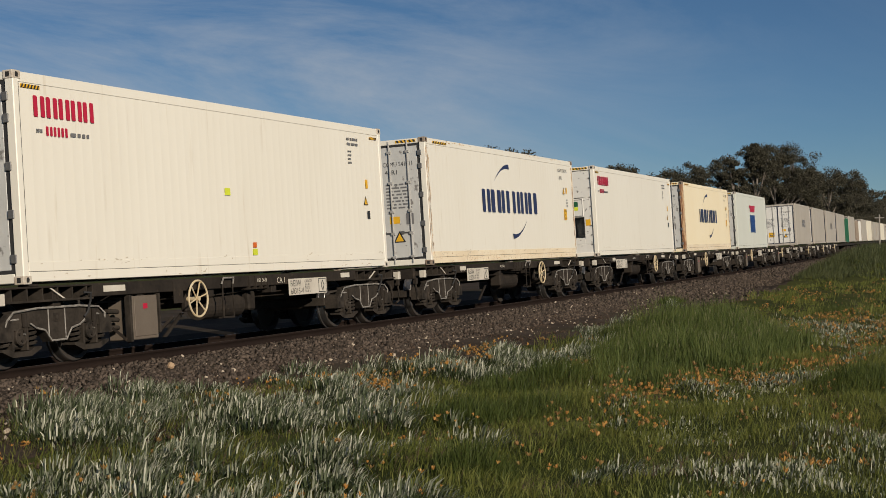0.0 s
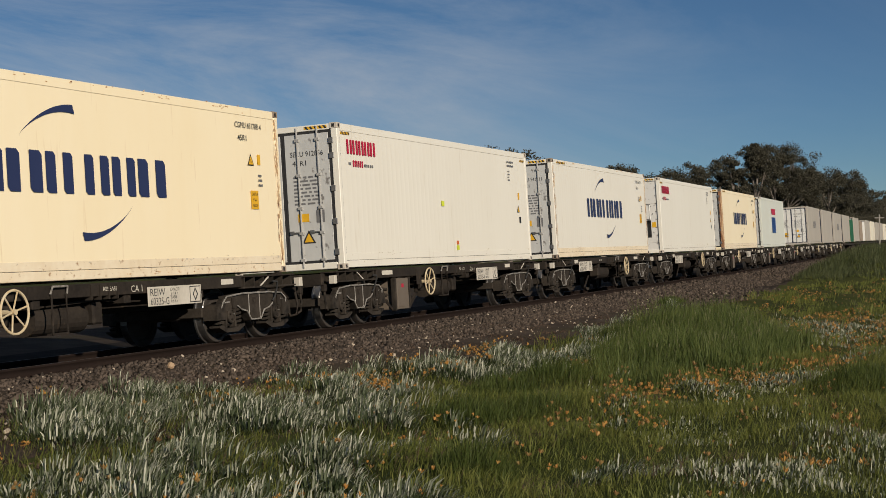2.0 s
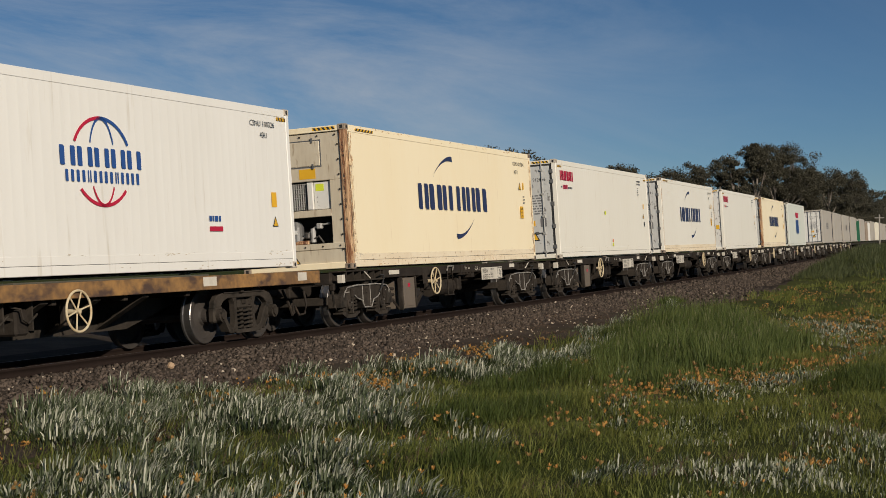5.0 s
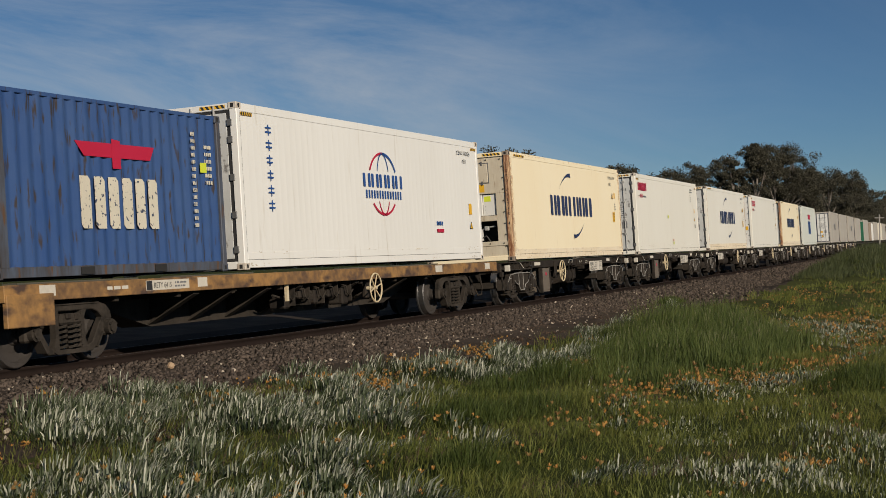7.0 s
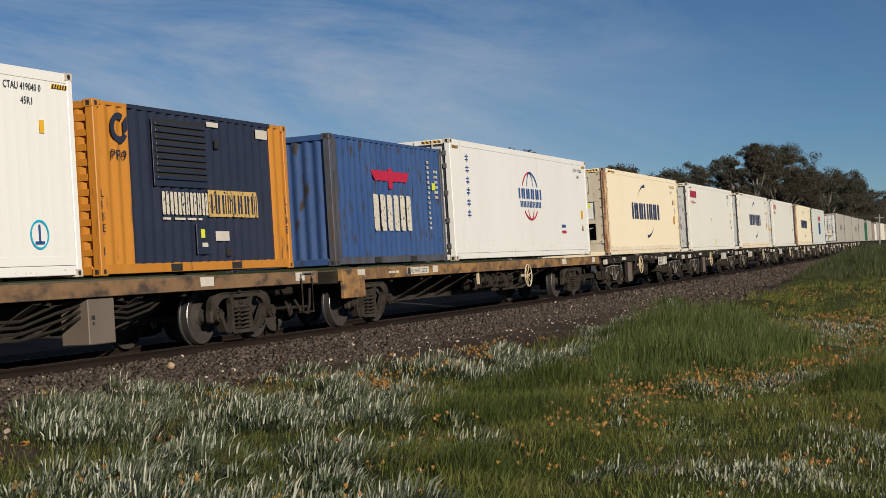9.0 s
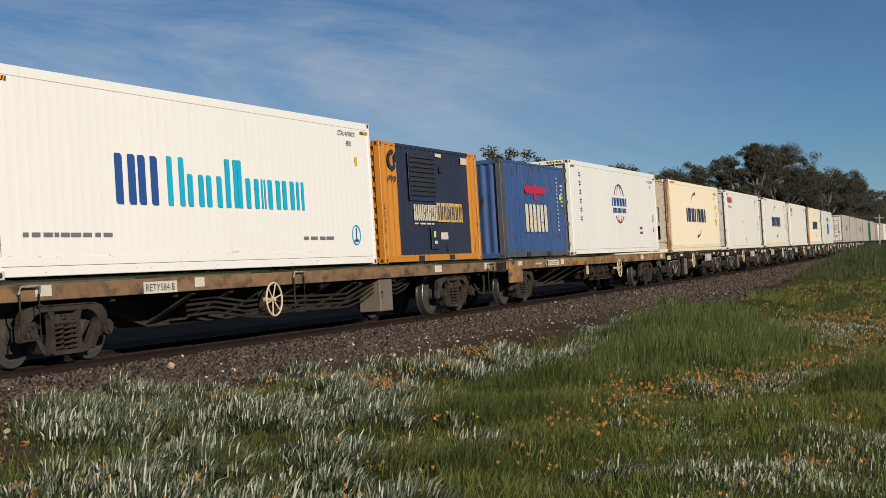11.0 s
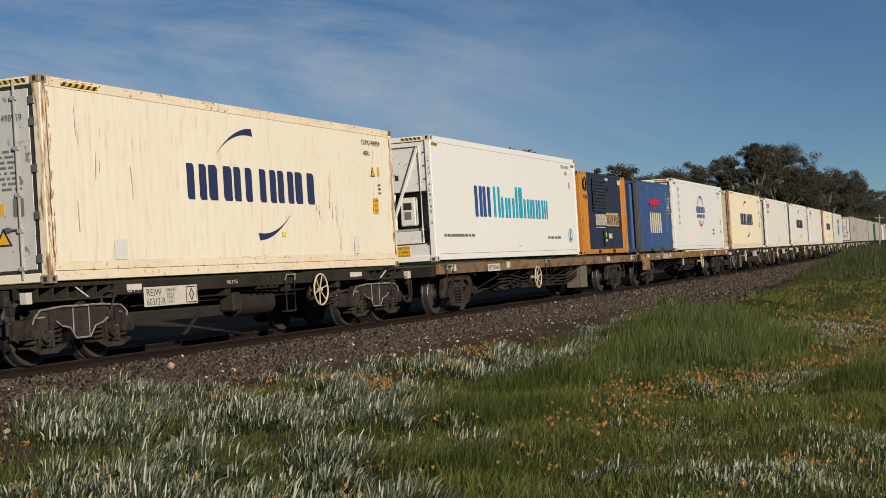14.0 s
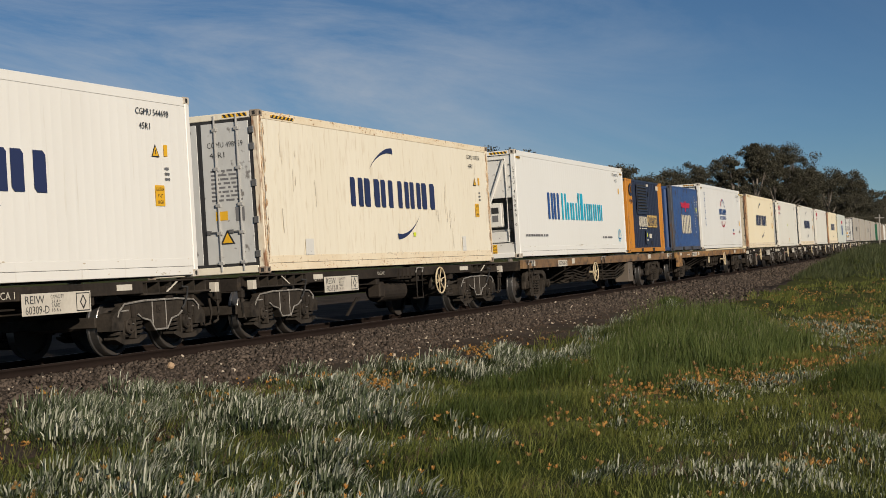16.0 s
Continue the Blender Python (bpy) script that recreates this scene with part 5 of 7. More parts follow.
def flat_wagon(s0, L, variant, marking):
    """Long flat wagon with rust-streaked ochre side sills."""
    w = empty("flat_wagon", "long flat wagon with dull brown side sills and hanging cables" if variant else "long flat wagon with rusty ochre side sills", "wagon", "wagons of the train")
    MOVING.append((w, s0 + L / 2, 0.0))
    h = L / 2
    for sy in (-1, 1):
        y0 = sy * 1.26
        part("side_sill", B((-h, h, min(y0, y0 - sy * 0.1), max(y0, y0 - sy * 0.1), 0.90, 1.13), bevel=0.008), M_brownsill if variant else M_ochresill, w)
    part("deck", B((-h + 0.05, h - 0.05, -1.16, 1.16, 1.06, 1.12)), M_deck, w)
    for a, b in ((-h + 0.3, -h + 3.2), (-h + 4.2, -h + 6.8), (h - 9, h - 4)):
        part("deck_strip", B((a, b, -1.25, -1.0, 1.132, 1.155)), M_deck, w)
    fish = [(-h + 0.3, 1.0), (-h + 0.3, 0.72), (-h + 3.6, 0.7), (-h + 5.0, 0.36), (h - 5.0, 0.36), (h - 3.6, 0.7), (h - 0.3, 0.72), (h - 0.3, 1.0)]
    part("centre_sill", prism(fish, -0.28, 0.28), M_bogie, w)
    for x in np.linspace(-h + 1, h - 1, 11):
        part("cross_bearer", B((x - 0.05, x + 0.05, -1.15, 1.15, 0.82, 1.05), bevel=0.006), M_frame, w)
    for x in np.arange(-h + 5.0, h - 4.8, 1.25):
        g = part("tapered_bearer", cross_plate([(-1.16, 0.94), (-1.16, 0.86), (-0.28, 0.40), (-0.28, 0.94)], x - 0.02, x + 0.02), M_bogie, w)
        part("bearer_flange", cross_plate([(-1.16, 0.875), (-1.16, 0.85), (-0.28, 0.39), (-0.28, 0.415)], x - 0.09, x + 0.09), M_bogie, g)
    for sx in (-1, 1):
        part("end_beam", B((sx * (h - 0.05) - 0.05, sx * (h - 0.05) + 0.05, -1.15, 1.15, 0.86, 1.1), bevel=0.01), M_frame, w)
        part("coupler", B((sx * (h + 0.15) - 0.25, sx * (h + 0.15) + 0.25, -0.14, 0.14, 0.7, 0.96), bevel=0.03), M_frame, w)
        part("brake_hose", tube([(sx * (h - 0.1), -0.5, 0.8), (sx * (h + 0.05), -0.55, 0.5), (sx * (h + 0.15), -0.55, 0.32), (sx * (h + 0.32), -0.5, 0.36), (sx * (h + 0.4), -0.4, 0.6)], 0.03), M_frame, w)
    bogie_cast(-h + 1.65, w)
    bogie_cast(h - 2.6, w)
    for x, wd in ((-h + 0.75, 0.36), (-h + 4.9, 0.3), (h - 4.2, 0.42), (h - 0.9, 0.35)):
        part("pale_patch", B((x, x + wd, -1.2625, -1.2605, 0.96, 1.11)), M_plate, w)
    if variant == 0:
        part("end_step_plate", B((-h + 0.02, -h + 1.05, -1.28, -1.2, 0.56, 1.0), bevel=0.01), M_ochresill, w)
        x = -h + 3.38
        p = part("number_panel", B((x, x + 1.25, -1.264, -1.261, 0.95, 1.1)), M_plate, w)
        lettering("wagon_number", marking, 0.085, 0.5, M_black, p, on_side(x + 0.22, 0.98, -1.265))
        part("diamond_mark", B((x + 0.01, x + 0.17, -1.266, -1.265, 0.955, 1.095)), M_black, p)
        small_print("print", x + 0.82, 0.97, 0.34, 0.11, 2, p, -1.266)
        small_print("print", -h + 2.35, 0.97, 0.65, 0.1, 1, w, -1.264, False, M_plate)
        handwheel(11.85 - h, 0.72, w, -1.3)
        for k in range(5):
            x = -h + 8.3 + 0.62 * k
            part("brake_gear", B((x, x + (0.22, 0.36, 0.16, 0.4, 0.28)[k], -1.04, -0.7, (0.46, 0.62, 0.5, 0.6, 0.44)[k], (0.7, 0.82, 0.86, 0.76, 0.8)[k]), bevel=0.03), M_frame, w)
            part("gear_bracket", B((x + 0.28, x + 0.31, -1.1, -0.9, 0.5, 0.92)), M_bogie, w)
            part("gear_pipe", tube([(x - 0.15, -1.06, 0.84), (x + 0.02, -1.12, 0.8), (x + 0.06, -1.12, 0.66), (x + 0.2, -1.1, 0.6), (x + 0.42, -1.08, 0.72)], 0.016), M_bogie, w)
            part("brake_rod", tube([(x - 0.3, -0.95, 0.72), (x + 0.2, -1.0, 0.62), (x + 0.5, -0.9, 0.78)], 0.022), M_bogie, w)
        part("brake_cylinder", rod((-h + 9.2, -0.85, 0.66), (-h + 9.75, -0.85, 0.66), 0.16, 16), M_bogie, w)
        part("hanging_hook", B((-h + 8.1, -h + 8.18, -1.2, -1.15, 0.6, 0.9)), M_handwheel, w)
    else:
        x = -h + 3.4
        p = part("number_panel", B((x, x + 0.95, -1.266, -1.261, 0.90, 1.08)), M_plate, w)
        lettering("wagon_number", marking, 0.11, 0.82, M_black, p, on_side(x + 0.06, 0.935, -1.267))
        handwheel(7.5 - h, 0.66, w, -1.3)
        step_ladder(-h + 0.35, w, 0.38, 1.0, -1.3, 0.42)
        step_ladder(-h + 8.3, w, 0.4, 1.02, -1.3, 0.4)
        step_ladder(h - 0.75, w, 0.38, 1.0, -1.3, 0.42)
        bx_ = part("equipment_box", B((12.35 - h, 13.0 - h, -1.2, -0.72, 0.22, 0.88), bevel=0.012), M_box, w, "beige-grey steel equipment box")
        part("box_latch", B((12.42 - h, 12.5 - h, -1.206, -1.2, 0.58, 0.64), (12.44 - h, 12.48 - h, -1.206, -1.2, 0.5, 0.55)), M_black, bx_)
        for k in range(4):
            z = 0.5 + 0.085 * k
            part("cable", tube([(13.0 - h, -1.0, z + 0.1), (13.6 - h, -1.02, z + 0.05), (14.3 - h, -0.95, z + 0.15), (15.2 - h, -0.8, 0.9)], 0.022), M_cable, w)
            part("cable", tube([(12.35 - h, -1.05, z + 0.12), (11.8 - h, -1.06, z - 0.02 + 0.03 * k), (11.0 - h, -1.05, z - 0.12), (9.6 - h, -1.05, z - 0.1), (8.2 - h, -1.02, z - 0.06),
                                (7.0 - h, -1.0, z - 0.1), (6.0 - h, -0.95, z + 0.02), (5.2 - h, -0.9, z)], 0.024), M_cable, w)
    return w


# ================= the train, from its rear =================
REIW_UP, RETY_UP = 1.13, 1.20


def reefer(label, s0, side, marks, end, number="", up=REIW_UP, rusty=False, far=False, post=None, cast=None):
    c = container(label, s0, up=up)
    worn = cast is M_casting
    shell(c, L40, HC, side, post or side, cast or M_castwhite, M_rustpost if rusty else None, far=far, rail_mat=M_dirtyrail if worn else None)
    if worn:
        h, y, k = L40 / 2, -HALF - 0.0015, int(s0 * 7) % 97
        rust_stain(c, -h + 0.13, 0.2, HC - 0.15, 0.17 if rusty else 0.07, y, k)
        rust_stain(c, h - 0.13, 0.2, HC - 0.12, 0.09, y, k + 1, -1)
        rust_stain(c, -h + 0.03, 0.15, HC - 0.15, 0.07, -HALF + 0.002, k + 5)
        rust_stain(c, h - 0.115, 0.15, HC - 0.15, 0.06, -HALF + 0.002, k + 6)
        rust_edge(c, -h + 0.2, h - 0.2, HC - 0.05, -HALF + 0.01, 120 if side is M_pale else 70, k + 2)
        rust_edge(c, -h + 0.2, h - 0.2, 0.09, -HALF + 0.004, 45, k + 3)
        rust_edge(c, -h + 0.2, h - 0.2, 0.28, -HALF + 0.005, 60, k + 4, M_scuff)
    elif not far:
        rust_edge(c, -L40 / 2 + 0.2, L40 / 2 - 0.2, 0.29, -HALF + 0.005, 40, int(s0 * 7) % 97 + 8, M_scuff)
        rust_edge(c, -L40 / 2 + 0.2, L40 / 2 - 0.2, 0.08, -HALF + 0.004, 30, int(s0 * 7) % 97 + 9, M_scuff)
    if end == "unit":
        unit_end(c, L40, HC, M_creamend if worn else M_door, 0)
    elif end == "unit_box":
        unit_end(c, L40, HC, M_door, 2)
    elif end == "unit_frame":
        unit_end(c, L40, HC, M_door, 1)
    else:
        door_end(c, L40, HC, M_leafgrey, number if not far else "", far=far)
    if not far:
        end_hazard(c, L40, HC)
    if marks == "a":
        marks_a(c, L40, HC)
    elif marks == "b":
        marks_b(c, L40, HC, number)
    return c


skeletal_wagon(-69.0, False, "60309-D")
reefer("pale cream refrigerated container with navy brand mark", -69.0, M_white, "b", "doors", "CGMU 544698")
skeletal_wagon(-54.53, True, "60312-R")
cJ = reefer("worn cream refrigerated container with scuffs and navy brand mark", -54.53, M_pale, "b", "doors", "CGMU 498959", post=M_rustypale, cast=M_casting)
flat_wagon(-40.15, 19.55, 1, "RETY584 B")
cI = reefer("clean white refrigerated container with navy and cyan brand mark", -40.1, M_clean, "", "unit_frame", up=RETY_UP)
flat_wagon(-19.55, 19.5, 0, "RETY 641S")
cF = reefer("white refrigerated container with round blue and red emblem", -13.0, M_white, "", "doors", "CSNU 100326", up=RETY_UP)
skeletal_wagon(1.59, False, "60325-G")
cE = reefer("yellowed cream refrigerated container with rusty corner post", 1.59, M_cream, "b", "unit", "CGMU 651788 4", rusty=True, cast=M_casting)
skeletal_wagon(16.26, False, "60315-V")
cA = reefer("bright white refrigerated container with red brand mark", 16.26, M_warm, "a", "doors", "SEKU 912856")
skeletal_wagon(30.93, True, "60320-F")
cB = reefer("cream-white refrigerated container with navy brand mark", 30.93, M_warm, "b", "doors", "CGMU 541911", cast=M_casting)
skeletal_wagon(45.72, True, "60318-C")
cC = reefer("white refrigerated container with small red brand mark", 45.72, M_warm, "a", "unit_box")
skeletal_wagon(60.5, False, "60307-B")
cD = reefer("cream refrigerated container with rusty corner post", 60.5, M_cream, "b", "doors", "CGMU 651788", rusty=True, cast=M_casting)
skeletal_wagon(75.3, False, "60311-A")
cN = reefer("pale grey-green refrigerated container with red and blue brand mark", 75.3, M_greyw, "", "doors", "APRU 550120")


# side marks of the single containers
yS = -HALF - 0.004
hI = L40 / 2
blocks("brand_mark", -hI + 2.86, 1.06, 0.76, [0.54, 0.54], 0.08, M_blueink, cI, yS)
blocks("brand_mark", -hI + 4.3, 1.06, 0.78, [0.5], 0.1, M_cyan, cI, yS, 0.3)
blocks("brand_mark", -hI + 4.9, 1.06, 0.52, [0.5, 0.5], 0.09, M_cyan, cI, yS, 0.32)
blocks("brand_mark", -hI + 6.12, 1.06, 0.82, [0.16, 0.28], 0.12, M_cyan, cI, yS, 0.48)
blocks("brand_mark", -hI + 6.82, 1.06, 0.52, [0.46, 0.16, 0.46, 0.46, 0.3], 0.09, M_cyan, cI, yS, 0.34)
small_print("web_line", -hI + 0.6, 0.54, 1.05, 0.12, 1, cI, yS, False, M_greyink)
small_print("web_line", -hI + 1.68, 0.54, 1.05, 0.12, 1, cI, yS, False, M_greyink)
small_print("print", -hI + 8.94, 0.48, 1.35, 0.12, 1, cI, yS)
hazard(-hI + 0.07, 2.66, 0.36, 0.06, cI, yS)
hazard(hI - 0.5, HC - 0.25, 0.35, 0.06, cI, yS)
lettering("number", "CTAU 419040 0", 0.1, 0.8, M_black, cI, on_side(hI - 1.55, 2.57, yS))
lettering("size_code", "45R1", 0.1, 0.25, M_black, cI, on_side(hI - 1.2, 2.38, yS))
arc_band("emblem_ring", -hI + 11.25, 0.6, 0.19, 0, 360, 0.03, M_cyan, cI, yS)
part("emblem_mark", B((-hI + 11.23, -hI + 11.27, yS - 0.001, yS, 0.48, 0.74), (-hI + 11.15, -hI + 11.35, yS - 0.001, yS, 0.47, 0.51)), M_blueink, cI)
sticker("sticker", hI - 0.82, 2.0, 0.1, 0.18, M_yellow, cI, yS, "small yellow sticker")

# round emblem of bars and arcs
ex, ez = -hI + 6.2, 1.67
for sxx, a0, a1, m_ in ((1.15, 25, 90, M_blueink), (1.15, 90, 155, M_red), (0.5, 25, 155, M_blueink), (1.15, 220, 320, M_red), (0.5, 215, 325, M_red)):
    arc_band("emblem_arc", ex, ez, 0.64, a0, a1, 0.05, m_, cF, yS, sxx)
blocks("brand_mark", ex - 1.03, 1.59, 0.28, [0.36, 0.36, 0.36, 0.36, 0.36], 0.06, M_blueink, cF, yS, 0.3)
blocks("brand_mark", ex - 0.92, 1.36, 0.17, [0.2, 0.2, 0.08, 0.2, 0.2, 0.08, 0.2, 0.2], 0.07, M_blueink, cF, yS, 0.32)
for k in range(6):
    z = 2.42 - 0.27 * k
    ch = part("vertical_character", B((-hI + 1.02, -hI + 1.24, yS - 0.001, yS, z, z + 0.03)), M_blueink, cF)
    part("bar", B((-hI + 1.02, -hI + 1.24, yS - 0.001, yS, z + 0.08, z + 0.105)), M_blueink, ch)
    part("bar", B((-hI + 1.12, -hI + 1.145, yS - 0.0025, yS - 0.0015, z - 0.05, z + 0.15)), M_blueink, ch)
hazard(-hI + 0.15, 2.67, 0.4, 0.06, cF, yS)
hazard(hI - 0.5, HC - 0.23, 0.35, 0.06, cF, yS)
lettering("number", "CSNU 100326", 0.1, 0.9, M_black, cF, on_side(hI - 1.5, 2.52, yS))
lettering("size_code", "45R1", 0.1, 0.25, M_black, cF, on_side(hI - 1.15, 2.32, yS))
sticker("sticker", hI - 0.85, 1.1, 0.18, 0.26, M_yellow, cF, yS, "yellow caution sticker")
triangle_sign(hI - 0.85, 0.75, 0.2, cF, yS)
sticker("badge", -hI + 9.15, 0.66, 0.42, 0.08, M_red, cF, yS)
small_print("print", -hI + 9.15, 0.78, 0.4, 0.18, 1, cF, yS, False, M_blueink)
vertical_text(cI, "CTAU 419040 0", L40, 2.35, M_black)
vertical_text(cE, "CGMU 651788 4", L40, 2.45, M_black)
# paint repairs and stickers
for x, w, h in ((1.6, 0.34, 0.3), (10.0, 0.24, 0.34)):
    sticker("repair_patch", -hI + x, 0.3, w, h, M_door, cJ, yS, "grey riveted repair patch")
sticker("sticker", -hI + 6.95, 0.64, 0.13, 0.09, M_lime, cJ, yS, "lime sticker")
sticker("sticker", -hI + 5.52, 1.34, 0.18, 0.12, M_lime, cA, yS, "lime sticker")
sticker("sticker", -hI + 6.38, 0.32, 0.16, 0.11, M_lime, cA, yS, "lime sticker")
sticker("sticker", -hI + 6.4, 0.45, 0.12, 0.09, M_orangebar, cA, yS, "orange sticker")
rs = random.Random(5)
for k in range(22):
    x0, z0, hh, ww = -hI + rs.choice((0.9, 1.3, 2.0, 8.6, 9.2, 9.4, 11.3)) + rs.uniform(-0.25, 0.25), rs.uniform(0.3, 2.2), rs.uniform(0.08, 0.45), rs.uniform(0.008, 0.022)
    lean = rs.uniform(-0.03, 0.03)
    part("scuff", prism([(x0, z0), (x0 + ww, z0), (x0 + ww * 0.6 + lean, z0 + hh), (x0 + lean, z0 + hh)], yS - 0.0005, yS), M_scuff, cJ)
# brand block on the far white one
part("brand_mark", prism([(-0.8, 1.95), (0.9, 1.95), (1.2, 2.3), (-1.1, 2.3)], yS - 0.002, yS), M_red, cN)
blocks("brand_mark", -0.95, 0.85, 0.95, [0.55, 0.6, 0.5], 0.12, M_blueink, cN, yS, 0.42)

# blue 20 ft container
cG = container("weathered blue steel container with red and white brand mark", -19.6, L20, STD, RETY_UP)
shell(cG, L20, STD, M_blue, M_faded, M_faded, M_faded, reefer=False, rail_mat=M_faded)
v_, f_ = pressed(wall_profile(-HALF + 0.14, HALF - 0.14, 0.25, 0.04, 0.05, 0.3), 0.15, STD - 0.1, -L20 / 2 + 0.07, "y", -1)
raw("rear_wall", v_, f_, M_blue, cG)
yG = -HALF + 0.002
part("brand_bar", prism([(-0.9, 1.74), (0.82, 1.74), (0.95, 1.95), (-1.12, 1.95)], yG - 0.003, yG), M_red, cG)
part("brand_bar", prism([(-0.2, 1.58), (0.02, 1.58), (0.02, 2.0), (-0.2, 2.02)], yG - 0.006, yG - 0.004), M_red, cG)
blocks("brand_mark", -1.05, 0.69, 0.76, [0.62, 0.62, 0.6], 0.09, M_paleink, cG, yG - 0.004, 0.42)
small_print("print", 2.05, 0.7, 0.12, 1.6, 14, cG, yG - 0.002, False, M_paleink)
small_print("print", 2.45, 1.4, 0.25, 0.7, 6, cG, yG - 0.002, False, M_paleink)
sticker("sticker", 2.3, 1.62, 0.2, 0.16, M_lime, cG, yG - 0.003, "lime sticker")
part("rear_edge_panel", B((-L20 / 2 + 0.14, -L20 / 2 + 0.32, -HALF + 0.004, -HALF + 0.014, 0.16, STD - 0.07)), M_faded, cG)
part("fork_pocket", B((-1.12, -0.8, yG - 0.012, yG + 0.05, 0.035, 0.145), (0.8, 1.12, yG - 0.012, yG + 0.05, 0.035, 0.145)), M_hole, cG)

# generator container: navy middle, ochre ends
cH = container("ochre and dark navy generator container with louvred grille", -27.45, L20, STD, RETY_UP, name="generator_container")
shell(cH, L20, STD, M_ochre, M_ochre, M_ochre, reefer=False, middle=(-2.12, 2.42, M_navypaint, "dark navy painted corrugated side panel"))
v_, f_ = pressed(wall_profile(-HALF + 0.14, HALF - 0.14, 0.3, 0.04, 0.05, 0.4), 0.15, STD - 0.1, -L20 / 2 + 0.07, "y", -1)
raw("rear_wall", v_, f_, M_ochre, cH)
part("rear_louvre", B(*[(-L20 / 2 + 0.02, -L20 / 2 + 0.08, -HALF + 0.16, HALF - 0.16, 0.3 + 0.22 * k, 0.4 + 0.22 * k) for k in range(10)]), M_ochre, cH)
np_ = [o for o in cH.children if o.name.startswith("side_panel")][0]
gr = part("grille_frame", B((-1.5, 0.13, -HALF - 0.014, -HALF - 0.004, 1.36, STD - 0.16), bevel=0.004), M_navypaint, np_)
for k in range(9):
    z = 1.47 + 0.105 * k
    part("louvre", B((-1.44, 0.07, -HALF - 0.05, -HALF - 0.016, z, z + 0.05), bevel=0.006), M_navypaint, gr)
    part("louvre_gap", B((-1.44, 0.07, -HALF - 0.017, -HALF - 0.0145, z + 0.051, z + 0.104)), M_hole, gr)
yH = -HALF - 0.006
blocks("brand_mark", -1.3, 0.92, 0.36, [0.2, 0.2, 0.18, 0.1, 0.18, 0.1, 0.18], 0.04, M_paleink, np_, yH, 0.42)
part("brand_panel", B((0.1, 1.78, yH - 0.001, yH, 0.9, 1.34)), M_goldink, np_)
blocks("brand_mark", 0.18, 0.95, 0.32, [0.2, 0.2, 0.12, 0.1, 0.2, 0.2, 0.2, 0.1], 0.035, M_navypaint, np_, yH - 0.002, 0.3)
small_print("print", -1.3, 0.82, 1.35, 0.07, 1, np_, yH, False, M_paleink)
arc_band("emblem", -2.38, 2.2, 0.18, 60, 330, 0.1, M_navypaint, cH, yH)
part("emblem_step", prism([(-2.28, 2.1), (-2.16, 2.18), (-2.16, 2.4), (-2.28, 2.3)], yH - 0.001, yH), M_navypaint, cH)
lettering("unit_code", "PR9", 0.15, 0.4, M_navypaint, cH, on_side(-2.62, 1.72, yH))
part("fuel_panel", B((-0.35, 0.08, yH - 0.02, yH, 0.28, 0.78), bevel=0.006), M_navypaint, np_)
sticker("sticker", 0.28, 0.5, 0.45, 0.16, M_plate, np_, yH, "white instruction sticker")
sticker("sticker", -0.22, 0.55, 0.12, 0.14, M_lime, np_, yH - 0.022, "small sticker")
sticker("sticker", -0.2, 0.4, 0.18, 0.07, M_plate, np_, yH - 0.022, "small sticker")
sticker("sticker", 0.18, STD - 0.2, 0.38, 0.08, M_plate, np_, yH, "white sticker")
part("handle", B((0.4, 0.52, yH - 0.02, yH, STD - 0.55, STD - 0.4)), M_black, np_)
part("handle", B((0.6, 0.75, yH - 0.02, yH, 0.25, 0.4)), M_black, np_)
sticker("sticker", 1.85, STD - 0.3, 0.42, 0.16, M_plate, np_, yH, "worn white sticker")
for px_, z_ in ((-2.82, 1.15), (2.93, 1.15)):
    for i, ch in enumerate("LINE 1"):
        if ch != " ":
            lettering("post_letter", ch, 0.12, 0.075 if ch not in "I1" else 0.025, M_navypaint, cH, on_side(px_ - 0.12, z_ - 0.17 * i, -HALF - 0.001))
part("fork_pocket", B((-1.12, -0.8, -HALF + 0.0, -HALF + 0.05, 0.035, 0.145), (0.8, 1.12, -HALF + 0.0, -HALF + 0.05, 0.035, 0.145)), M_hole, cH)

# farther wagons: seen small along the curve
def plain_wagon(s0, L):
    w = empty("container_wagon", "dark distant container wagon", "wagon", "wagons of the train")
    MOVING.append((w, s0 + L / 2, 0.0))
    h = L / 2 + 0.9
    part("frame", B((-h, h, -1.2, 1.2, 0.85, 1.08), bevel=0.01), M_frame, w)
    part("centre_sill", B((-h - 0.3, h + 0.3, -0.2, 0.2, 0.6, 0.95)), M_frame, w)
    for sx in (-1, 1):
        part("bogie", B((sx * (h - 1.7) - 1.15, sx * (h - 1.7) + 1.15, -1.1, 1.1, 0.35, 0.8), (sx * (h - 1.7) - 1.3, sx * (h - 1.7) - 0.5, -0.82, 0.82, 0.0, 0.9),
                         (sx * (h - 1.7) + 0.5, sx * (h - 1.7) + 1.3, -0.82, 0.82, 0.0, 0.9), bevel=0.06), M_bogie, w)


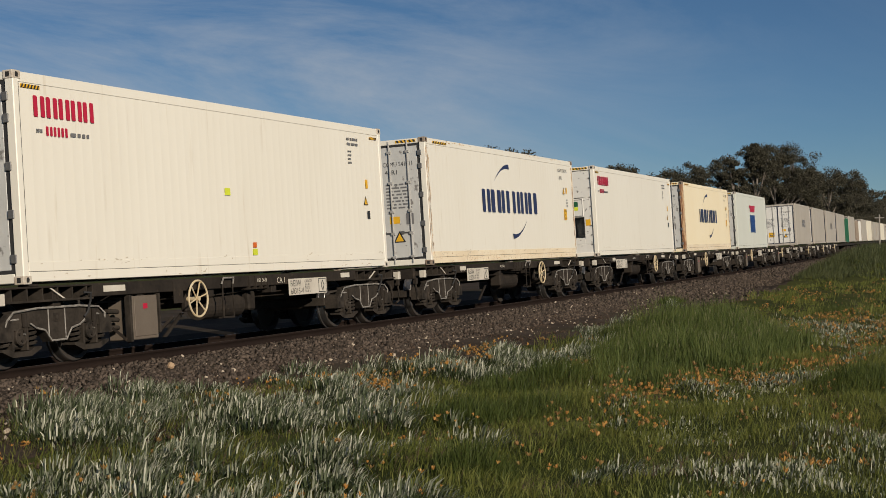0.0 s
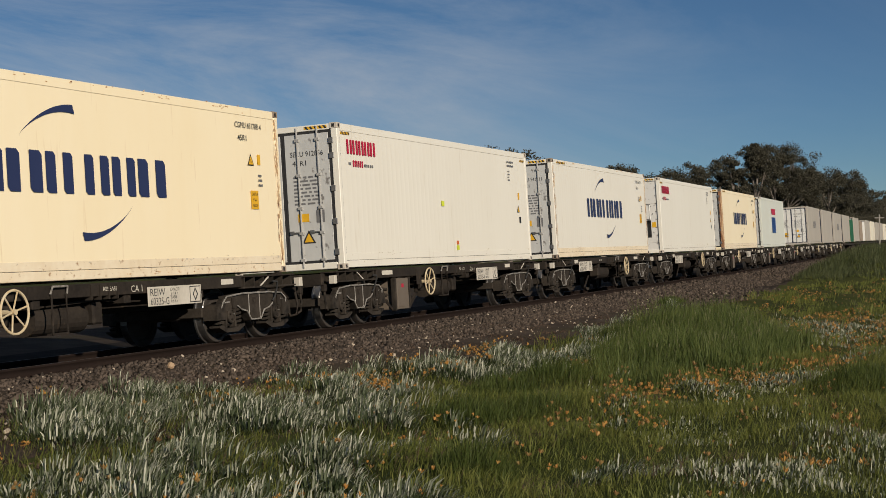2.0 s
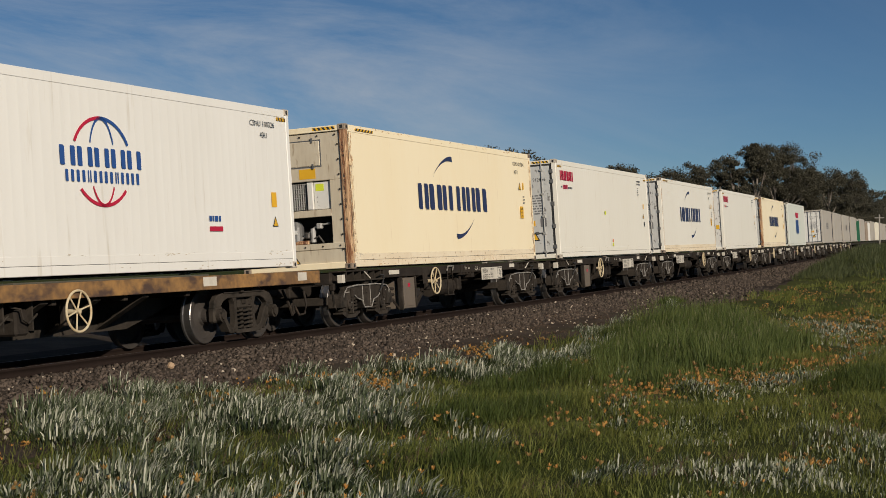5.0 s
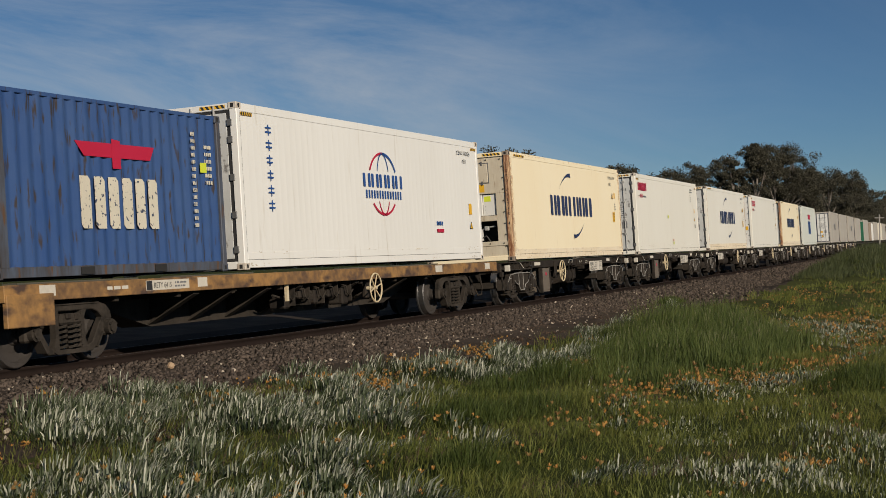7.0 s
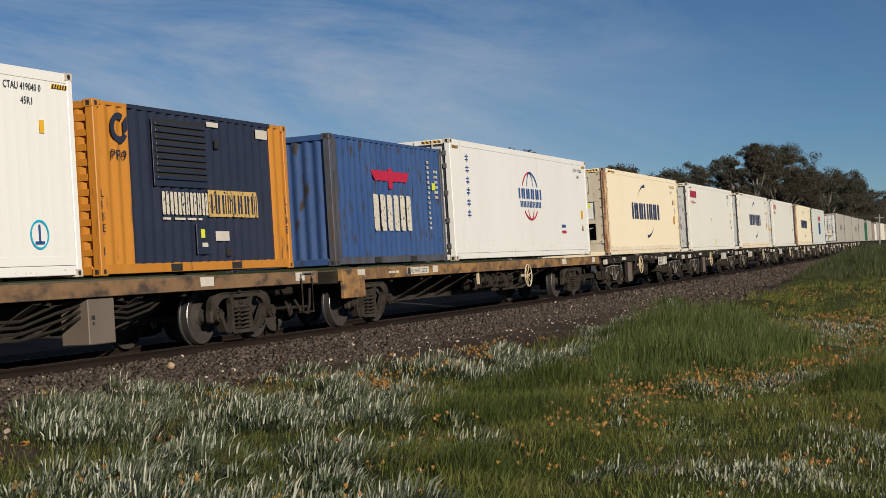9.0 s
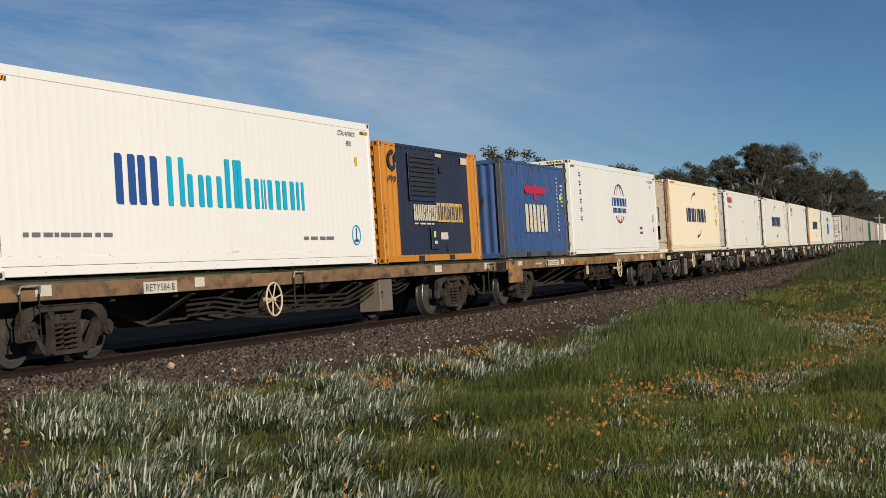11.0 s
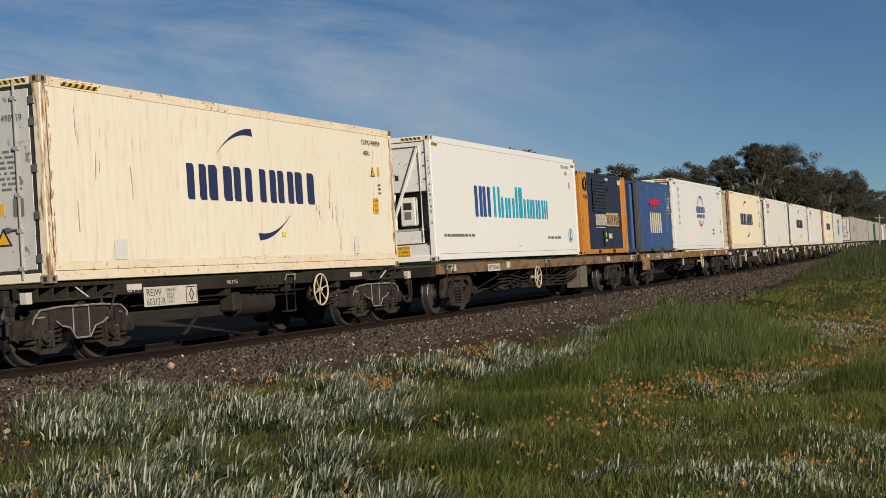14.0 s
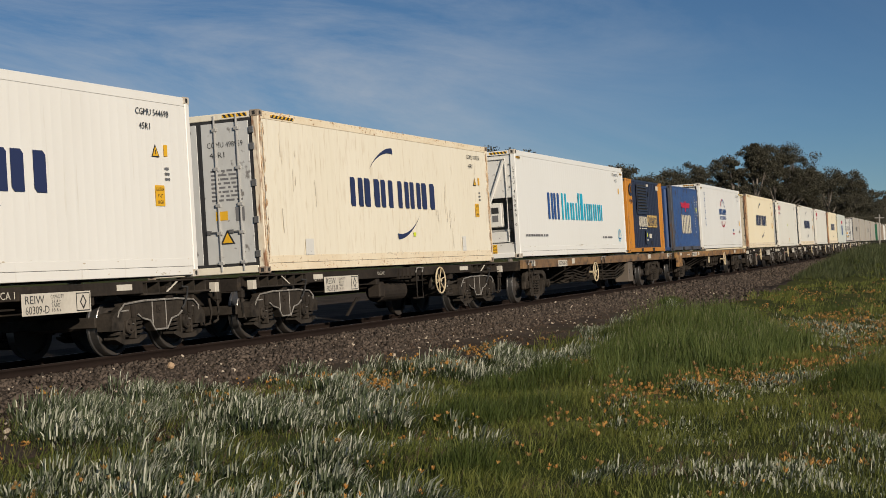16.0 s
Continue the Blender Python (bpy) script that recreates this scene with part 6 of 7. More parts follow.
FAR = [(105.5, L40, HC, M_dull, "b", "off-white container with grey doors"), (120.7, L40, HC, M_dull, "", "cream container"), (135.8, L40, HC, M_dull, "b", "off-white container"),
       (151.6, L40, HC, M_dull, "", "off-white container"), (165.2, L20, STD, M_green, "", "green steel container"), (172.9, L40, HC, M_dull, "", "off-white container"),
       (187.8, L20, STD, M_casting, "", "brown container"), (194.2, L20, STD, M_door, "", "grey container"), (203.0, L40, HC, M_dull, "", "off-white container"),
       (217.8, L40, HC, M_pale, "", "cream container"), (232.6, L40, HC, M_dull, "", "off-white container"), (247.4, L40, HC, M_dull, "", "off-white container"),
       (262.2, L40, HC, M_pale, "", "cream container"), (277.0, L40, HC, M_dull, "", "off-white container"), (291.8, L40, HC, M_dull, "", "off-white container")]
for s0, L, H_, m_, mk, lab in FAR:
    c = container("distant " + lab + " on the curving train", s0, L, H_, 1.2)
    shell(c, L, H_, m_, m_, M_castwhite, reefer=H_ == HC, far=True)
    door_end(c, L, H_, M_green if m_ is M_green else M_door, far=s0 > 106, number="CGMU 530000" if s0 < 106 else "", seal=M_navypaint)
    if mk:
        blocks("brand_mark", -1.1, 1.25, 0.55, [0.3, 0.4, 0.36, 0.3, 0.3, 0.4], 0.08, M_greyink, c, yS)
for s0 in (90.3, 105.5, 120.7, 135.8):
    skeletal_wagon(s0, s0 > 100, "60300", far=True)
for s0, L in [(f[0], f[1]) for f in FAR if f[1] == L40 and f[0] > 160] + [(151.6, 19.0), (187.8, 12.5)]:
    plain_wagon(s0, L)


# ================= stones and plants =================
rng = np.random.default_rng(7)


def stones(name, n, s_range, n_range, size, material, label, power=1.6):
    """Loose angular stones on the near side of the track."""
    s = s_range[0] + (s_range[1] - s_range[0]) * rng.random(n) ** power
    d = n_range[0] + (n_range[1] - n_range[0]) * rng.random(n)
    c = along(s, -d, ground_z(-d))
    base = np.array([(x, y, z) for x in (-1, 1) for y in (-1, 1) for z in (-1, 1)], float)
    r = size[0] + (size[1] - size[0]) * rng.random(n) ** 2.2
    v = base[None] * (0.35 + 0.4 * rng.random((n, 8, 1))) * r[:, None, None] * (0.6 + 0.6 * rng.random((n, 1, 3))) * np.array([1, 1, 0.7])
    q = rng.normal(size=(n, 4))
    q /= np.linalg.norm(q, axis=1)[:, None]
    w, x, y, z = q.T
    R = np.stack([1 - 2 * (y * y + z * z), 2 * (x * y - z * w), 2 * (x * z + y * w), 2 * (x * y + z * w), 1 - 2 * (x * x + z * z), 2 * (y * z - x * w),
                  2 * (x * z - y * w), 2 * (y * z + x * w), 1 - 2 * (x * x + y * y)], -1).reshape(n, 3, 3)
    v = np.einsum("nij,nkj->nki", R, v) + c[:, None] + np.array([0, 0, 1]) * (r * 0.15)[:, None, None]
    f = np.array([(0, 1, 3, 2), (4, 6, 7, 5), (0, 4, 5, 1), (2, 3, 7, 6), (0, 2, 6, 4), (1, 5, 7, 3)])
    F = (f[None] + 8 * np.arange(n)[:, None, None]).reshape(-1, 4)
    return tagged(raw(name, v.reshape(-1, 3), F, material), label, "gravel", kind="stuff")


stones("ballast_stones", 33000, (9, 75), (0.83, 3.1), (0.02, 0.062), M_stone, "dark grey-brown crushed ballast stones beside the rail", 1.5)
stones("far_ballast", 9000, (45, 150), (0.83, 5.2), (0.05, 0.11), M_stone, "dark ballast and gravel farther along the line", 1.2)
stones("gravel_chips", 16000, (11, 70), (2.2, 5.4), (0.012, 0.04), M_chip, "fine brown gravel beside the ballast", 1.3)
stones("pale_pebbles", 700, (12, 60), (1.0, 4.0), (0.02, 0.055), M_palestone, "scattered pale stones on dark gravel", 1.3)
rock = part("rock", B((-0.075, 0.075, -0.05, 0.05, -0.05, 0.05), bevel=0.025), M_rock)
rock.matrix_basis = Matrix.Translation(tuple(along(np.array([19.0]), np.array([-1.72]), -0.12)[0])) @ Euler((0.5, 0.4, 0.7)).to_matrix().to_4x4()
tagged(rock, "pale tan rock lying on the ballast", "rock")


def edge_n(x):
    """How far from the track the plants begin."""
    return np.interp(x, [0, 14.8, 16.5, 17.6, 18.8, 20, 22.6, 26, 29.4, 35, 44, 51, 64, 110], [2.7, 2.8, 2.9, 3.2, 3.6, 4.4, 5.2, 5.3, 5.7, 5.9, 4.9, 5.0, 4.9, 6.2])


def spread(n, r0, r1, a0, a1, power=0.5):
    """n places on the plain before the track, range and bearing between the bounds; power 0.5 spreads them evenly."""
    r = np.sqrt(r0 ** 2 + (r1 ** 2 - r0 ** 2) * rng.random(n) ** (power * 2))
    a = np.radians(a0 + (a1 - a0) * rng.random(n))
    x, y = r * np.cos(a), r * np.sin(a)
    return x, y, r, np.degrees(a), np.interp(x, _cx, _cy) - y


def patchy(x, y, scale, seed=0.0):
    return np.array([noise.noise(Vector((a * scale + seed, b * scale - seed, seed))) for a, b in zip(x, y)])


def blob(x, y, cx, cy, rx, ry, turn=0.0):
    c, s = math.cos(turn), math.sin(turn)
    u, v = (x - cx) * c + (y - cy) * s, -(x - cx) * s + (y - cy) * c
    return np.exp(-(u / rx) ** 2 - (v / ry) ** 2)


def blades(name, x, y, h, w, lean, material, label, category, curl=0.5, z=None, tip=0.12, az=None):
    """Narrow bent leaves, one at each place: height, width, lean (all arrays)."""
    n = len(x)
    z = ground_at(x, y) if z is None else z
    if az is None:
        az = rng.random(n) * 2 * np.pi
        az = np.where(rng.random(n) < 0.45, -1.1 + 0.7 * rng.normal(size=n), az)
    face = az + np.pi / 2 + rng.normal(size=n) * 0.5
    fx, fy = np.cos(face) * w / 2, np.sin(face) * w / 2
    dx, dy = np.cos(az) * lean, np.sin(az) * lean
    P = np.zeros((n, 6, 3))
    for k, (u, ww) in enumerate(((0.0, 0.8), (0.58, 1.0))):
        px, py, pz = x + dx * h * u * (1 - curl + curl * u), y + dy * h * u * (1 - curl + curl * u), z - 0.02 + h * u
        P[:, 2 * k] = np.stack([px - fx * ww, py - fy * ww, pz], -1)
        P[:, 2 * k + 1] = np.stack([px + fx * ww, py + fy * ww, pz], -1)
    tz = z - 0.02 + h * (1 - 0.25 * lean)
    P[:, 4] = np.stack([x + dx * h - fx * tip, y + dy * h - fy * tip, tz], -1)
    P[:, 5] = np.stack([x + dx * h + fx * tip, y + dy * h + fy * tip, tz], -1)
    T = np.array([(0, 1, 3, 2), (2, 3, 5, 4)])
    F = (T[None] + 6 * np.arange(n)[:, None, None]).reshape(-1, 4)
    return tagged(raw(name, P.reshape(-1, 3), F, material), label, category, kind="stuff")


def tufts(centres_x, centres_y, per, radius):
    k = rng.integers(per[0], per[1], len(centres_x))
    x, y = np.repeat(centres_x, k), np.repeat(centres_y, k)
    r, a = radius * np.sqrt(rng.random(len(x))), rng.random(len(x)) * 2 * np.pi
    return x + r * np.cos(a), y + r * np.sin(a), np.repeat(np.arange(len(centres_x)), k)


def bands(x, y, r, a):
    """Where faded flowers and silvery leaves run in bands across the grass."""
    mid = np.interp(a, [5, 6.7, 10.1, 13.2, 16.6], [31, 27, 21.9, 20.2, 18.1])
    near = np.clip((17.4 - a) / 1.2, 0, 1) * np.exp(-((r - mid) / 1.5) ** 2)
    far = np.clip((11 - a) / 1.5, 0, 1) * np.exp(-((r - 33) / 3.5) ** 2) + np.clip((10.6 - a) / 1.5, 0, 1) * 0.22 * np.exp(-((r - 50) / 7) ** 2)
    return np.clip(near + far + 0.9 * blob(x, y, 30.0, 5.6, 2.2, 0.7), 0, 1)


def silver_field(x, y, r, a, n):
    """Where the silvery plants outweigh the grass: 0 to 1."""
    s = np.clip((a - 22.4 + 0.12 * (r - 17) + 6.0 * patchy(x, y, 0.55, 19.0)) / 4.0, 0, 1)
    s = np.maximum(s, np.clip((a - 16) / 1.5, 0, 1) * np.clip((edge_n(x) + 2.6 - n) / 0.8, 0, 1) * (r < 33))
    s = np.maximum(s, 0.9 * bands(x, y, r, a) * (r < 40))
    s = np.maximum(s, 0.8 * np.clip((15.5 - a) / 1.5, 0, 1) * np.clip((18.0 - r) / 2, 0, 1) * np.clip(0.7 + 1.0 * patchy(x, y, 0.7, 13.0), 0, 1))
    s = np.maximum(s, blob(x, y, 12.2, 3.6, 0.5, 0.45))
    for cx, cy, rx, ry in ((10.9, 8.4, 0.9, 0.7), (11.9, 7.4, 0.5, 0.5), (13.3, 7.9, 0.6, 0.35), (11.3, 6.2, 0.5, 0.6), (18.3, 2.9, 0.9, 0.5), (14.9, 2.9, 0.8, 0.5), (13.6, 3.4, 0.7, 0.35)):
        s = s * (1 - 0.95 * blob(x, y, cx, cy, rx, ry))
    return np.clip(s + 0.25 * patchy(x, y, 0.6, 3.1), 0, 1)


def stand(x, y, n):
    """The tall grass beside the gravel."""
    return np.clip(1.6 * blob(x, y, 26.8, 6.3, 5.2, 1.35, 0.15), 0, 1) * (n > edge_n(x) + 0.5)


RIGHTWARD = YAW - math.pi / 2

# short green grass
x, y, r, a, n = spread(205000, 9.5, 27, 3.5, 42, 0.42)
sf = silver_field(x, y, r, a, n)
keep = (n > edge_n(x) + 0.35 + 0.3 * patchy(x, y, 0.8, 1.0)) & (rng.random(len(x)) < np.maximum(0.10 + 0.90 * (1 - sf), 0.22 * (patchy(x, y, 0.75, 7.0) < -0.08))) & (patchy(x, y, 0.9, 31.0) > -0.42)
x, y, r = x[keep], y[keep], r[keep]
m = len(x)
blades("grass", x, y, (0.06 + 0.15 * rng.random(m)) * (1 + 0.8 * patchy(x, y, 0.45, 5.0)), 0.004 + 0.005 * rng.random(m), 0.25 + 0.6 * rng.random(m), M_grass,
       "short fresh green grass beside the track", "grass")
# far grass in tufts
x, y, r, a, n = spread(11000, 24, 125, 2.5, 34, 0.72)
keep = (n > edge_n(x) + 0.3 + 0.8 * patchy(x, y, 0.3, 2.0)) & (rng.random(len(x)) > 0.75 * bands(x, y, r, a)) & (patchy(x, y, 0.5, 21.0) > -0.26)
x, y, _ = tufts(x[keep], y[keep], (12, 22), 0.28)
m = len(x)
rr = np.hypot(x, y)
blades("far_grass", x, y, (0.08 + 0.2 * rng.random(m)) * (1 + 0.8 * patchy(x, y, 0.15, 5.0)), 0.004 + 0.00026 * rr, 0.2 + 0.5 * rng.random(m), M_grass,
       "rough green grass along the line", "grass")
# tall grass: a stand beside the gravel, and on the bank
x, y, r, a, n = spread(60000, 20, 46, 7, 20)
hump = stand(x, y, n) * (0.85 + 1.1 * patchy(x, y, 0.6, 9.0))
keep = (hump > 0.22) & (rng.random(len(x)) < 0.35 + 0.6 * hump)
x, y, hh = x[keep], y[keep], hump[keep]
x, y, k = tufts(x, y, (3, 6), 0.10)
m = len(x)
blades("tall_grass", x, y, (0.16 + 0.42 * rng.random(m) ** 1.4) * (0.4 + 0.75 * hh[k]) * (1 + 0.9 * patchy(x, y, 1.3, 17.0)), 0.006 + 0.005 * rng.random(m), 0.1 + 0.4 * rng.random(m), M_tallgrass, "tall dark green wild grass beside the gravel", "grass")
x, y, r, a, n = spread(9000, 20, 46, 7, 20)
keep = stand(x, y, n) * (0.85 + 1.1 * patchy(x, y, 0.6, 9.0)) > 0.45
x, y = x[keep], y[keep]
m = len(x)
hs = 0.34 + 0.26 * rng.random(m)
an, ln = rng.random(m) * 2 * np.pi, 0.05 + 0.2 * rng.random(m)
blades("tall_stalk", x, y, hs, np.full(m, 0.0035), ln, M_tallgrass, "thin stalks above the tall grass", "grass", az=an)
blades("seed_head", x + np.cos(an) * ln * hs * 0.9, y + np.sin(an) * ln * hs * 0.9, np.full(m, 0.075), np.full(m, 0.007), ln, M_seedhead, "feathery buff seed heads above the tall grass", "grass", z=ground_at(x, y) + hs * 0.9, az=an)
x, y, r, a, n = spread(4200, 44, 112, 4.5, 13, 0.6)
hump = 1.1 * np.exp(-((x - 77) / 12.5) ** 2) / (1 + np.exp((y - 11.5) / 0.4)) + 0.5 * patchy(x, y, 0.3, 9.0)
keep = (n > edge_n(x) - 0.2) & (hump > 0.28)
x, y, hh = x[keep], y[keep], np.clip(hump[keep], 0.2, 1.2)
x, y, k = tufts(x, y, (26, 44), 0.3)
m = len(x)
blades("bank_grass", x, y, (0.2 + 0.34 * rng.random(m)) * (0.5 + 0.85 * hh[k]), 0.012 + 0.006 * rng.random(m), 0.12 + 0.4 * rng.random(m), M_bankgrass, "feathery green grass on a low bank", "grass")


# silvery tufts: mounds of long leaves that bend outward
def mounds(cx, cy, rad, per, tall, material, name, label, width=(0.008, 0.008), drift=0.4, bend=0.68, dome=0.09):
    k = np.repeat(np.arange(len(cx)), per)
    u = np.sqrt(rng.random(len(k)))
    an = rng.random(len(k)) * 2 * np.pi
    x, y = cx[k] + rad[k] * u * np.cos(an), cy[k] + rad[k] * u * np.sin(an)
    ox, oy = u * np.cos(an) + drift * math.cos(RIGHTWARD), u * np.sin(an) + drift * math.sin(RIGHTWARD)
    az = np.arctan2(oy, ox) + 0.35 * rng.normal(size=len(k))
    lean = np.clip(0.05 + bend * np.hypot(ox, oy) + 0.15 * rng.normal(size=len(k)), 0.05, 1.3)
    h = tall[k] * (0.6 + 0.55 * rng.random(len(k))) * (1.1 - 0.35 * u)
    z = ground_at(x, y) + dome * (rad[k] / 0.2) * (1 - u * u)
    return blades(name, x, y, h, width[0] + width[1] * rng.random(len(k)), lean, material, label, "plant", 0.8, z, 0.35, az)


x, y, r, a, n = spread(3300, 9.5, 33, 14, 42, 0.6)
sf = silver_field(x, y, r, a, n)
keep = (a > 16) & (n > edge_n(x) + 0.15 + 1.1 * patchy(x, y, 0.7, 1.0)) & (rng.random(len(x)) < sf ** 1.5) & (patchy(x, y, 0.75, 7.0) > -0.07)
lone = np.array([(26.0, 10.6), (26.3, 10.3), (20.2, 11.0), (20.4, 10.8), (43.0, 11.0), (45.2, 11.6), (45.8, 11.7), (31.0, 10.0), (33.5, 9.8)])
cx_, cy_ = np.concatenate([x[keep], lone[:, 0]]), np.concatenate([y[keep], lone[:, 1]])
rad = 0.14 + 0.3 * rng.random(len(cx_)) ** 1.8
tall = 0.085 + 0.10 * rng.random(len(cx_)) + 0.22 * (rad - 0.14) + 0.06 * patchy(cx_, cy_, 0.5, 41.0)
mounds(cx_, cy_, rad, 68, tall * 0.76, M_silver, "silver_plant", "silvery grey-leaved wild plants in dense mounds", (0.008, 0.010), dome=0.12)
# Dark leaves, lower and wider than the mound, stand for shade between tufts.
mounds(cx_, cy_, rad * 1.25, 62, tall * 0.72, M_shadeleaf, "dark_leaf_plant", "dark green leaves as the shade low among the silvery tufts", (0.009, 0.010), dome=0.05)
x, y, r, a, n = spread(15000, 9.5, 40, 3.5, 17.5, 0.6)
sf = silver_field(x, y, r, a, n)
keep = (rng.random(len(x)) < sf) & (patchy(x, y, 0.9, 7.0) > -0.28) & (stand(x, y, n) < 0.4)
cx_, cy_ = x[keep], y[keep]
mounds(cx_, cy_, np.full(len(cx_), 0.2), 8, 0.045 + 0.06 * rng.random(len(cx_)), M_lowsilver, "low_silver_plant", "low silvery wild plants thinly among grass", (0.009, 0.010), 0.2, 0.35, 0.02)
# dense dark clumps
cl = np.array([(16.0, 6.35, 0.75), (16.6, 6.0, 0.7), (15.2, 6.2, 0.55), (20.2, 2.7, 0.8), (21.0, 2.5, 0.6), (45.6, 11.7, 0.5), (39.0, 5.9, 0.6), (11.7, 4.7, 0.4), (23.4, 6.1, 0.8), (24.6, 6.3, 0.8), (18.3, 7.0, 0.6), (20.0, 6.8, 0.7), (27.5, 8.0, 0.9), (29.0, 8.0, 0.8)])
per = 1300
x, y = np.repeat(cl[:, 0], per), np.repeat(cl[:, 1], per)
rad, an = np.repeat(cl[:, 2], per) * np.sqrt(rng.random(len(x))), rng.random(len(x)) * 2 * np.pi
x, y = x + rad * np.cos(an) * 1.3, y + rad * np.sin(an) * 0.8
m = len(x)
blades("dark_grass", x, y, (0.16 + 0.2 * rng.random(m)) * (1.15 - 0.6 * (rad / np.repeat(cl[:, 2], per)) ** 2), 0.005 + 0.005 * rng.random(m), 0.1 + 0.4 * rng.random(m), M_darkgrass,
       "dense dark green grass in low clumps", "grass")
# brown dry stems, thick where a tuft has died
x, y, r, a, n = spread(9000, 9.5, 50, 3.5, 41, 0.6)
keep = (n > edge_n(x)) & ((patchy(x, y, 0.8, 11.0) + 0.4 * bands(x, y, r, a) > 0.22) | ((patchy(x, y, 0.75, 7.0) < -0.05) & (a > 17)))
x, y, _ = tufts(x[keep], y[keep], (7, 14), 0.2)
m = len(x)
blades("dry_stems", x, y, 0.05 + 0.12 * rng.random(m), 0.003 + 0.005 * rng.random(m), 0.3 + 0.9 * rng.random(m), M_dry, "dry brown stems among the plants", "plant", 0.3)
# single tall stalks
x, y, r, a, n = spread(260, 13, 40, 6, 40)
keep = (n > edge_n(x) + 0.3)
x, y = x[keep], y[keep]
blades("grass_stalk", x, y, 0.3 + 0.3 * rng.random(len(x)), np.full(len(x), 0.004), 0.05 + 0.3 * rng.random(len(x)), M_tallgrass, "thin tall grass stalks", "grass")


def flowers(name, x, y, h, size, material, label):
    """Half-closed cups of six narrow petals, each head tilted a little."""
    n = len(x)
    c = np.stack([x, y, ground_at(x, y) + h], -1)
    q = rng.normal(size=(n, 3)) * 0.35 + np.array([0.12, -0.1, 1.0])
    q /= np.linalg.norm(q, axis=1)[:, None]
    t = np.cross(q, np.array([1.0, 0.1, 0]))
    t /= np.linalg.norm(t, axis=1)[:, None]
    b = np.cross(q, t)
    flare = (0.6 + 0.7 * rng.random(n) ** 1.5)[:, None]
    s = size[:, None]
    V = []
    for k in range(6):
        an = k * np.pi / 3
        d, e = t * math.cos(an) + b * math.sin(an), -t * math.sin(an) + b * math.cos(an)
        top = 1.15 + 0.5 * rng.random((n, 1))
        V += [c + d * s * 0.2, c + (d * flare * 0.8 + e * 0.32 + q * top * 0.6) * s, c + (d * flare + q * top) * s, c + (d * flare * 0.8 - e * 0.32 + q * top * 0.6) * s]
    F = np.arange(n * 24).reshape(-1, 4)
    return tagged(raw(name, np.stack(V, 1).reshape(-1, 3), F, material), label, "flower", kind="stuff")


x, y, r, a, n = spread(9500, 10, 66, 3.5, 41, 0.7)
b_ = bands(x, y, r, a)
sf = silver_field(x, y, r, a, n)
keep = (n > edge_n(x) + 0.1) & ((rng.random(len(x)) < 0.045 + 0.05 * sf) | (rng.random(len(x)) < 0.85 * b_)) & (stand(x, y, n) < 0.3)
spots_ = np.array([(21.0, 9.6), (21.6, 9.3), (26.2, 10.0), (17.6, 5.3), (17.5, 5.15), (15.1, 9.3), (14.6, 11.4), (19.2, 8.4), (13.9, 4.6), (20.6, 9.7), (17.7, 8.5), (18.0, 8.4), (20.3, 9.2), (21.3, 9.0), (19.4, 8.9), (18.6, 8.7), (22.3, 8.8), (20.9, 8.6), (25.6, 8.9), (27.0, 8.6), (19.9, 8.4)])
bx_, by_ = np.concatenate([x[keep], np.repeat(spots_[:, 0], 2)]), np.concatenate([y[keep], np.repeat(spots_[:, 1], 2)])
rust_ = np.array([(17.4, 8.6), (17.0, 8.2), (16.8, 7.9), (17.6, 8.1), (18.6, 9.8), (19.0, 9.4), (22.6, 9.1), (22.9, 9.4), (23.6, 9.2), (16.6, 5.0), (17.0, 4.6), (14.6, 4.2), (13.7, 4.4), (15.0, 4.3)])
bx_, by_ = np.concatenate([bx_, np.repeat(rust_[:, 0], 4) + 0.2 * rng.normal(size=4 * len(rust_))]), np.concatenate([by_, np.repeat(rust_[:, 1], 4) + 0.15 * rng.normal(size=4 * len(rust_))])
fx_, fy_, k = tufts(bx_, by_, (2, 7), 0.15)
tone = rng.random(len(bx_))[k] + 0.25 * rng.normal(size=len(k))
hgt = 0.12 + 0.12 * rng.random(len(k))
siz = (0.014 + 0.017 * rng.random(len(k)) ** 1.6) * (1 + np.hypot(fx_, fy_) / 90)
inband = bands(fx_, fy_, np.hypot(fx_, fy_), np.degrees(np.arctan2(fy_, fx_)))
fresh = tone > 0.6 + 0.08 * inband
flowers("orange_flowers", fx_[fresh], fy_[fresh], hgt[fresh], siz[fresh], M_petal, "half-closed orange and yellow wild flowers")
flowers("faded_flowers", fx_[~fresh], fy_[~fresh], hgt[~fresh], siz[~fresh], M_faded_petal, "faded buff and brown flower heads")


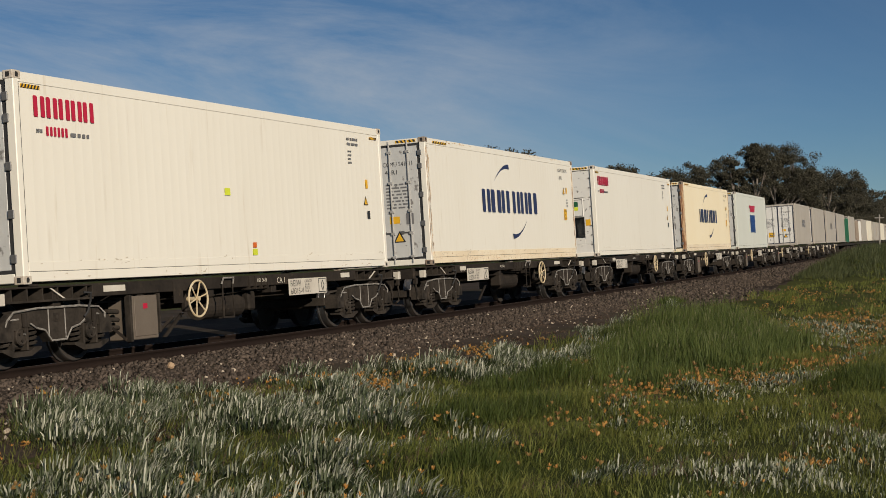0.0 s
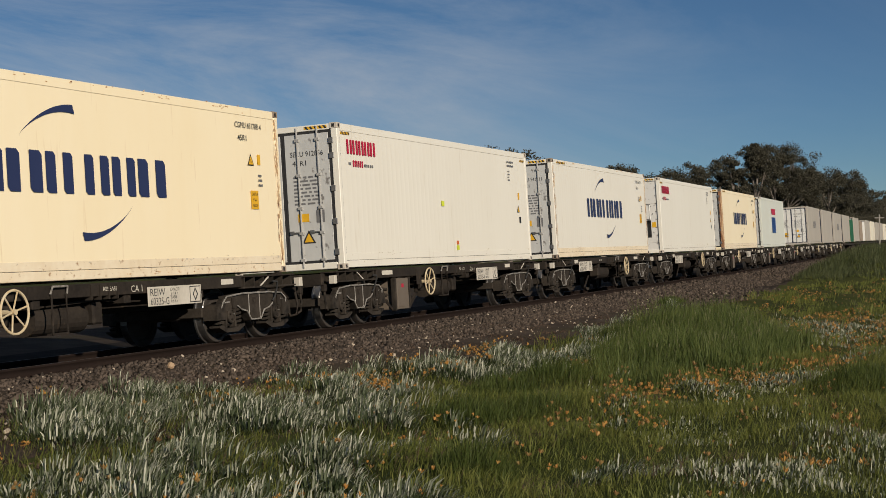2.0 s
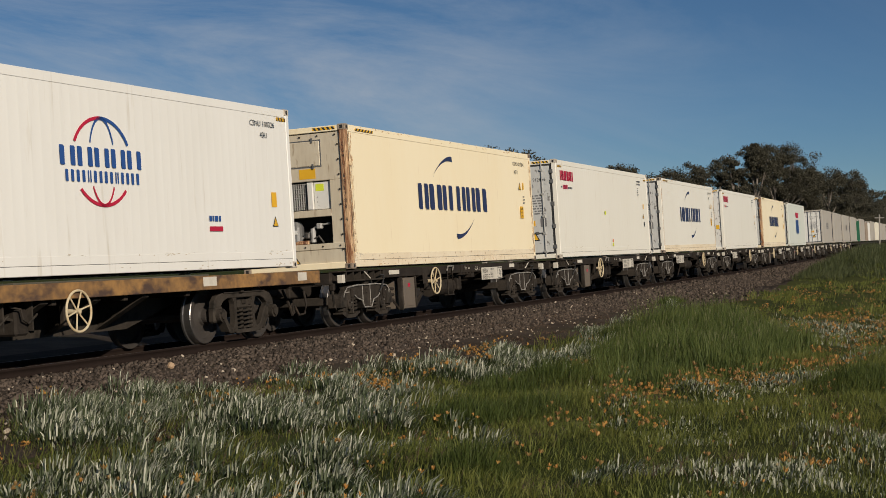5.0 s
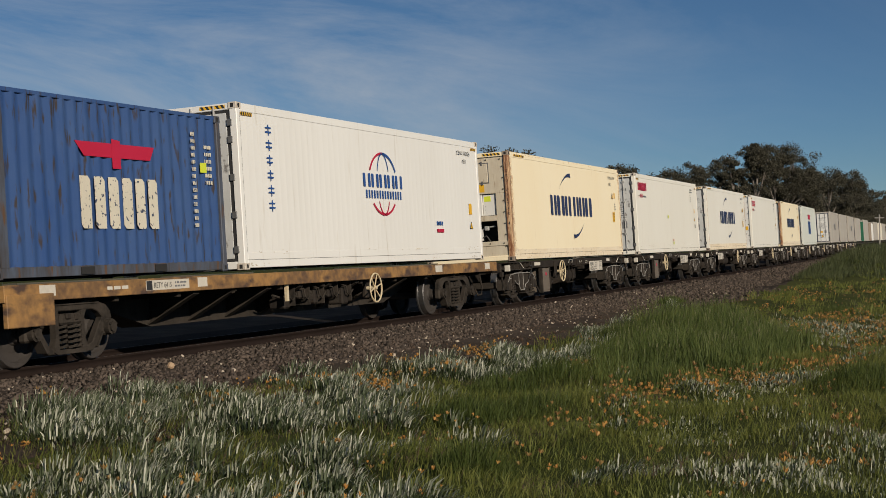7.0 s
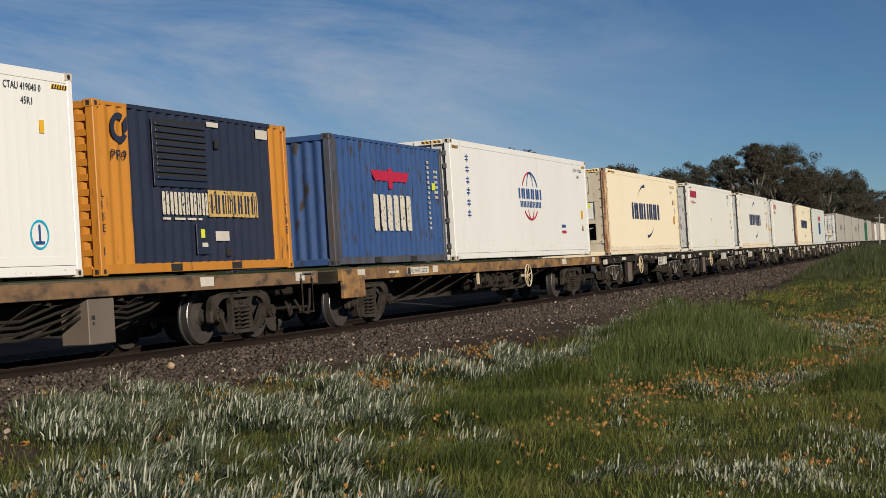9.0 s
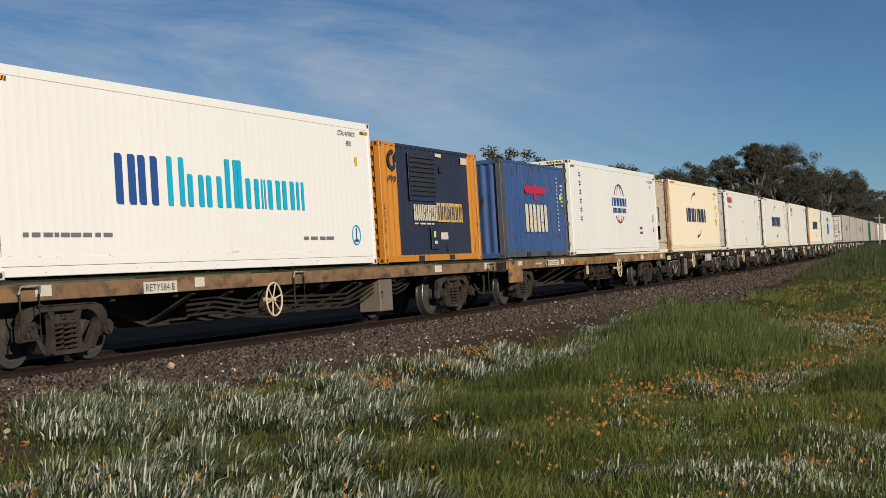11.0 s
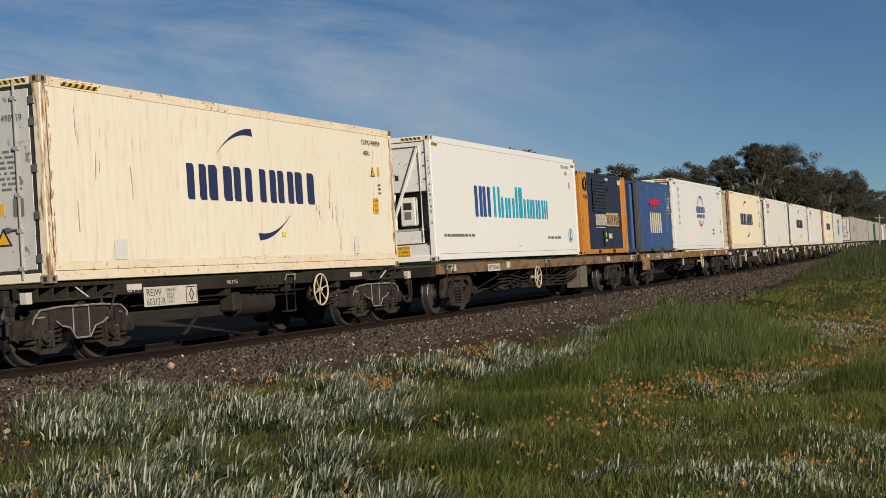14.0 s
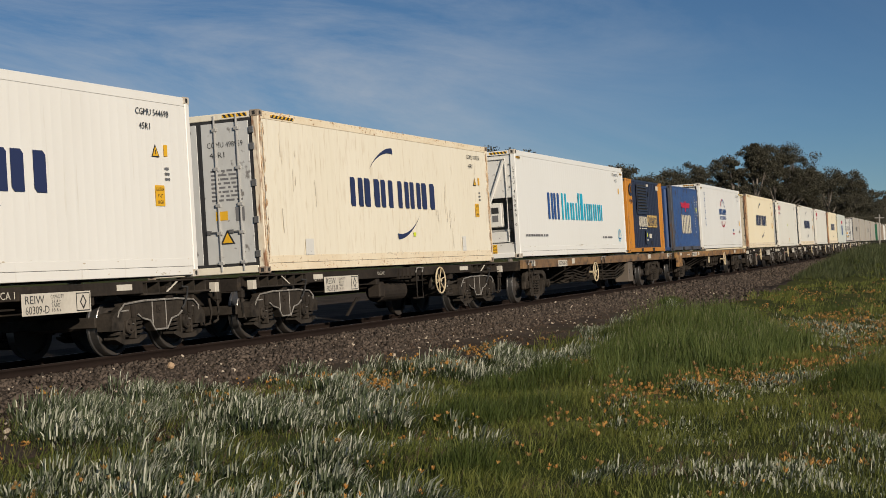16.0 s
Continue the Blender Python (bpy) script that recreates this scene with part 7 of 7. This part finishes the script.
# ================= trees =================
def tree(x, y, height, spread_r, seed, low=0.3, label="tall dark eucalyptus tree behind the railway", leaves=25000, name="tree"):
    rd = np.random.default_rng(seed)
    t = empty(name, label, "tree", "trees behind the train")
    t.matrix_basis = Matrix.Translation((x, y, -0.45))
    bm = bmesh.new()
    top = Vector((rd.normal() * 0.4, rd.normal() * 0.4, height * 0.55))
    mid = Vector((rd.normal() * 0.25, rd.normal() * 0.25, height * 0.28))
    r0 = height * 0.022
    rod((0, 0, 0), mid, r0, 9, bm, r0 * 0.8)
    rod(mid, top, r0 * 0.8, 8, bm, r0 * 0.5)
    clumps = []
    for i in range(14):
        u = low + (1 - low) * rd.random() ** 0.8
        an = rd.random() * 2 * math.pi
        start = mid.lerp(top, min(1, max(0, u * 1.2 - 0.3)))
        rr = spread_r * (0.45 + 0.6 * rd.random()) * (1.0 - 0.55 * max(0, u - 0.55) / 0.45)
        end = Vector((rr * math.cos(an), rr * math.sin(an), height * (u * 0.9 + 0.06)))
        kn = start.lerp(end, 0.5) + Vector((0, 0, -0.04 * height * rd.random()))
        limb = rod(start, kn, r0 * 0.45, 6, None, r0 * 0.3)
        rod(kn, end, r0 * 0.3, 6, limb, r0 * 0.1)
        part("limb", limb, M_bark, t)
        for k in range(9):
            clumps.append(np.array(end.lerp(kn, rd.random() * 0.7)) + rd.normal(size=3) * spread_r * np.array([0.22, 0.22, 0.15]))
    clumps.append(np.array((top.x, top.y, height * 0.93)))
    part("trunk", bm, M_bark, t)
    C = np.array(clumps)
    C[:, 2] = np.clip(C[:, 2], height * low * 0.6, height * 0.965)
    which = rd.integers(0, len(C), leaves)
    rad = spread_r * (0.10 + 0.15 * rd.random(len(C)))
    d = rd.normal(size=(leaves, 3))
    d /= np.linalg.norm(d, axis=1)[:, None]
    P = C[which] + d * (rad[which] * (0.15 + 1.0 * rd.random(leaves) ** 0.8))[:, None] * np.array([1.15, 1.15, 0.75])
    u = rd.normal(size=(leaves, 3))
    u /= np.linalg.norm(u, axis=1)[:, None]
    w = np.cross(u, rd.normal(size=(leaves, 3)))
    w /= np.linalg.norm(w, axis=1)[:, None]
    L = (0.06 + 0.08 * rd.random(leaves))[:, None]
    V = np.stack([P - u * L, P + u * L + w * L * 0.7, P + u * L - w * L * 0.7], 1)
    F = np.arange(leaves * 3).reshape(-1, 3)
    raw("crown", V.reshape(-1, 3), F, M_leaf, t)
    return t


def by_bearing(px, dist):
    a = YAW - math.atan((px - 784) / 2659.0)
    return dist * math.cos(a), dist * math.sin(a)


for i, (px, dist, height, sp, low) in enumerate([(903, 150, 11.9, 3.6, 0.3), (1128, 190, 11.8, 4.4, 0.3), (1172, 195, 11.2, 4.0, 0.25), (1222, 200, 12.9, 4.0, 0.25), (1268, 205, 13.6, 4.6, 0.25),
                                                 (1300, 200, 13.0, 2.4, 0.3), (1345, 215, 16.0, 3.3, 0.3), (1372, 222, 16.2, 3.8, 0.25), (1402, 224, 16.2, 4.8, 0.2), (1430, 230, 15.0, 4.4, 0.2),
                                                 (1464, 245, 13.8, 4.6, 0.15), (1495, 262, 13.6, 4.6, 0.15), (1524, 285, 13.6, 4.6, 0.3), (1552, 335, 12.4, 5.0, 0.15), (1590, 350, 12.0, 5.0, 0.15)]):
    bx, by = by_bearing(px, dist)
    tree(bx, by, height, sp, 40 + i, low)
for i, (px, dist, height, sp) in enumerate([(1150, 215, 7, 5), (1205, 218, 7.5, 5), (1250, 220, 9.0, 5), (1290, 224, 10.0, 5.5), (1330, 236, 10.5, 5.5), (1365, 240, 11.0, 6), (1400, 246, 11.0, 6), (1438, 254, 10.5, 6),
                                            (1475, 268, 10, 6), (1508, 285, 9, 6), (1535, 330, 8.5, 6.5), (1568, 345, 7.5, 7), (1605, 350, 8, 7)]):
    bx, by = by_bearing(px, dist)
    tree(bx, by, height, sp, 90 + i, 0.1, "dense dark shrubby tree behind the railway", 18000, "shrub_tree")

# poles by the line, far off
bx, by = by_bearing(1557, 236)
pole = empty("utility_pole", "grey timber utility pole with crossarm beside the line", "pole")
pole.matrix_basis = Matrix.Translation((bx, by, -0.4))
part("pole", rod((0, 0, 0), (0, 0, 5.6), 0.13, 10, None, 0.1), M_pole, pole)
part("crossarm", B((-0.08, 0.08, -0.7, 0.7, 5.0, 5.15), bevel=0.02), M_pole, pole)
bx, by = by_bearing(1563, 120)
post = empty("marker_post", "white painted marker post beside the track", "post")
post.matrix_basis = Matrix.Translation((bx, by, -0.42))
part("post", B((-0.09, 0.09, -0.09, 0.09, 0, 1.25), bevel=0.02), M_post, post)
part("cap", B((-0.11, 0.11, -0.11, 0.11, 1.25, 1.31), bevel=0.015), M_post, post)


# ================= what moves =================
def run_at(t):
    return float(np.interp(t, [r[0] for r in RUN], [r[1] for r in RUN]))


def motions():
    for thing, place, up in MOVING:
        walk(thing, [(t, on_track(place + d, up)) for t, d in RUN])
    for w, (x, y, z) in TURNING:
        rows = []
        for i in range(154):
            t = i * 0.1
            rows.append((t, Matrix.Translation((x, y, z)) @ Matrix.Rotation(run_at(t) / 0.46, 4, "Y")))
        rows.append((16.0, rows[-1][1]))
        walk(w, rows)


motions()
